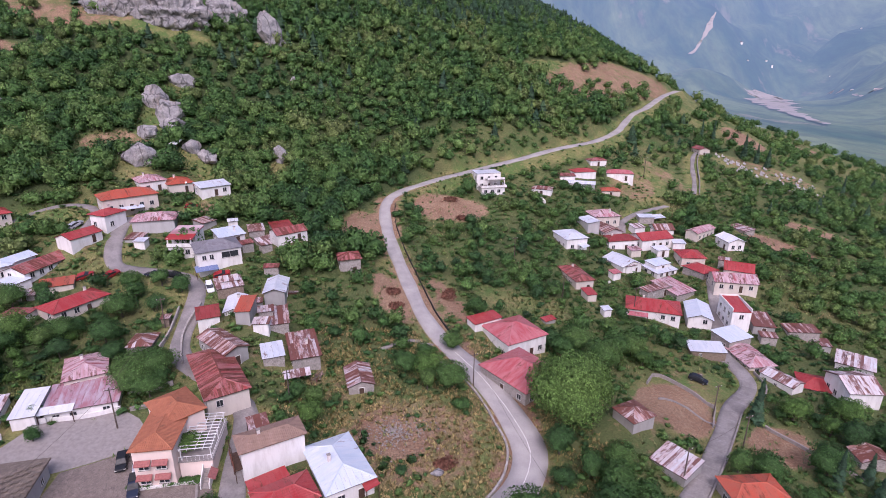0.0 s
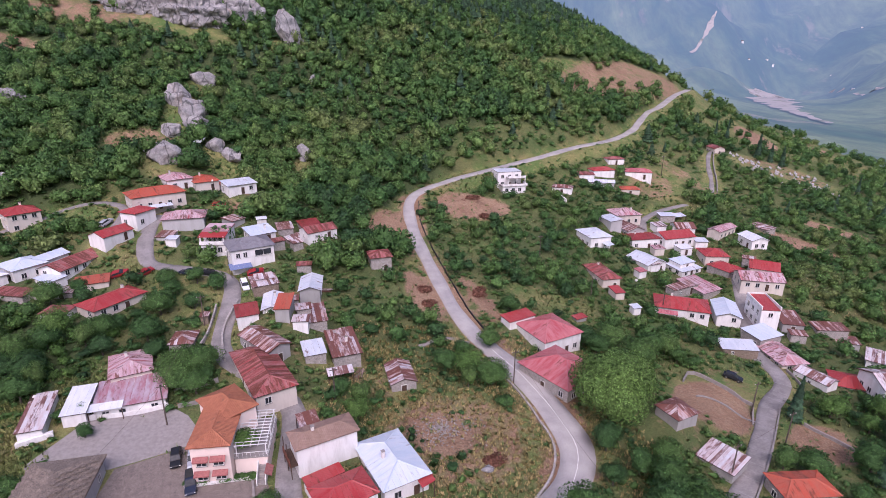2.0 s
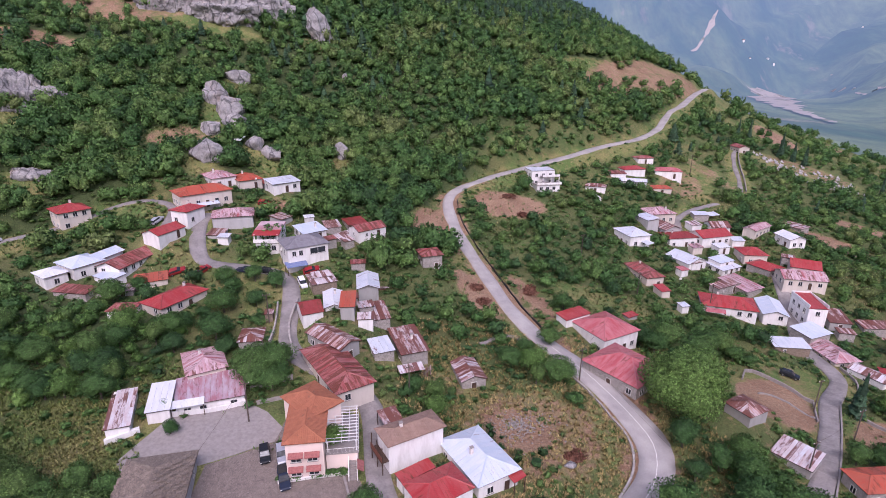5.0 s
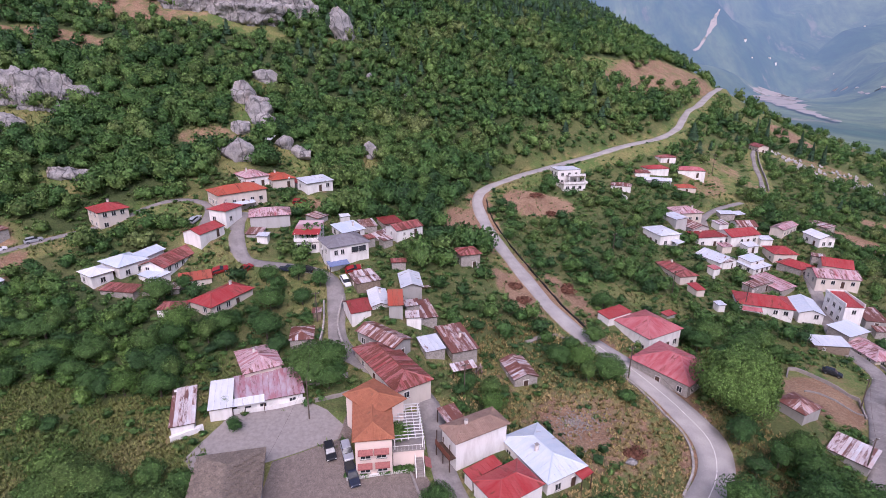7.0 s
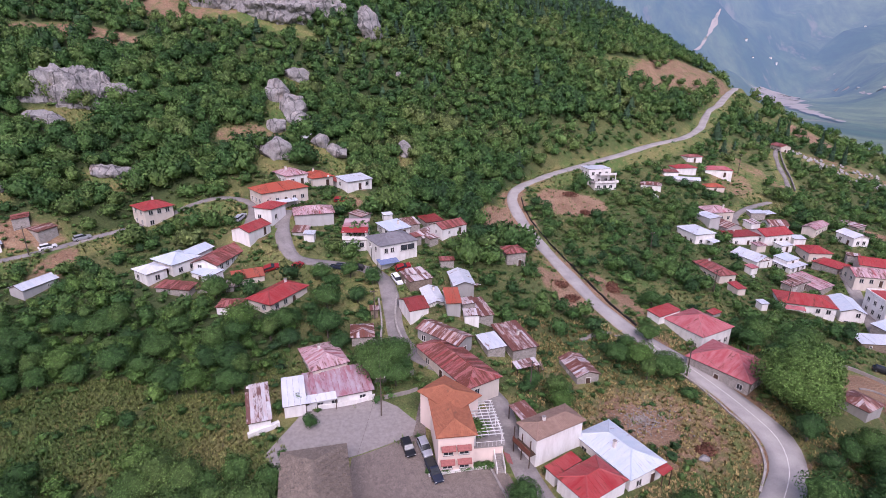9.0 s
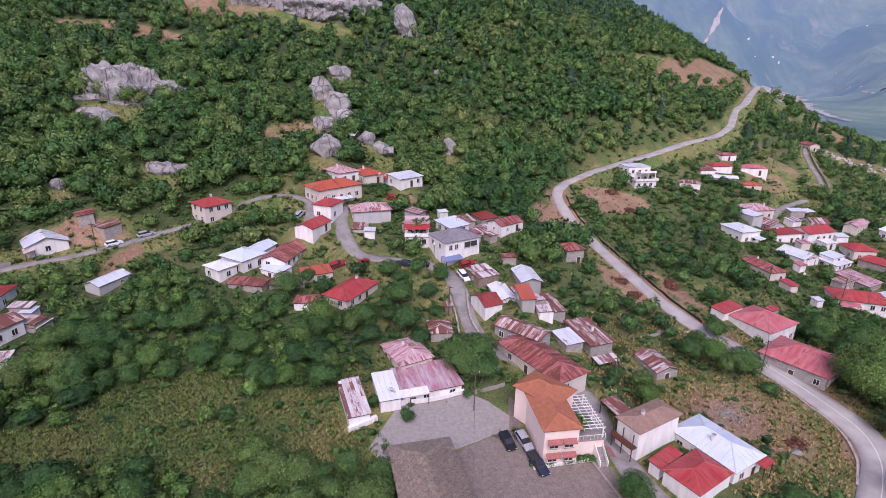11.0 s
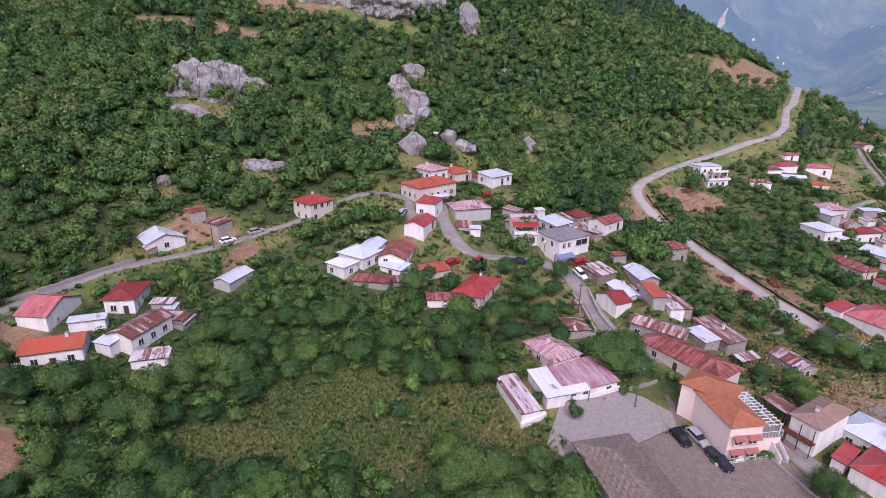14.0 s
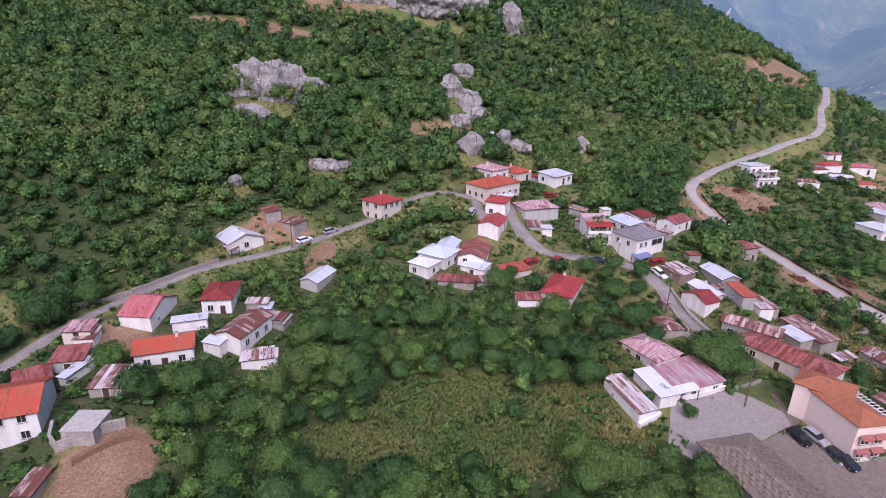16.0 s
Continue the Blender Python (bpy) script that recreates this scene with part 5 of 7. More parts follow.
FAR = [crown(leafy, 1.0, 2.1, 1, 115, 0.165, 9) for _ in range(12)]
MID = [crown(leafy, 1.0, 2.0, 1, 260, 0.125, 12) for _ in range(14)]
PINE = [conifer(leafy, 1.15, 3.0, 7, 80, 0.2) for _ in range(6)]
LOW = [crown(leafy, 1.0, 1.2, 1, 60, 0.15, 5, 0.6) for _ in range(8)]
BUSH = [crown(leafy, 1.0, 1.15, 1, 120, 0.095, 7, 0.6) for _ in range(10)]
x, y = scatter(-290, 300, 128, 480, 3.4, wooded)
ok = off_plots(x, y, 1.6, 3.0) & ((y > 128 + 60 * (x > -18)) | (x > 100))
x, y = x[ok], y[ok]
z = land(x, y)
ok = (z < 64 + 0.085 * y) | (leafy.random(len(x)) < 0.3)
x, y, z = x[ok], y[ok], z[ok]
pine = (leafy.random(len(x)) < 0.02 + 0.7 * step_up(z, 66, 92) * step_up(x, -60, 20) + 0.16 * step_up(y, 225, 245) * (x < -60)) & (y > 185)
far = y > 215
size = (2.1 + 2.1 * leafy.random(len(x)) ** 1.5) * (1 - 0.3 * step_up(x, 90, 105) * (1 - step_up(y, 290, 320))) * (1 - 0.38 * step_up(x, 5, 20) * (1 - step_up(x, 85, 95)) * (1 - step_up(y, 222 + 0.55 * x, 240 + 0.55 * x))) * (1 - 0.25 * step_up(y, 205, 225) * step_up(-x, 10, 20) * (1 - step_up(y, 240, 255)))
a = ~pine & far
grove("forest", "dense green broadleaf forest on the mountainside", x[a], y[a], z[a] - 0.25 * size[a], size[a], FAR, LEAF)
a = ~pine & ~far
grove("woodland", "dense green trees and shrubs above the village", x[a], y[a], z[a] - 0.25 * size[a], size[a], MID, LEAF)
a = pine
grove("pine_wood", "dark pines scattered over the upper slope", x[a], y[a], z[a] - 0.2, size[a] * 0.8, PINE, NEEDLE)
x, y = scatter(170, 470, 215, 660, 8.5, lambda a, c: 0.75 * (0.6 + 0.6 * ripple(a, c, 30.0, 4.0)) * (1 - clear(a, c)) * ((a > 300) | (c > 480)))
grove("far_wood", "scattered trees on the slope down to the river", x, y, land(x, y) - 0.3, leafy.uniform(2.2, 4.0, len(x)), FAR, LEAF)
x, y = scatter(-215, 190, 44, 262, 2.7, lambda a, c: (1 - 0.9 * (wooded(a, c) > 0.85) * (c > 150)) * np.clip(wooded(a, c) * 1.15 + 0.12 * (ripple(a, c, 7.0, 6.0) > 0.15), 0, 1) * (bare(a, c) < 0.5) * (1 - 0.75 * clear(a, c)))
d, _, half = to_road(x, y)
ok = off_plots(x, y, 0.9) & (d > half + 0.9)
x, y = x[ok], y[ok]
grove("undergrowth", "low green bushes and brambles between the trees", x, y, land(x, y) - 0.25, leafy.uniform(0.7, 1.5, len(x)), LOW, LEAF)


# shrubs, vegetables and weeds close round the walls
x, y = scatter(-180, 110, 60, 225, 1.55, lambda a, c: np.clip(0.42 + 0.5 * ripple(a, c, 6.0, 9.0), 0, 0.85))
d, _, half = to_road(x, y)
ok = off_plots(x, y, 0.45) & ~off_plots(x, y, 4.2) & (d > half + 0.7)
x, y = x[ok], y[ok]
grove("garden_shrubs", "low green shrubs and weeds close round the houses", x, y, land(x, y) - 0.15, leafy.uniform(0.5, 1.25, len(x)), BUSH, LEAF)


x, y = scatter(-150, 75, 60, 200, 1.9, lambda a, c: (ripple(a, c, 5.0, 12.0) + 0.4 * ripple(a, c, 17.0, 3.0) > 0.02) * 0.8 * (bare(a, c) < 0.6))
d, _, half = to_road(x, y)
ok = off_plots(x, y, 1.0) & (d > half + 0.8)
x, y = x[ok], y[ok]
grove("scrub", "patches of green scrub on the dry grassy slopes", x, y, land(x, y) - 0.2, 0.5 + 0.9 * leafy.random(len(x)) ** 2, BUSH, LEAF)


x, y = scatter(-40, 200, 140, 350, 2.3, lambda a, c: 0.5 * (wooded(a, c) < 0.05) * (bare(a, c) < 0.55) * (0.8 + 0.6 * ripple(a, c, 9.0, 4.0)))
d, _, half = to_road(x, y)
ok = off_plots(x, y, 1.0) & (d > half + 0.9)
x, y = x[ok], y[ok]
grove("verge_scrub", "low bushes along the verges of the climbing road", x, y, land(x, y) - 0.2, leafy.uniform(0.45, 1.0, len(x)), LOW, LEAF)


# single trees and shrubs round the houses
def trunk_mesh(r, h, rng):
    bm = bmesh.new()
    rings = []
    for k in range(5):
        s = k / 4
        rr, ox, oy = r * (1 - 0.55 * s), math.sin(s * 2.1 + rng.random()) * r * 0.6 * s, math.cos(s * 2.7) * r * 0.5 * s
        rings.append([bm.verts.new((ox + rr * math.cos(a * math.pi / 3.5), oy + rr * math.sin(a * math.pi / 3.5), s * h - 0.4)) for a in range(7)])
    for lo, hi in zip(rings, rings[1:]):
        for a in range(7):
            bm.faces.new((lo[a], lo[(a + 1) % 7], hi[(a + 1) % 7], hi[a]))
    for k in range(4):
        a = k * 1.6 + rng.random()
        foot, tip = Vector((0, 0, h * (0.5 + 0.1 * k) - 0.4)), Vector((math.cos(a) * h * 0.5, math.sin(a) * h * 0.5, h * 1.05))
        q = [bm.verts.new(foot + Vector((math.cos(b), math.sin(b), 0)) * r * 0.35) for b in (0, 2.1, 4.2)]
        e = bm.verts.new(tip)
        for i in range(3):
            bm.faces.new((q[i], q[(i + 1) % 3], e))
    me = bpy.data.meshes.new("trunk")
    bm.to_mesh(me)
    bm.free()
    me.materials.append(BARK)
    return me


def tree_kind(name, label, leaves, leaf, radius, tall, stem, sub=2, mat=None, lumps=9):
    """The meshes of one kind of tree: crown and trunk, with its name and label."""
    pts, f, n = crown(leafy, radius, tall, sub, leaves, leaf, lumps)
    me = leafy_mesh("crown", pts + (0, 0, stem), f, n, leafy.random(), mat or LEAF)
    return name, label, me, trunk_mesh(0.12 + radius * 0.04, stem + tall * 0.45, random.Random(leaves))


def plant(kind, x, y, s, tall=1.0, z=None):
    name, label, crown, trunk = kind
    top = thing(name, label, name, pose(x, y, (height(x, y) if z is None else z) - 0.1, 0, 0, leafy.uniform(0, 360)), "village " + name + "s")
    top.scale = (s, s, s * tall)
    child("crown", crown, top)
    child("trunk", trunk, top)
    return top


KINDS = [
    tree_kind("tree", "leafy green garden tree beside the houses", 2100, 0.13, 2.8, 4.6, 0.7, lumps=14),
    tree_kind("tree", "round dense green fruit tree", 1800, 0.125, 2.5, 4.0, 0.6, lumps=11),
    tree_kind("tree", "spreading green walnut tree", 2700, 0.135, 3.5, 5.2, 0.8, lumps=18),
    tree_kind("tree", "tall slender green tree", 1700, 0.125, 2.0, 5.8, 0.8, lumps=12),
    tree_kind("shrub", "dense green shrub on the slope", 1000, 0.125, 1.9, 2.5, 0.0, lumps=9),
    tree_kind("shrub", "low spreading green bush", 850, 0.12, 1.7, 1.9, 0.0, lumps=9),
    tree_kind("tree", "olive-green garden tree with light growth", 2100, 0.13, 2.9, 4.4, 0.7, mat=BRIGHT, lumps=15),
]
x, y = scatter(-215, 100, 44, 190, 4.0, lambda a, c: wooded(a, c) * (c < 128 + 60 * (a > -18)))
ok = off_plots(x, y, 1.3, 3.4)
x, y = x[ok], y[ok]
z = land(x, y)
# the ones the camera passes nearest stand singly, the others as one grove
bushy = leafy.random(len(x)) < 0.34
rank = np.argsort(y + 0.05 * np.abs(x + 50))
alone = np.zeros(len(x), bool)
for want, room in ((False, 285), (True, 170)):
    alone[[i for i in rank if bushy[i] == want][:room]] = True
for i in np.flatnonzero(alone):
    k = KINDS[4 + int(leafy.integers(2))] if bushy[i] else KINDS[(0, 1, 2, 3, 6)[int(leafy.choice(5, p=[0.31, 0.27, 0.2, 0.1, 0.12]))]]
    plant(k, x[i], y[i], leafy.uniform(0.75, 1.2), leafy.uniform(0.85, 1.15), z[i])
a = ~alone
grove("orchard", "garden trees and bushes among the houses", x[a], y[a], z[a] - 0.3, np.where(bushy[a], 1.4, 2.2) * leafy.uniform(0.8, 1.2, a.sum()), MID, LEAF)


x, y = scatter(-175, -74, 48, 116, 3.3, lambda a, c: 0.8 * wooded(a, c))
ok = off_plots(x, y, 1.6, 3.0)
x, y = x[ok], y[ok]
grove("thicket", "light green thicket of small trees below the houses", x, y, land(x, y) - 0.5, leafy.uniform(1.1, 2.1, len(x)), MID, BRIGHT)


# ---- grass ----
def tufts(name, label, x, y, tall, mat, blades=5):
    P, Q = [], []
    z = land(x, y)
    n = len(x)
    for k in range(blades):
        a = leafy.random(n) * 6.28
        lean = leafy.uniform(0.3, 1.1, n)
        h = tall * leafy.uniform(0.5, 1.2, n)
        w = 0.12 + 0.12 * leafy.random(n)
        bx, by = x + leafy.uniform(-0.25, 0.25, n), y + leafy.uniform(-0.25, 0.25, n)
        P.append(np.stack([np.column_stack([bx - np.sin(a) * w, by + np.cos(a) * w, z - 0.05]), np.column_stack([bx + np.sin(a) * w, by - np.cos(a) * w, z - 0.05]), np.column_stack([bx + np.cos(a) * lean * h, by + np.sin(a) * lean * h, z + h])], 1).reshape(-1, 3))
    P = np.vstack(P)
    tint = np.clip(0.5 + 0.7 * ripple(P[:, 0], P[:, 1], 7.0, 2.0) + leafy.normal(0, 0.14, len(P)), 0, 1)
    up = leafy.normal(0, 0.25, P.shape) + (0, 0, 1)
    me = leafy_mesh(name, P, np.arange(len(P)).reshape(-1, 3), up / np.linalg.norm(up, axis=1)[:, None], tint, mat)
    return tagged(new(name, me), label, "grass", kind="stuff")


def grassy(a, c):
    d, _, half = to_road(a, c)
    return (d > half + 0.5) * np.clip(0.9 - bare(a, c) * 0.9, 0, 1) * (1 - np.clip(wooded(a, c) * 1.2, 0, 0.9))


x, y = scatter(-135, -54, 48, 92, 0.5, grassy)
ok = off_plots(x, y, 0.4) & ~((x > -72) & (y < 82) & (x + 0.35 * (y - 60) > -69))
tufts("meadow_grass", "tall half-dry meadow grass below the village", x[ok], y[ok], 0.55, MEADOW, 8)
x, y = scatter(-30, 32, 60, 112, 0.55, grassy)
ok = off_plots(x, y, 0.5)
tufts("rough_grass", "dry rough grass on the slopes by the road", x[ok], y[ok], 0.45, STRAW, 9)


WEED = foliage("green_weeds", (0.055, 0.115, 0.034), (0.105, 0.165, 0.048), (0.19, 0.20, 0.075), (0.33, 0.27, 0.13))
x, y = scatter(-190, 130, 50, 215, 1.05, lambda a, c: grassy(a, c) * (0.65 + 0.5 * ripple(a, c, 8.0, 5.0)))
ok = off_plots(x, y, 0.3)
tufts("weeds", "knee-high green and straw-coloured weeds on the open ground", x[ok], y[ok], 0.7, WEED, 5)


# ---- rocks ----
def rock(x, y, sx, sy, sz, yaw, seed, label, sink=0.35, sub=4, z=None, name="boulder", planes=16, rough=0.10, lean=0.0, box=0.0):
    """A weathered limestone block: broken along flat planes, then roughened by ledges and upright grooves."""
    rng = np.random.default_rng(seed)
    cut = rng.normal(0, 1, (planes, 3))
    cut /= np.linalg.norm(cut, axis=1)[:, None]
    depth = rng.uniform(0.68, 1.0, planes)
    bm = bmesh.new()
    bmesh.ops.create_icosphere(bm, subdivisions=sub, radius=1)
    for v in bm.verts:
        d = np.array(v.co[:])
        along = cut @ d
        r = min(1.15, (depth[along > 0.05] / along[along > 0.05]).min()) if (along > 0.05).any() else 1.15
        if box:
            r = min(max(r, 0.93 * r + 0.2), 1 / (abs(d[0]) ** box + abs(d[1]) ** box + abs(d[2]) ** box) ** (1 / box))
        w = Vector((d[0] * sx, d[1] * sy, d[2] * sz)) * r
        q = w * 0.22 + Vector((seed * 7.3, seed * 3.1, seed * 1.7))
        k = rough * (noise.fractal(q, 0.8, 2.1, 6) + 0.8 * noise.fractal(Vector((q.x * 2.6, q.y * 2.6, q.z * 0.5)), 0.8, 2.1, 5) + 0.5 * math.sin(w.z * 1.3 + 3 * noise.noise(q)))
        v.co = w * (1 + k)
        v.co.x += lean * v.co.z
    me = bpy.data.meshes.new(name)
    bm.to_mesh(me)
    bm.free()
    me.materials.append(ROCK)
    ob = new(name, me)
    ob.matrix_basis = pose(x, y, (height(x, y) if z is None else z) + sz * (1 - 2 * sink) * 0.5, 0, 0, yaw)
    return tagged(ob, label, "rock", "outcrops")


rock(-160.5, 181.5, 15.5, 6.0, 13.0, 14, 1, "large grey limestone cliff face above the trees", 0.5, 6, 41.0, "cliff", 22, 0.12, 0.12, 7.0)
rock(-172.0, 179.0, 6.5, 5.0, 6.0, 24, 41, "grey limestone shoulder of the cliff face", 0.5, 5, 46.5, "cliff", 14, 0.12, 0.0, 6.0)
rock(-114, 252, 13, 8, 12, 12, 2, "high grey limestone crag with reddish stains", 0.3, 6, None, "cliff", 18, 0.14, 0.0, 5.0)
rock(-128, 254, 9, 6, 9, -20, 22, "high grey limestone crag with reddish stains", 0.3, 5, None, "cliff", 14, 0.14, 0.0, 5.0)
rock(-141, 251, 10, 6, 7, 15, 23, "pale limestone ledge on the high slope", 0.35, 5, None, "cliff", 14, 0.14)
rock(-96, 262, 9, 6, 7, -10, 16, "pale limestone shoulder beside the high crag", 0.3, 5, None, "cliff", 14, 0.14)
rock(-76.5, 257, 6.0, 4.5, 9.5, 20, 3, "leaning grey limestone block on the slope", 0.22, 5, None, "boulder", 12, 0.06, -0.3)
rock(-100, 217.5, 4.6, 3, 3.6, 0, 4, "pale grey boulder among the bushes", 0.25)
rock(-104.5, 204, 4.2, 3.6, 4.6, 30, 5, "tall grey boulder in the rocky gully", 0.25, 5)
rock(-98, 200, 5.8, 4.0, 5.0, 50, 6, "grey boulder in the rocky gully", 0.35, 5)
rock(-95, 195, 4.0, 3.0, 3.6, 20, 17, "broken grey boulder in the rocky gully", 0.35, 4)
rock(-101, 189, 3.8, 3.0, 3.4, -20, 18, "broken grey boulder in the rocky gully", 0.35, 4)
rock(-98.8, 176.5, 4.8, 3.4, 4.6, 10, 7, "grey boulder just above the houses", 0.25, 5)
rock(-103.5, 179, 3.0, 2.6, 2.8, 15, 19, "pale grey boulder above the houses", 0.35, 4)
rock(-86.3, 188, 3.4, 2.4, 3.0, -25, 20, "low grey rock rib above the houses", 0.35, 4)
rock(-80.5, 186, 5.6, 2.6, 2.8, -32, 8, "long grey rock rib beside a lean-to", 0.3)
rock(-92, 181, 2.2, 2, 2.4, 80, 9, "small grey boulder in the gully", 0.3)
rock(-140.5, 155.5, 5.4, 3.6, 2.6, 10, 10, "low bare rock slab among the trees", 0.62, 5, None, "boulder", 16, 0.2)
rock(-57, 192, 2.9, 2.2, 3.6, 10, 11, "grey rock showing through the trees", 0.1)
rock(-165, 167, 6, 3, 3.2, 15, 12, "grey rock ledge under the cliff", 0.3)
rock(-46, 232, 1.6, 1.2, 2.2, 40, 13, "small grey rock on the open slope", 0.2, 3)
rock(-62, 236, 1.5, 1.4, 1.8, 10, 14, "small grey rock on the open slope", 0.2, 3)
rock(-162.5, 140, 2.2, 1.5, 1.8, 0, 15, "small pale rock among the bushes", 0.2, 3)


# ---- yard of the lower square: concrete apron, cobbles, the stone-roofed hall ----
COBBLE = masonry("worn_cobbles", (0.28, 0.23, 0.20), (0.195, 0.158, 0.138), (0.15, 0.125, 0.11), 4.2)
SLABS = masonry("stone_slab_roof", (0.31, 0.25, 0.20), (0.20, 0.16, 0.13), (0.13, 0.105, 0.09), 3.4)


def sheet_over(name, label, corners, mat, lift, step=1.5, category="pavement"):
    """A paved sheet laid over the ground inside the corners."""
    bm = bmesh.new()
    face = bm.faces.new([bm.verts.new((x, y, 0)) for x, y in corners])
    lo, hi = [min(c[k] for c in corners) for k in (0, 1)], [max(c[k] for c in corners) for k in (0, 1)]
    for k, axis in ((0, (1, 0, 0)), (1, (0, 1, 0))):
        at = lo[k] + step
        while at < hi[k]:
            bmesh.ops.bisect_plane(bm, geom=bm.verts[:] + bm.edges[:] + bm.faces[:], plane_co=[at if i == k else 0 for i in range(3)], plane_no=axis)
            at += step
    z = land(np.array([v.co.x for v in bm.verts]), np.array([v.co.y for v in bm.verts]))
    for v, h in zip(bm.verts, z):
        v.co.z = h + lift
    rim = [e for e in bm.edges if e.is_boundary]
    down = bmesh.ops.extrude_edge_only(bm, edges=rim)["geom"]
    for v in down:
        if isinstance(v, bmesh.types.BMVert):
            v.co.z -= 0.5
    me = bpy.data.meshes.new(name)
    bm.to_mesh(me)
    bm.free()
    me.materials.append(mat)
    return tagged(new(name, me), label, category, kind="structure")


sheet_over("pavement", "pale worn concrete apron in front of the houses", [(-72, 67), (-69.4, 64.4), (-60.2, 67.0), (-58.6, 67.6), (-49, 72.2), (-48.5, 75.5), (-52, 79), (-55, 80.5), (-60, 80.2), (-68, 76.3)], CONCRETE, 0.10)
sheet_over("pavement", "worn brown cobbled yard beside the pink house", [(-58.4, 67.4), (-49, 72), (-48.2, 80), (-47.4, 80), (-46.6, 70), (-46.0, 66.2), (-35.8, 68.0), (-33.6, 64), (-30, 52), (-32, 40), (-58, 40)], COBBLE, 0.07)


def piece(name, verts, faces, mat, parent=None, m=None, label="", uvs=None):
    me = mesh_of(name, verts, faces, mat, uvs)
    return child(name, me, parent, m, label)


def block(name, x0, x1, y0, y1, z0, z1, mat, parent, bevel=0.0, m=None, label=""):
    return child(name, box_data(name, x0, x1, y0, y1, z0, z1, mat, bevel), parent, m, label)


# the hall under the square, with its roof of stone slabs
hall = thing("hall", "long low stone hall with a worn stone-slab roof", "building", pose(-61.2, 54.6, -1.6, 0, 0, 13))
block("wall", -4.5, 4.5, -11.5, 11.5, -3, 4.2, WALL["grey"], hall)
roof = piece("roof", [(-5, -12, 4.2), (5, -12, 4.2), (5, 12, 4.2), (-5, 12, 4.2), (0, -7.5, 5.6), (0, 7.5, 5.6), (-5, -12, 3.95), (5, -12, 3.95), (5, 12, 3.95), (-5, 12, 3.95)], [(0, 1, 4), (1, 2, 5, 4), (2, 3, 5), (3, 0, 4, 5), (0, 6, 7, 1), (1, 7, 8, 2), (2, 8, 9, 3), (3, 9, 6, 0), (6, 9, 8, 7)], SLABS, hall)
slabs = random.Random(3)
SLAB = box_data("roof_slab", -0.42, 0.42, -0.3, 0.3, 0, 0.05, SLABS, 0.015)
for side in (-1, 1):
    for r in range(8):
        for k in range(17):
            u = -10.6 + k * 1.28 + (r % 2) * 0.5 + slabs.uniform(-0.1, 0.1)
            d = 4.7 - r * 0.58
            if abs(u) > 11.6 - (5 - d) * 0.9 or (slabs.random() < 0.12):
                continue
            child("roof_slab", SLAB, roof, pose(side * d, u, 4.25 + (5 - d) * 0.28, 0, side * 15.6, slabs.uniform(-14, 14) + 90))
window_on(hall, pose(4.5, 9.2, 1.6, 0, 0, 90), 0.9, 1.2)


# ---- low walls, kerbs and fences along lines ----
def low_wall(label, points, thick, tall, mat, name="garden_wall", sink=0.6, category="wall"):
    line = smooth(np.array(points, float), 1.6) if len(points) > 2 else np.array([np.array(points[0], float) + (np.array(points[1], float) - points[0]) * k / 8 for k in range(9)])
    side = np.gradient(line, axis=0)
    side = np.column_stack([side[:, 1], -side[:, 0]]) / np.linalg.norm(side, axis=1)[:, None] * thick / 2
    z = land(line[:, 0], line[:, 1])
    top = z + tall + 0.05 * np.sin(np.arange(len(z)) * 1.9)
    verts = []
    for i in range(len(line)):
        for s, h in ((-1, z[i] - sink), (-1, top[i] - 0.03), (-0.85, top[i]), (0.85, top[i]), (1, top[i] - 0.03), (1, z[i] - sink)):
            verts.append((line[i, 0] + side[i, 0] * s, line[i, 1] + side[i, 1] * s, h))
    faces = [(6 * i + k, 6 * i + k + 1, 6 * i + k + 7, 6 * i + k + 6) for i in range(len(line) - 1) for k in range(5)]
    n = 6 * (len(line) - 1)
    faces += [tuple(range(5, -1, -1)), tuple(range(n, n + 6))]
    return tagged(new(name, mesh_of(name, verts, faces, mat)), label, category)


STONE = WALL["stone"]
IRON = plain("dark_iron", (0.035, 0.033, 0.035), 0.6, 0.4)
low_wall("low white parapet wall before the long house", [(-69.5, 76.2), (-66.6, 77.2)], 0.3, 1.0, WALL["white"])
low_wall("low white parapet wall before the long house", [(-65.6, 77.5), (-56.2, 81.0)], 0.3, 0.9, WALL["white"])
low_wall("thick white rounded yard wall by the rusty shed", [(-75.6, 70.6), (-71.2, 73.2)], 0.7, 0.9, WALL["white"])
low_wall("pale stone edging wall of the hedge", [(-46.2, 64.0), (-35.4, 66.2)], 0.35, 0.5, WALL["white"])
low_wall("pale concrete kerb wall between yard and street", [(-36.6, 65.6), (-33.0, 56), (-29.5, 47)], 0.35, 0.35, CONCRETE)
low_wall("low concrete wall round the bare brown plot", [(44.2, 101.2), (48.3, 104.9), (56.4, 95.2)], 0.3, 0.8, CONCRETE)
low_wall("low concrete wall round the bare brown plot", [(56.4, 95.2), (52.6, 88.2)], 0.3, 0.5, CONCRETE)
low_wall("low earth terrace wall across the bare plot", [(44.5, 95.5), (47.5, 95.2), (53.5, 89.0)], 0.3, 0.35, CONCRETE)
low_wall("rough stone terrace wall below the lane", [(62.5, 91.5), (70.5, 80.5), (73.5, 76)], 0.35, 0.7, CONCRETE)
low_wall("pale concrete side wall of the lane", [(33.5, 57.5), (42.3, 68.2), (47.4, 74.6), (54.4, 84.0), (61.8, 94.6)], 0.3, 0.45, CONCRETE)
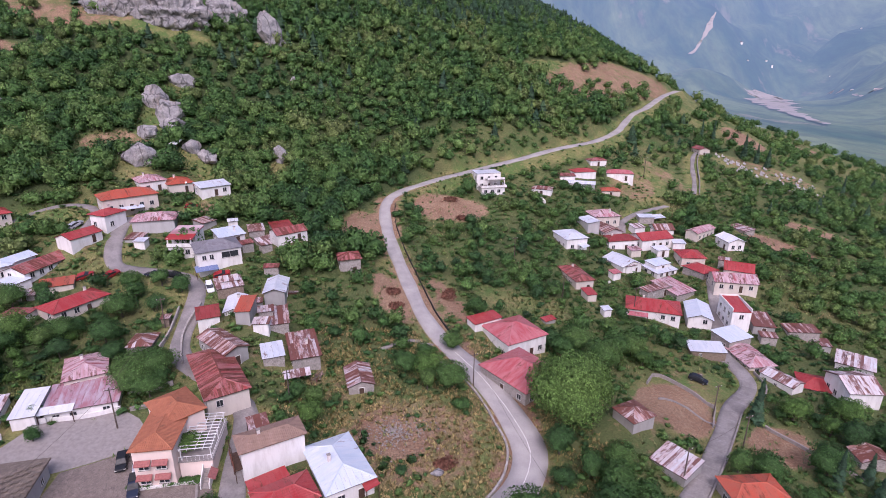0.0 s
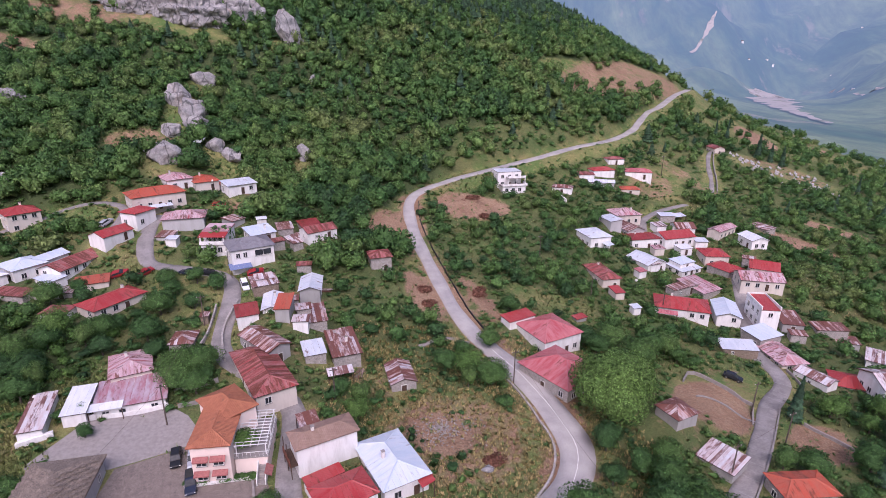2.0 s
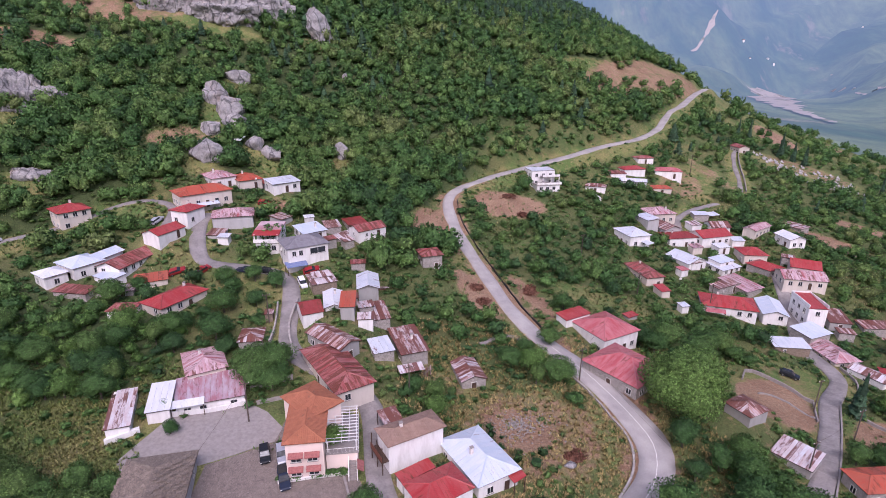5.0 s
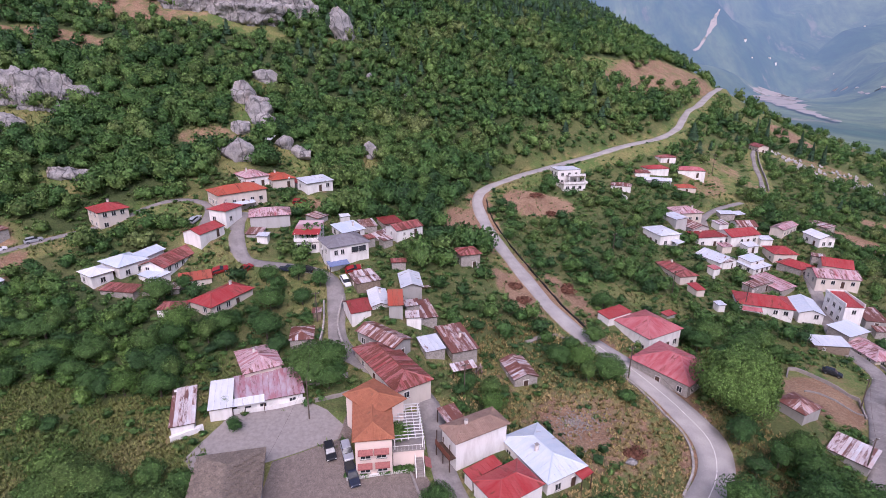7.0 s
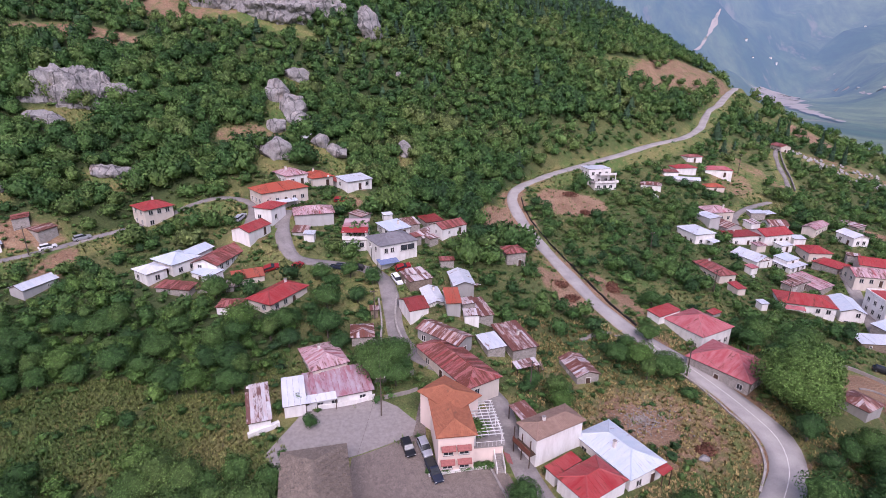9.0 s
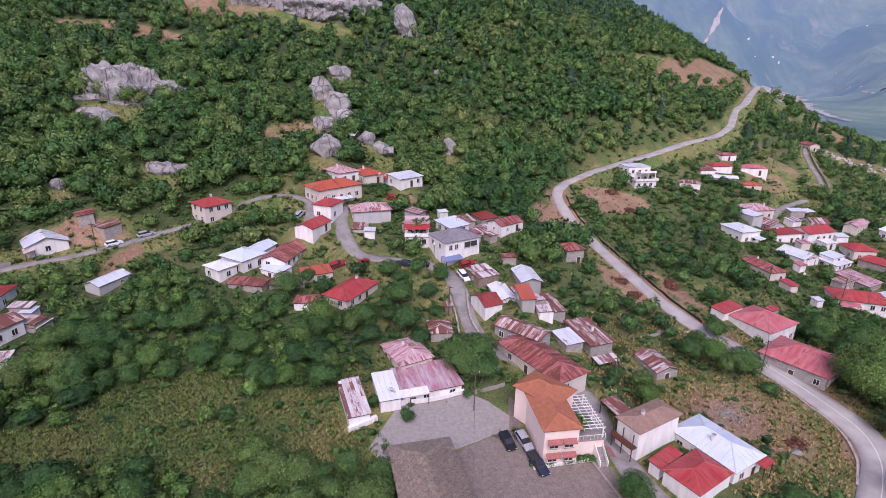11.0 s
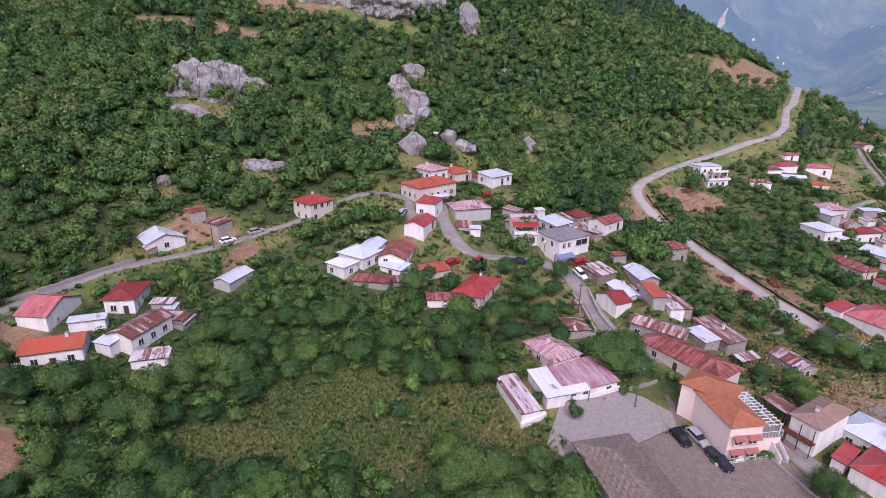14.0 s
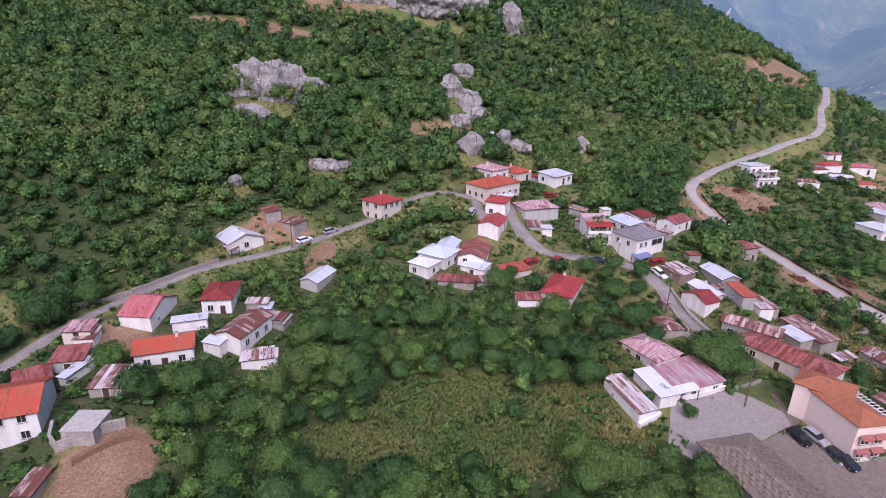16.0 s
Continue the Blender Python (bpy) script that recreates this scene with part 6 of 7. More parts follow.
low_wall("concrete edge of the lane bend", [(72.5, 110), (72.2, 104.5), (70.2, 101.0)], 0.3, 0.6, CONCRETE)
low_wall("dark stone wall along the outer side of the road", [(2.0, 112.2), (-1.9, 122), (-6.3, 136.8), (-11.6, 155), (-15.4, 171), (-16.2, 181.5)], 0.2, 0.5, IRON, "road_wall")
low_wall("pale retaining wall below the road bend", [(-1.0, 102.0), (3.9, 97.0), (7.4, 90.2), (9.8, 83.2), (11.4, 77), (9.8, 70.5), (5.6, 64.5)], 0.4, 0.35, STONE, "road_wall")
low_wall("stone wall above the street", [(-50.2, 92.2), (-52.6, 97.5), (-54.1, 103), (-54.4, 112.2)], 0.4, 1.0, STONE)
low_wall("stone wall along the street garden", [(-56.6, 96.6), (-57.0, 102.4), (-58.4, 110)], 0.35, 0.9, STONE)
low_wall("stone terrace wall in the garden below the street", [(-58.5, 96.5), (-52.8, 92.0)], 0.35, 0.9, STONE)
low_wall("grey garden wall in the orchard", [(-56.8, 84.5), (-49.4, 86.6)], 0.3, 0.8, CONCRETE)
low_wall("grey garden wall in the orchard", [(-54.5, 80.8), (-48.6, 82.8)], 0.3, 0.7, CONCRETE)
low_wall("pale path edge across the grassy slope", [(-13, 104.5), (-7, 108.5), (-2, 107)], 1.2, 0.25, CONCRETE)
low_wall("grey wall along the upper lane", [(-158.5, 113.2), (-165.2, 104.8), (-170.5, 98.2)], 0.4, 1.1, CONCRETE)
low_wall("grey wall along the upper lane", [(-178.8, 92.0), (-174.2, 95.6), (-170.5, 98.2)], 0.4, 0.9, CONCRETE)
low_wall("broken grey wall of the roofless yard", [(-153.2, 61.8), (-160.5, 57.6), (-163.2, 61.5)], 0.45, 1.4, STONE)
low_wall("earth bank at the foot of the garden", [(-146.5, 59.5), (-151.5, 60.4), (-157.5, 55.8)], 0.8, 0.7, plain("brown_earth", (0.20, 0.12, 0.075), 1.0))
low_wall("pale wall of the chapel path", [(109.4, 227), (115.2, 241), (120.4, 256), (126.2, 269.6), (132.8, 280)], 0.35, 1.0, CONCRETE)
low_wall("white retaining wall beside the new house", [(34.5, 205.5), (38.5, 198.5)], 0.5, 1.2, WALL["white"])


# white line along the middle of the road round the bend
w_, line_, z_ = LINES[0]
on = (line_[:, 1] > 52) & (line_[:, 1] < 106)
v_, f_ = strip(line_[on], z_[on], 0.14, 0.175, 2)
tagged(new("road_marking", quick_mesh("road_marking", v_, f_, plain("worn_road_paint", (0.62, 0.60, 0.57), 0.8, 0, 0.3, 1.5))), "worn white centre line on the road bend", "road marking", kind="structure")
# joints between the concrete slabs of the lane
w_, line_, z_ = LINES[3]
step_ = np.gradient(line_, axis=0)
for i in range(4, 38, 2):
    a_ = math.degrees(math.atan2(step_[i, 1], step_[i, 0]))
    child("joint", box_data("joint", -0.03, 0.03, -w_[i] / 2 + 0.1, w_[i] / 2 - 0.1, 0, 0.012, WALL["concrete"]), PAVED[3], pose(line_[i, 0], line_[i, 1], z_[i] + 0.095, 0, -math.degrees(math.atan2(z_[i + 1] - z_[i - 1], 4.0)), a_))


# ---- poles and wires ----
def pole(x, y, tall=7.5, label="weathered timber power pole with a cross arm"):
    top = thing("power_pole", label, "power pole", pose(x, y, height(x, y), 0, 0, 20), "power poles")
    bm = bmesh.new()
    bmesh.ops.create_cone(bm, cap_ends=True, segments=8, radius1=0.14, radius2=0.09, depth=tall + 0.6)
    bmesh.ops.translate(bm, verts=bm.verts, vec=(0, 0, tall / 2 - 0.3))
    me = bpy.data.meshes.new("post")
    bm.to_mesh(me)
    bm.free()
    me.materials.append(POLE)
    child("post", me, top)
    arm = block("cross_arm", -0.8, 0.8, -0.06, 0.06, tall - 0.5, tall - 0.38, POLE, top, 0.01)
    for k in (-0.7, 0, 0.7):
        block("insulator", k - 0.05, k + 0.05, -0.05, 0.05, tall - 0.38, tall - 0.22, FRAME, arm, 0.01)
    return (x, y, height(x, y) + tall - 0.2)


def wire(a, c, sag=0.9):
    cu = bpy.data.curves.new("power_line", "CURVE")
    cu.dimensions, cu.bevel_depth = "3D", 0.018
    s = cu.splines.new("POLY")
    s.points.add(12)
    for k in range(13):
        f = k / 12
        s.points[k].co = (a[0] + (c[0] - a[0]) * f, a[1] + (c[1] - a[1]) * f, a[2] + (c[2] - a[2]) * f - sag * 4 * f * (1 - f), 1)
    cu.materials.append(POLE)
    tagged(new("power_line", cu), "thin dark sagging power line between poles", "cable", "power lines")


p1, p2, p3, p4 = pole(6.4, 94.0), pole(39.6, 71.6), pole(54.6, 92.4), pole(54.8, 81.6)
p5, p6, p7 = pole(-144, 121.8), pole(33.6, 139), pole(-58.6, 103.6, 7.0)
p8, p9, p10 = pole(52, 134, 8), pole(88, 236, 9), pole(-54.6, 76.8, 8)
p11, p12 = pole(22.5, 160, 7.5), pole(-27.6, 84.5, 7)
wire(p10, (-57.5, 40, 9), 1.2)
wire(p10, p7)
wire(p2, p3)
wire(p3, p8)
wire(p2, p4)
wire(p1, p6, 1.5)
wire(p1, (15.5, 60, 4))
wire(p6, p11)
wire(p9, (45, 262, 31), 2)
wire(p5, (-166, 96, 16), 1.2)


# ---- cars ----
TYRE = plain("tyre_rubber", (0.03, 0.03, 0.03), 0.9)
RIM = plain("wheel_rim", (0.35, 0.35, 0.36), 0.4, 0.8)
LAMP = plain("lamp_glass", (0.75, 0.75, 0.72), 0.2)
TAIL = plain("tail_lamp", (0.35, 0.02, 0.02), 0.3)
PAINT = {
    "black": plain("black_car_paint", (0.018, 0.019, 0.022), 0.2, 0, 0.1),
    "dark": plain("dark_blue_car_paint", (0.025, 0.032, 0.055), 0.22, 0, 0.1),
    "red": plain("red_car_paint", (0.26, 0.02, 0.022), 0.3, 0, 0.1),
    "silver": plain("silver_car_paint", (0.42, 0.43, 0.47), 0.3, 0.3, 0.1),
    "white": plain("white_car_paint", (0.72, 0.73, 0.75), 0.3, 0, 0.1),
}


def wheel_data():
    bm = bmesh.new()
    bmesh.ops.create_cone(bm, cap_ends=True, segments=14, radius1=0.32, radius2=0.32, depth=0.2)
    bmesh.ops.bevel(bm, geom=[e for e in bm.edges if len(e.link_faces) == 2 and abs(e.calc_face_angle(0)) > 1], offset=0.04, segments=1, affect="EDGES")
    bmesh.ops.rotate(bm, verts=bm.verts, matrix=Matrix.Rotation(radians(90), 3, "X"))
    tyre = bpy.data.meshes.new("tyre")
    bm.to_mesh(tyre)
    bm.free()
    tyre.materials.append(TYRE)
    bm = bmesh.new()
    bmesh.ops.create_cone(bm, cap_ends=True, segments=10, radius1=0.19, radius2=0.17, depth=0.23)
    bmesh.ops.rotate(bm, verts=bm.verts, matrix=Matrix.Rotation(radians(90), 3, "X"))
    rim = bpy.data.meshes.new("rim")
    bm.to_mesh(rim)
    bm.free()
    rim.materials.append(RIM)
    return tyre, rim


TYRES, RIMS = wheel_data()


def loft(name, rings, mat, smooth_shade=True):
    """A closed skin through rings of equal count."""
    n = len(rings[0])
    verts = [p for r in rings for p in r]
    faces = [(i * n + k, i * n + (k + 1) % n, (i + 1) * n + (k + 1) % n, (i + 1) * n + k) for i in range(len(rings) - 1) for k in range(n)]
    faces += [tuple(range(n - 1, -1, -1)), tuple(range((len(rings) - 1) * n, len(rings) * n))]
    return mesh_of(name, verts, faces, mat)


def car(x, y, yaw, paint, label, length=4.1, pickup=False):
    """A parked car that points along its local x: body, glass cabin, roof, wheels, lamps."""
    nx_, ny_ = math.cos(radians(yaw)), math.sin(radians(yaw))
    zf, zr = height(x + nx_ * 1.5, y + ny_ * 1.5), height(x - nx_ * 1.5, y - ny_ * 1.5)
    zl, zs = height(x - ny_ * 0.8, y + nx_ * 0.8), height(x + ny_ * 0.8, y - nx_ * 0.8)
    d, near, _ = to_road(np.array([x]), np.array([y]))
    lift = 0.14 if d[0] < 3 else 0.10
    top = thing("car", label, "car", pose(x, y, (zf + zr) / 2 + lift, math.degrees(math.atan2(zl - zs, 1.6)), -math.degrees(math.atan2(zf - zr, 3.0)), yaw), "parked cars")
    a = length / 2
    prof = [(-a, 0.45, 0.80), (-a + 0.08, 0.30, 0.95), (-a * 0.55, 0.26, 0.98), (a * 0.45, 0.26, 0.92), (a - 0.15, 0.28, 0.78), (a, 0.40, 0.62)]
    rings = []
    for px, lo, hi in prof:
        w = 0.84 - 0.10 * (abs(px) / a) ** 4
        rings.append([(px, -w * 0.94, lo), (px, -w, (lo + hi) / 2), (px, -w * 0.93, hi), (px, w * 0.93, hi), (px, w, (lo + hi) / 2), (px, w * 0.94, lo)])
    child("body", loft("body", rings, PAINT[paint]), top)
    back = -a * 0.15 if pickup else -a * 0.86
    cab = []
    for px, w, z in ((back, 0.76, 0.93), (back + 0.28, 0.64, 1.42), (a * 0.12, 0.64, 1.43), (a * 0.46, 0.76, 0.92)):
        cab.append([(px, -w, z), (px, w, z), (px, w * 0.98, z - 0.06 if z > 1 else z - 0.05), (px, -w * 0.98, z - 0.06 if z > 1 else z - 0.05)])
    lo = [(back, -0.76, 0.9), (a * 0.46, -0.76, 0.88), (a * 0.46, 0.76, 0.88), (back, 0.76, 0.9)]
    hi = [(back + 0.28, -0.63, 1.40), (a * 0.12, -0.63, 1.41), (a * 0.12, 0.63, 1.41), (back + 0.28, 0.63, 1.40)]
    child("window_glass", loft("window_glass", [lo, hi], GLASS), top)
    child("roof", loft("roof", [[(back + 0.2, -0.65, 1.395), (a * 0.15, -0.65, 1.405), (a * 0.15, 0.65, 1.405), (back + 0.2, 0.65, 1.395)], [(back + 0.3, -0.58, 1.46), (a * 0.06, -0.58, 1.47), (a * 0.06, 0.58, 1.47), (back + 0.3, 0.58, 1.46)]], PAINT[paint]), top)
    for s in (-1, 1):
        for px in (-a * 0.62, a * 0.62):
            wh = child("wheel", TYRES, top, pose(px, s * 0.76, 0.32))
            child("rim", RIMS, wh)
        block("headlight", a - 0.12, a - 0.02, s * 0.62 - 0.14, s * 0.62 + 0.14, 0.56, 0.68, LAMP, top, 0.02)
        block("tail_light", -a - 0.01, -a + 0.06, s * 0.62 - 0.12, s * 0.62 + 0.12, 0.62, 0.78, TAIL, top, 0.02)
    block("windscreen_trim", a * 0.40, a * 0.48, -0.74, 0.74, 0.89, 0.93, TYRE, top, 0.01)
    if pickup:
        block("load_bed", -a + 0.12, back - 0.05, -0.68, 0.68, 0.94, 0.99, TYRE, top, 0.01)
    return top


car(-49.6, 69.2, -70, "black", "small black hatchback parked on the cobbles", 3.9)
car(-46.9, 69.2, -70, "silver", "silver estate car parked beside the pink house", 4.2)
car(-45.4, 64.6, -68, "dark", "dark blue pickup parked on the cobbles", 4.8, True)
car(57.0, 104.8, -35, "black", "dark car parked on the grass by the plot", 4.1)
car(-136.2, 130.6, 42, "silver", "silver car parked on the upper lane", 4.2)
car(-141.8, 125.6, 42, "white", "white car half hidden by trees on the lane", 4.0)
car(-85.6, 121.6, 15, "red", "red car parked beside the orange-roofed shed", 4.0)
car(-79.4, 121.8, 60, "red", "small red car parked at the street corner", 3.7)
car(-69.6, 122.0, 170, "dark", "dark blue car parked on the village street", 4.2)
car(-65.2, 122.6, 170, "black", "black car parked on the village street", 4.0)
car(-53.6, 123.6, 15, "red", "bright red car parked in a yard", 4.0)
car(-54.9, 118.6, -60, "white", "white and dark off-road car by the street", 4.2)
car(-99.2, 141.5, 70, "silver", "pale car parked in the narrow lane", 4.0)
car(-62.0, 81.6, 18, "white", "pale car under the long house porch", 4.0)
car(-74.5, 157, 5, "red", "red car parked on the upper yard", 3.9)


# ---- the great tree by the road ----
GREAT = tree_kind("tree", "great round walnut tree beside the road", 15000, 0.2, 7.4, 12.4, 0.0, 3, foliage("walnut_leaves", (0.12, 0.23, 0.055), (0.17, 0.28, 0.07), (0.24, 0.34, 0.10), grain=1.1), 40)
plant(GREAT, 23.6, 85.2, 1.0, 1.0)
for x_, y_, s_ in ((27.5, 67, 1.3), (25, 62, 1.4), (31, 61, 1.3), (29, 56, 1.4), (23, 57, 1.3), (2.6, 106.5, 0.75), (-3.6, 102.6, 0.7), (8.8, 121.5, 1.0), (27, 108, 1.3), (31, 112, 1.2), (36, 106, 1.25), (30.5, 103, 1.1), (40, 111, 1.2), (44.5, 113, 1.0), (25, 113, 1.0), (46, 109, 0.9), (-60.5, 116.5, 1.0), (-66, 118.5, 0.95), (-57.2, 88.0, 1.15), (-53.5, 88.8, 1.1), (-55.5, 85.5, 1.1), (-51.8, 86.2, 1.0), (-52.6, 84.2, 0.9), (-66.2, 73.2, 0.6), (-72, 76.2, 0.5), (-68.8, 77.6, 0.45), (-91.6, 114.7, 0.8), (-69.5, 113.6, 1.0), (-69.4, 107.1, 1.0), (-72.4, 104.0, 0.75), (-75.3, 101.0, 0.8), (-63.1, 109.6, 0.8), (-79.0, 98.0, 0.85), (-94.7, 109.3, 1.0), (-72.7, 117.6, 0.75), (-64.6, 94.0, 0.8), (-69.5, 60.5, 1.0), (-70.5, 55.5, 1.15), (-69.5, 50.0, 1.1), (-74.5, 62.0, 1.0), (-76.0, 57.0, 1.1), (-81.5, 59.5, 1.0), (-87.0, 60.5, 0.95), (-80.0, 54.0, 1.15)):
    plant(KINDS[int(leafy.integers(3))], x_, y_, s_)
CY = []
for k in range(2):
    me = leafy_mesh("crown", *conifer(leafy, 1.3, 8.0, 14, 700, 0.16), 0.3, NEEDLE)
    CY.append(("cypress", "tall dark slender cypress", me, trunk_mesh(0.16, 3.0, random.Random(5))))
for x_, y_, s_, t_ in ((62.4, 91.0, 1.35, 0.95), (63.6, 93.4, 0.9, 0.9), (139.5, 298, 1.2, 1.3), (147, 300, 1.3, 1.25), (160, 290, 1.9, 0.9), (166, 288, 1.6, 0.8), (170, 284, 1.7, 0.8), (192, 256, 1.1, 1.2), (67, 74, 1.1, 0.9), (71.5, 70, 1.3, 0.8), (74, 76, 1.0, 0.8), (69, 64, 1.2, 0.9)):
    plant(CY[int(leafy.integers(2))], x_, y_, s_, t_)


# ---- the graveyard ----
MARBLE = plain("white_marble", (0.44, 0.42, 0.42), 0.5, 0, 0.2)
graves = random.Random(21)
HEAD = mesh_of("headstone", [(-0.35, -0.09, 0), (0.35, -0.09, 0), (0.35, -0.09, 0.8), (0.18, -0.09, 1.05), (-0.18, -0.09, 1.05), (-0.35, -0.09, 0.8), (-0.35, 0.09, 0), (0.35, 0.09, 0), (0.35, 0.09, 0.8), (0.18, 0.09, 1.05), (-0.18, 0.09, 1.05), (-0.35, 0.09, 0.8)], [(0, 1, 2, 3, 4, 5), (11, 10, 9, 8, 7, 6), (0, 6, 7, 1), (1, 7, 8, 2), (2, 8, 9, 3), (3, 9, 10, 4), (4, 10, 11, 5), (5, 11, 6, 0)], MARBLE)
LEDGER = box_data("ledger", -0.55, 0.55, -2.0, -0.1, -0.3, 0.42, MARBLE, 0.04)
for r in range(7):
    for k in range(16):
        if graves.random() < 0.42:
            continue
        gx_, gy_ = 140 + k * 2.9 + graves.uniform(-0.7, 0.7), 287 - k * 0.75 - r * 4.6 + graves.uniform(-0.4, 0.4)
        tomb = thing("grave", "white marble grave with a headstone", "grave", pose(gx_, gy_, height(gx_, gy_), 0, 0, graves.uniform(-25, 10)), "graves")
        child("headstone", HEAD, tomb)
        child("ledger", LEDGER, tomb)


# ---- far valley: river bed, road, scattered houses ----
GRAVEL, t, b = shader("pale_river_gravel", 1.0)
pos = t.nodes.new("ShaderNodeNewGeometry").outputs["Position"]
t.links.new(mix(t, ramp(t, noise_of(t, 0.02, 6, 0.7, pos), (0.36, 0.0), (0.48, 1.0)), (0.18, 0.20, 0.19), (0.35, 0.33, 0.335)), b.inputs["Base Color"])


def far_strip(name, label, points, widths, lift, mat, category):
    line = smooth(np.array(points, float), 18.0)
    k = np.arange(len(line))
    w = np.interp(np.linspace(0, 1, len(line)), np.linspace(0, 1, len(widths)), widths) * (0.8 + 0.22 * np.sin(k * 1.7) + 0.16 * np.sin(k * 0.61 + 1))
    line = line + np.column_stack([0.12 * w * np.sin(k * 1.13), 0 * w])
    v, f = strip(line, np.zeros(len(line)), w, 0, 7)
    v[:, 2] = land(v[:, 0], v[:, 1]) + lift
    tagged(new(name, quick_mesh(name, v, f, mat)), label, category, kind="structure")


far_strip("river_bed", "broad pale gravel bed of the river", [(766, 1109), (804, 1228), (877, 1431), (1003, 1718), (1089, 1901), (1230, 2150), (1401, 2421)], [14, 40, 95, 150, 150, 60, 40], 4, GRAVEL, "river")
far_strip("river_bed", "pale gravel bed of a side stream", [(1064, 2505), (1125, 2567), (1184, 2645), (1279, 2789)], [16, 14, 24, 12], 9, GRAVEL, "river")
far_strip("far_road", "pale road along the valley floor", [(1533, 2311), (1440, 2040), (1341, 1861), (1193, 1592), (1122, 1452)], [14, 13, 12], 3, GRAVEL, "road")
for k, (x_, y_) in enumerate([(1357, 2654), (1342, 2542), (1462, 2558), (1446, 2585), (1570, 2416), (1593, 2440), (1583, 2339), (1366, 1896), (1163, 1525), (1397, 2929), (1341, 2406), (1821, 2561)]):
    far_house = thing("farmhouse", "tiny white farmhouse far across the valley", "house", pose(x_, y_, height(x_, y_), 0, 0, k * 37), "far farmhouses")
    block("wall", -4.5, 4.5, -3, 3, -8, 3.2, WALL["white"], far_house)
    piece("roof", [(-5, -3.5, 3.2), (5, -3.5, 3.2), (5, 3.5, 3.2), (-5, 3.5, 3.2), (-5, 0, 4.8), (5, 0, 4.8)], [(0, 1, 5, 4), (2, 3, 4, 5), (0, 4, 3), (1, 2, 5), (3, 2, 1, 0)], COVER["rustwhite"], far_house, None, "", [(0, 0)] * 18)


# ---- details of the larger houses ----
AWNING = plain("faded_red_awning", (0.32, 0.12, 0.11), 0.9, 0, 0.2)
BLUE_AWNING = plain("faded_blue_awning", (0.16, 0.20, 0.34), 0.9, 0, 0.2)
WHITE = WALL["white"]


def railing(name, parent, a, c, z, tall=0.95, mat=None, gap=0.35):
    """A rail on posts from a to c, at height z."""
    a, c = Vector((*a, z)), Vector((*c, z))
    d = c - a
    m = Matrix.Translation(a) @ Matrix.Rotation(math.atan2(d.y, d.x), 4, "Z")
    rail = child(name, box_data(name, 0, d.length, -0.03, 0.03, tall - 0.05, tall, mat or IRON), parent, m)
    bar = box_data("baluster", -0.015, 0.015, -0.015, 0.015, 0, tall - 0.05, mat or IRON)
    for k in range(int(d.length / gap) + 1):
        child("baluster", bar, rail, Matrix.Translation((min(k * gap + 0.02, d.length - 0.02), 0, 0)))
    return rail


# the white block with red roofs behind the gardens
z0 = height(-66.8, 131.5)
villa = thing("house", "white modern house with red roofs and a roofed balcony", "house", pose(-66.6, 133.2, z0, 0, 0, 2), "village houses")
block("wall", -3.1, 3.1, 0.0, 5.5, -2, 5.6, WHITE, villa)
block("front_room", -3.0, 3.0, -2.6, 0.0, -2, 2.6, WHITE, villa)
block("balcony_floor", -3.2, 3.2, -2.9, 0.0, 2.6, 2.8, CONCRETE, villa, 0.02)
block("parapet", -3.2, 3.2, -2.9, -2.75, 2.8, 3.7, WHITE, villa, 0.02)
for s in (-2.9, 2.9):
    block("column", s - 0.14, s + 0.14, -2.75, -2.47, 3.7, 5.0, WHITE, villa, 0.02)
top_roof = piece("roof", [(-3.3, -0.2, 5.6), (3.3, -0.2, 5.6), (3.3, 5.7, 6.0), (-3.3, 5.7, 6.0), (-3.3, -0.2, 5.45), (3.3, -0.2, 5.45), (3.3, 5.7, 5.6), (-3.3, 5.7, 5.6)], [(0, 1, 2, 3), (7, 6, 5, 4), (0, 4, 5, 1), (1, 5, 6, 2), (2, 6, 7, 3), (3, 7, 4, 0)], COVER["pinkrust"], villa, None, "", [(k * 0.3, k * 0.2) for k in range(24)])
piece("balcony_roof", [(-3.4, -3.0, 4.9), (3.4, -3.0, 4.9), (3.4, 0, 5.4), (-3.4, 0, 5.4), (-3.4, -3.0, 4.8), (3.4, -3.0, 4.8), (3.4, 0, 5.3), (-3.4, 0, 5.3)], [(0, 1, 2, 3), (7, 6, 5, 4), (0, 4, 5, 1), (1, 5, 6, 2), (2, 6, 7, 3), (3, 7, 4, 0)], COVER["red"], villa, None, "", [(k * 0.3, k * 0.2) for k in range(24)])
for k in (-1.8, 0, 1.8):
    window_on(villa, pose(k, -2.6, 0.7), 1.2, 1.4)
    window_on(villa, pose(k, 0.0, 3.4), 1.1, 1.5)

# porch, pergola, stairs and hedge of the pink house
pergola = thing("pergola", "white slatted pergola over the terrace, half grown with vine", "pergola", pose(-37.4, 71.6, height(-37.4, 71.6), 0, 0, 8))
block("terrace", -2.6, 2.2, -4.6, 4.4, -2.0, 2.55, WALL["pink"], pergola)
block("coping", -2.7, 2.4, -4.8, 4.5, 2.55, 2.7, CONCRETE, pergola, 0.02)
for s in (-2.3, 2.0):
    for k in (-4.3, 0, 4.1):
        block("post", s - 0.07, s + 0.07, k - 0.07, k + 0.07, 2.7, 4.6, WHITE, pergola)
for k in range(12):
    block("slat", -2.6, 2.3, -4.4 + k * 0.78, -4.32 + k * 0.78, 4.6, 4.72, WHITE, pergola)
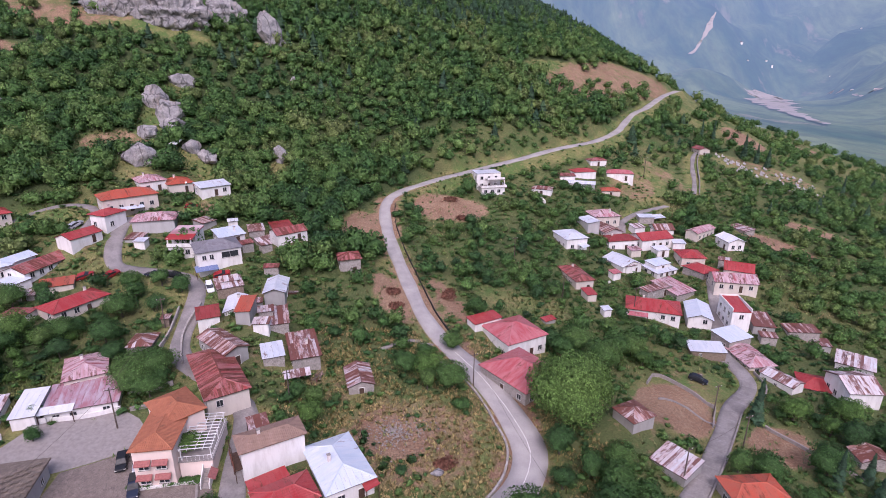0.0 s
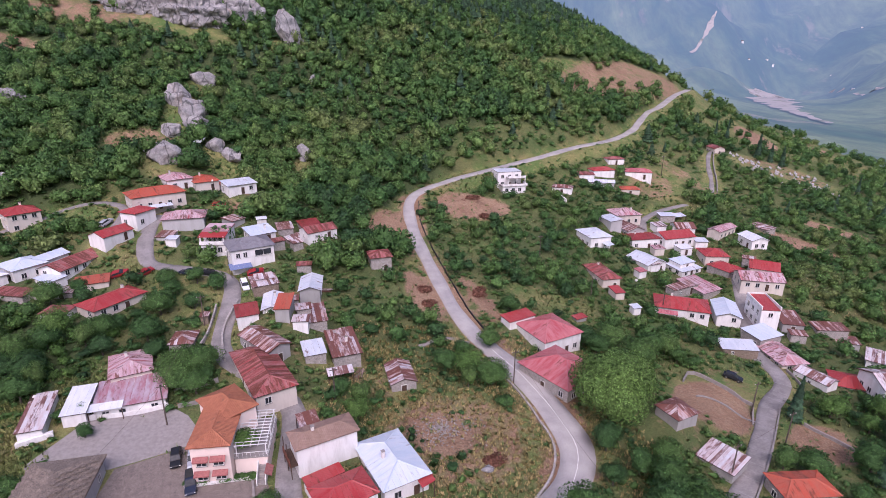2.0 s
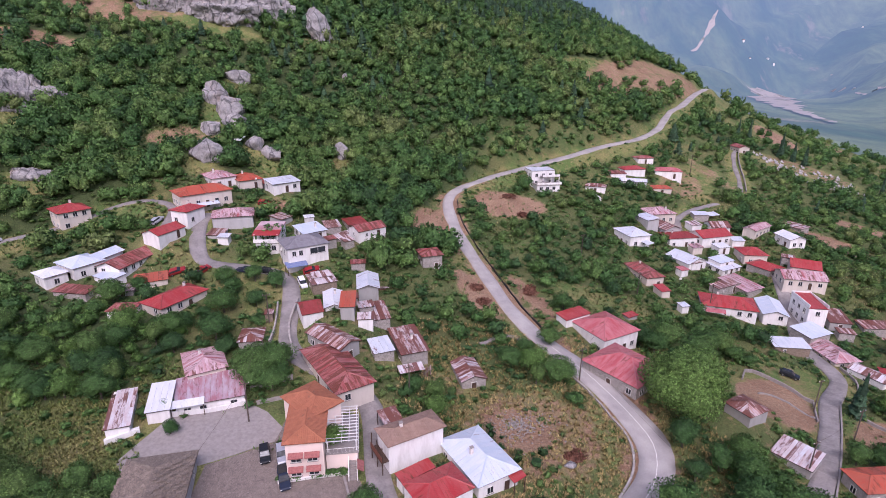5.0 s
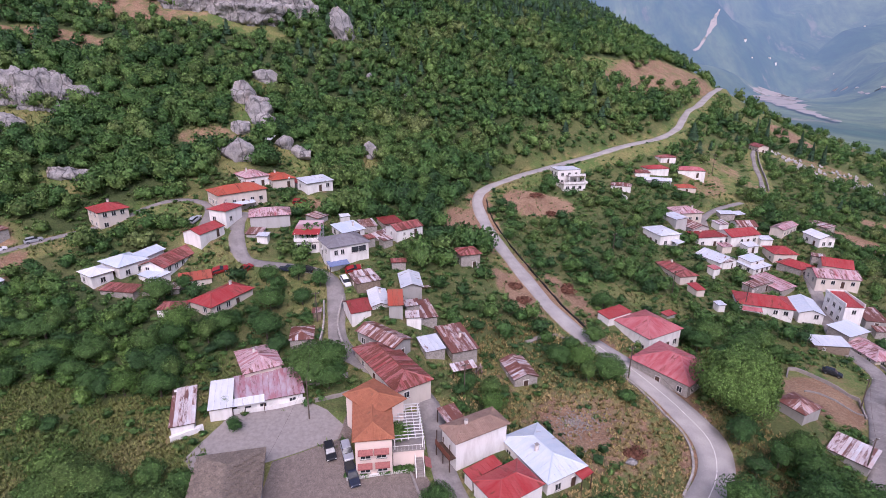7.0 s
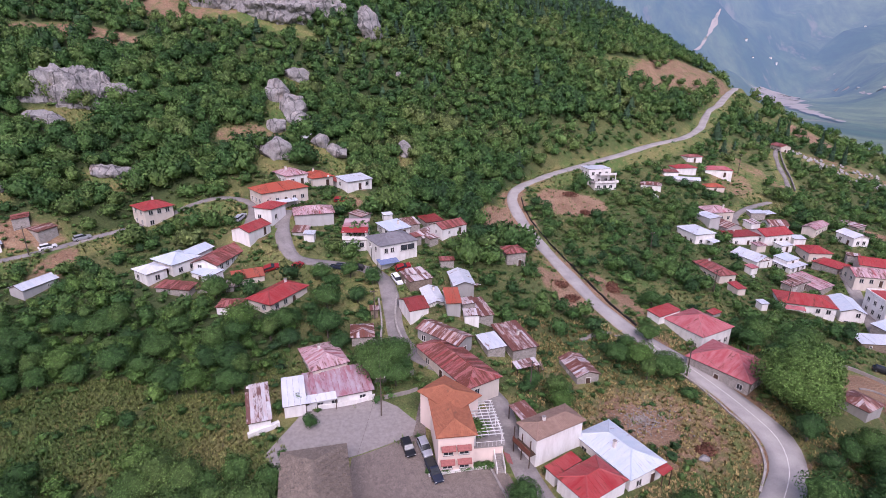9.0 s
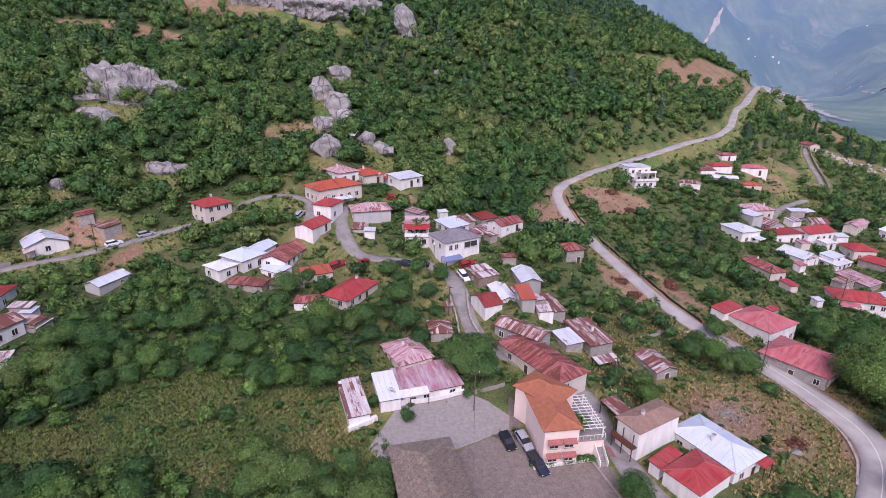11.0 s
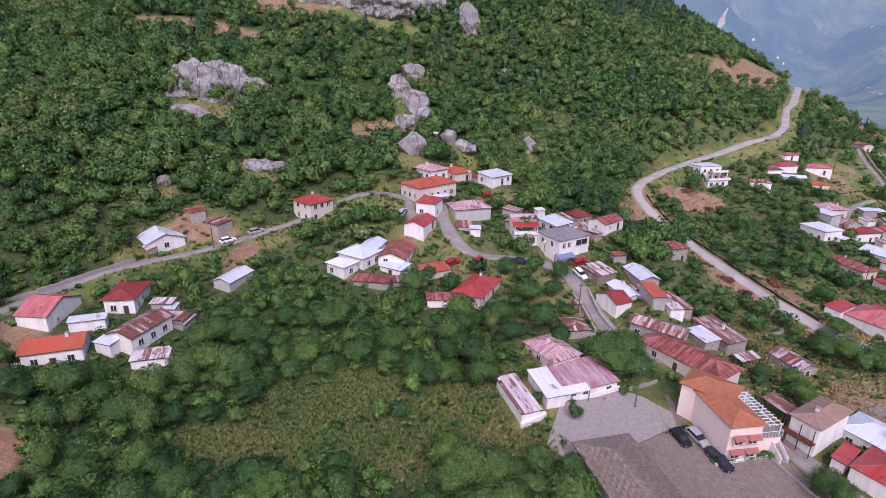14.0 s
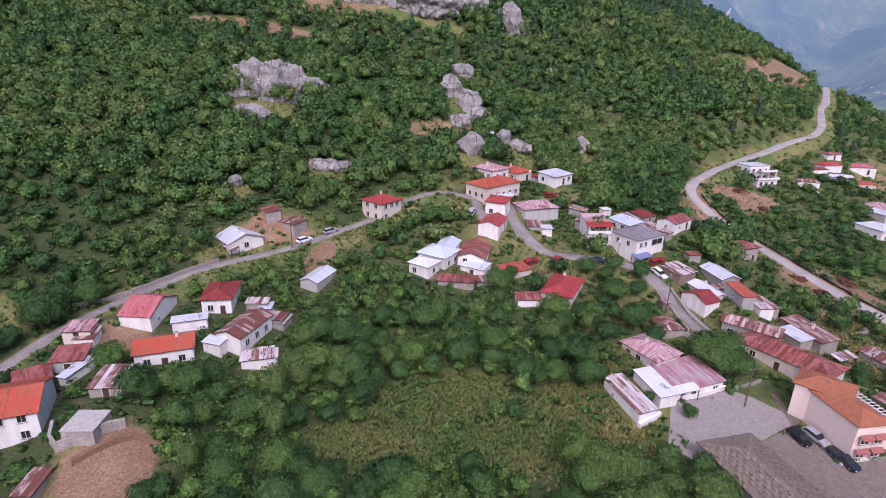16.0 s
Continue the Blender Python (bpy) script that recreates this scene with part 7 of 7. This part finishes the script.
for k in range(5):
    block("beam", -2.45 + k * 1.12, -2.37 + k * 1.12, -4.6, 4.4, 4.5, 4.6, WHITE, pergola)
for a_, c_ in (((2.3, -4.7), (2.3, 4.4)), ((-2.6, -4.7), (2.3, -4.7))):
    railing("railing", pergola, a_, c_, 2.7, 0.9, WHITE, 0.6)
stairs = thing("stairs", "outside concrete stairs with white cheek walls", "stairs", pose(-35.2, 66.0, height(-35.2, 66.0), 0, 0, 98))
for k in range(13):
    block("step", -1.2 + k * 0.28, -0.92 + k * 0.28, -0.55, 0.55, -1.0, 0.19 * (k + 1), CONCRETE, stairs, 0.01)
for s in (-0.7, 0.58):
    piece("cheek_wall", [(-1.3, s, -1), (2.5, s, -1), (2.5, s, 3.3), (-1.3, s, 0.9), (-1.3, s + 0.12, -1), (2.5, s + 0.12, -1), (2.5, s + 0.12, 3.3), (-1.3, s + 0.12, 0.9)], [(0, 1, 2, 3), (7, 6, 5, 4), (0, 4, 5, 1), (1, 5, 6, 2), (2, 6, 7, 3), (3, 7, 4, 0)], WHITE, stairs)
piece("awning", [(-1.6, -1.7, 1.9), (0.6, -1.7, 1.9), (0.6, -0.7, 2.5), (-1.6, -0.7, 2.5), (-1.6, -1.7, 1.8), (0.6, -1.7, 1.8), (0.6, -0.7, 2.4), (-1.6, -0.7, 2.4)], [(0, 1, 2, 3), (7, 6, 5, 4), (0, 4, 5, 1), (1, 5, 6, 2), (2, 6, 7, 3), (3, 7, 4, 0)], AWNING, stairs, None, "red and white striped awning")
pts, f, n = crown(leafy, 2.3, 2.4, 2, 1800, 0.11, 14)
vine = tagged(new("vine", leafy_mesh("vine", pts, f, n, 0.7, BRIGHT)), "light green vine spilling over the terrace pergola", "vine")
vine.matrix_basis = pose(-38.4, 69.4, height(-38.4, 69.4) + 3.2, 0, 0, 8)
for k in range(9):
    plant(KINDS[5], -46.0 + k * 1.15, 64.7 + k * 0.2, 0.5 + 0.06 * (k % 3), 0.9)
canopies = thing("awnings", "faded red window awnings on the pink house", "awning", pose(-42.05, 64.45, height(-42.6, 67.3), 0, 0, 8))
for x_, z_ in ((-1.3, 2.0), (1.3, 2.0), (-1.2, 4.5), (1.2, 4.5)):
    piece("awning", [(x_ - 1.1, -0.6, z_), (x_ + 1.1, -0.6, z_), (x_ + 1.1, 0.1, z_ + 0.45), (x_ - 1.1, 0.1, z_ + 0.45), (x_ - 1.1, -0.6, z_ - 0.2), (x_ + 1.1, -0.6, z_ - 0.2), (x_ + 1.1, 0.1, z_ + 0.36), (x_ - 1.1, 0.1, z_ + 0.36)], [(0, 1, 2, 3), (7, 6, 5, 4), (0, 4, 5, 1), (1, 5, 6, 2), (2, 6, 7, 3), (3, 7, 4, 0)], AWNING, canopies)
    window_on(canopies, pose(x_, 0.1, z_ - 1.25), 1.5, 1.3)

# timber balcony on the brown-roofed house
balcony = thing("balcony", "dark timber balcony with a solid rail under the brown roof", "balcony", pose(-26.6, 70.4, -1.1, 0, 0, 30))
block("balcony_floor", -6.0, -4.76, -2.15, 2.15, 2.75, 2.9, DARK, balcony)
block("rail", -6.0, -5.9, -2.15, 2.15, 2.9, 3.8, plain("red_brown_boards", (0.16, 0.06, 0.04), 0.8), balcony)
for k in (-2.0, 0, 2.0):
    block("post", -5.88, -5.76, k - 0.06, k + 0.06, -1.5, 5.6, DARK, balcony)

# terraces of the new white house above the gardens
terrace = thing("terrace", "white stepped terraces with parapets before the new house", "terrace", pose(17.6, 204.6, height(17.6, 204.6), 0, 0, 14))
block("lower_room", -3.6, 5.6, -2.6, 1.6, -4, 2.3, WHITE, terrace)
block("terrace_floor", -3.8, 6.2, -3.0, 1.6, 2.3, 2.5, CONCRETE, terrace, 0.02)
block("parapet", -3.8, 6.2, -3.0, -2.82, 2.5, 3.3, WHITE, terrace, 0.02)
block("parapet", 6.02, 6.2, -2.82, 1.6, 2.5, 3.3, WHITE, terrace, 0.02)
block("balcony_floor", -1.0, 6.0, -1.4, 1.6, 5.0, 5.2, CONCRETE, terrace, 0.02)
block("parapet", -1.0, 6.0, -1.4, -1.24, 5.2, 6.0, WHITE, terrace, 0.02)
for s in (-0.8, 2.5, 5.8):
    block("column", s - 0.13, s + 0.13, -1.3, -1.04, 2.5, 5.0, WHITE, terrace)
for k in (-2.0, 0.6, 3.2):
    window_on(terrace, pose(k, -2.6, 0.4), 1.3, 1.3)


def sheet_roof(label, x, y, yaw, long, deep, low, high, mat, name="canopy", category="canopy", posts=True):
    """A sloping canopy on posts, its low edge to the front."""
    z = height(x, y)
    top = thing(name, label, category, pose(x, y, z, 0, 0, yaw), "canopies")
    a, c = long / 2, deep / 2
    n = max(2, int(long / 0.9))
    for k in range(n):
        p, q = -a + long * k / n + 0.01, -a + long * (k + 1) / n - 0.01
        d = 0.015 * (k % 2)
        piece("sheet", [(p, -c, low + d), (q, -c, low + d), (q, c, high + d), (p, c, high + d), (p, -c, low + d - 0.05), (q, -c, low + d - 0.05), (q, c, high + d - 0.05), (p, c, high + d - 0.05)], [(0, 1, 2, 3), (7, 6, 5, 4), (0, 4, 5, 1), (1, 5, 6, 2), (2, 6, 7, 3), (3, 7, 4, 0)], mat, top, None, "", [(p * 0.5 + u, v) for _ in range(6) for u, v in ((0, 0), (0.9, 0), (0.9, deep), (0, deep))])
    if posts:
        for px in (-a + 0.15, a - 0.15):
            block("post", px - 0.06, px + 0.06, -c + 0.1, -c + 0.22, -1.0, low - 0.04, DARK, top)
            block("post", px - 0.06, px + 0.06, c - 0.22, c - 0.1, -1.0, high - 0.06, DARK, top)
    return top


sheet_roof("faded blue awning before the slate-roofed house", -57.4, 123.9, 31, 5.2, 2.6, 2.2, 2.9, BLUE_AWNING)
sheet_roof("white porch canopy of the long house", -65.2, 77.9, 18, 5.4, 1.8, 2.1, 2.5, COVER["white"])
sheet_roof("red sheet lean-to beside the pale blue roof", -11.4, 66.4, -62, 6.5, 2.2, 2.3, 2.8, COVER["red"])
sheet_roof("streaked zinc shelter beside the rusty barn", -27.6, 90.6, 20, 5.0, 2.4, 2.0, 2.4, COVER["rustwhite"])
sheet_roof("rusty sheet shelter in the yard", -50.6, 119.6, 25, 4.4, 3.2, 1.9, 2.3, COVER["rustwhite"])
sheet_roof("pale sheet lean-to on the rocks above the houses", -92.0, 187.0, -20, 6.0, 3.0, 1.4, 2.6, COVER["white"])
sheet_roof("grey sheet shelter in the old lane", 80.5, 197.0, 20, 5.5, 3.4, 1.8, 2.3, COVER["grey"])

sheet_roof("pale sheet porch before the orange-roofed house", -88.9, 151.4, 41, 6.0, 2.4, 2.3, 2.8, COVER["blue"])
sheet_roof("rusty patched sheet shelter beside the street", -30.2, 75.4, 28, 3.4, 4.4, 2.6, 3.2, COVER["rust"])
sheet_roof("streaked sheet porch of the white house above the lane", -157.0, 117.4, -48, 4.5, 2.2, 2.0, 2.5, COVER["rustwhite"])
sheet_roof("zinc sheet canopy beside the small white house", 46.0, 168.0, -74, 4.5, 2.4, 2.3, 2.8, COVER["grey"])
sheet_roof("faded red sheet porch of the long white house", 52.0, 130.6, -18, 5.0, 1.8, 2.0, 2.4, COVER["pinkred"])

# satellite dishes on the houses' gardens' poles
DISH = bmesh.new()
bmesh.ops.create_uvsphere(DISH, u_segments=14, v_segments=8, radius=0.45)
bmesh.ops.delete(DISH, geom=[v for v in DISH.verts if v.co.z > -0.16], context="VERTS")
bmesh.ops.solidify(DISH, geom=DISH.faces[:], thickness=0.03)
dish_me = bpy.data.meshes.new("reflector")
DISH.to_mesh(dish_me)
DISH.free()
dish_me.materials.append(FRAME)
for x_, y_ in ((-79.5, 166.5), (-62.0, 128.0), (48.5, 146.0), (76.5, 131.5)):
    dish = thing("satellite_dish", "round white satellite dish on a short pole", "satellite dish", pose(x_, y_, height(x_, y_), 0, 0, -30), "satellite dishes")
    block("pole", -0.04, 0.04, -0.04, 0.04, -0.5, 3.4, IRON, dish)
    child("reflector", dish_me, dish, pose(0, -0.1, 3.6, -125, 0, 0))

# stacked planks and dry brushwood
for x_, y_, a_, n_ in ((-36.5, 121.0, 20, 14), (-24.5, 93.5, 75, 12), (-30.5, 104.5, 60, 10), (58.0, 106.5, 30, 8)):
    pile = thing("plank_pile", "loose pile of weathered grey planks", "planks", pose(x_, y_, height(x_, y_), 0, 0, a_), "plank piles")
    heap = random.Random(n_)
    for k in range(n_):
        child("plank", box_data("plank", -1.6, 1.6, -0.09, 0.09, 0, 0.05, WALL["wood"] if k % 3 else COVER["rust"]), pile, pose(heap.uniform(-0.5, 0.5), heap.uniform(-0.7, 0.7), 0.05 + 0.05 * k, 0, heap.uniform(-4, 4), heap.uniform(-25, 25)))
for x_, y_, r_ in ((3.0, 192, 3.2), (6.5, 181.5, 2.2), (0.6, 72.4, 2.0), (-13.0, 128.5, 2.4), (1.8, 131.0, 2.6), (-11.5, 122.0, 2.0)):
    pts, f = crown_cards(leafy, 900, r_, r_ * 0.55, 0.22, 9)
    me = quick_mesh("brushwood", pts, f, BRUSH, False)
    me.attributes.new("tint", "FLOAT", "POINT").data.foreach_set("value", np.full(len(pts), 0.5, np.float32))
    heap_ob = tagged(new("brushwood", me), "heap of dry reddish brown brushwood on bare earth", "brushwood", kind="stuff")
    heap_ob.matrix_basis = pose(x_, y_, height(x_, y_) - 0.2)

# rubble, litter and the white rock by the bend
rubble = random.Random(9)
P, Q = [], []
for k in range(900):
    r, a_ = abs(rubble.gauss(0, 3.2)), rubble.uniform(0, 6.28)
    cx, cy = -8.6 + r * math.cos(a_) * 1.3, 79.5 + r * math.sin(a_)
    s = rubble.uniform(0.06, 0.26)
    cz = height(cx, cy) if k % 6 == 0 else cz
    base = len(P)
    for dx, dy, dz in ((1, 0, 0), (-1, 0.2, 0), (0.1, 1, 0), (0, -1, 0.1), (0, 0.1, 1), (0, 0, -1)):
        P.append((cx + dx * s * rubble.uniform(0.6, 1.2), cy + dy * s * rubble.uniform(0.6, 1.2), cz + 0.05 + dz * s * 0.8))
    Q += [(base + i, base + j, base + m_) for i, j, m_ in ((0, 2, 4), (2, 1, 4), (1, 3, 4), (3, 0, 4), (2, 0, 5), (1, 2, 5), (3, 1, 5), (0, 3, 5))]
tagged(new("rubble", mesh_of("rubble", P, Q, plain("broken_stone", (0.30, 0.27, 0.25), 0.95, 0, 0.3))), "heap of broken stones and bricks on bare earth", "rubble", kind="stuff")
rock(-0.6, 70.6, 1.1, 0.8, 0.5, 10, 31, "pale white stone on the dry grass", 0.2, 3)
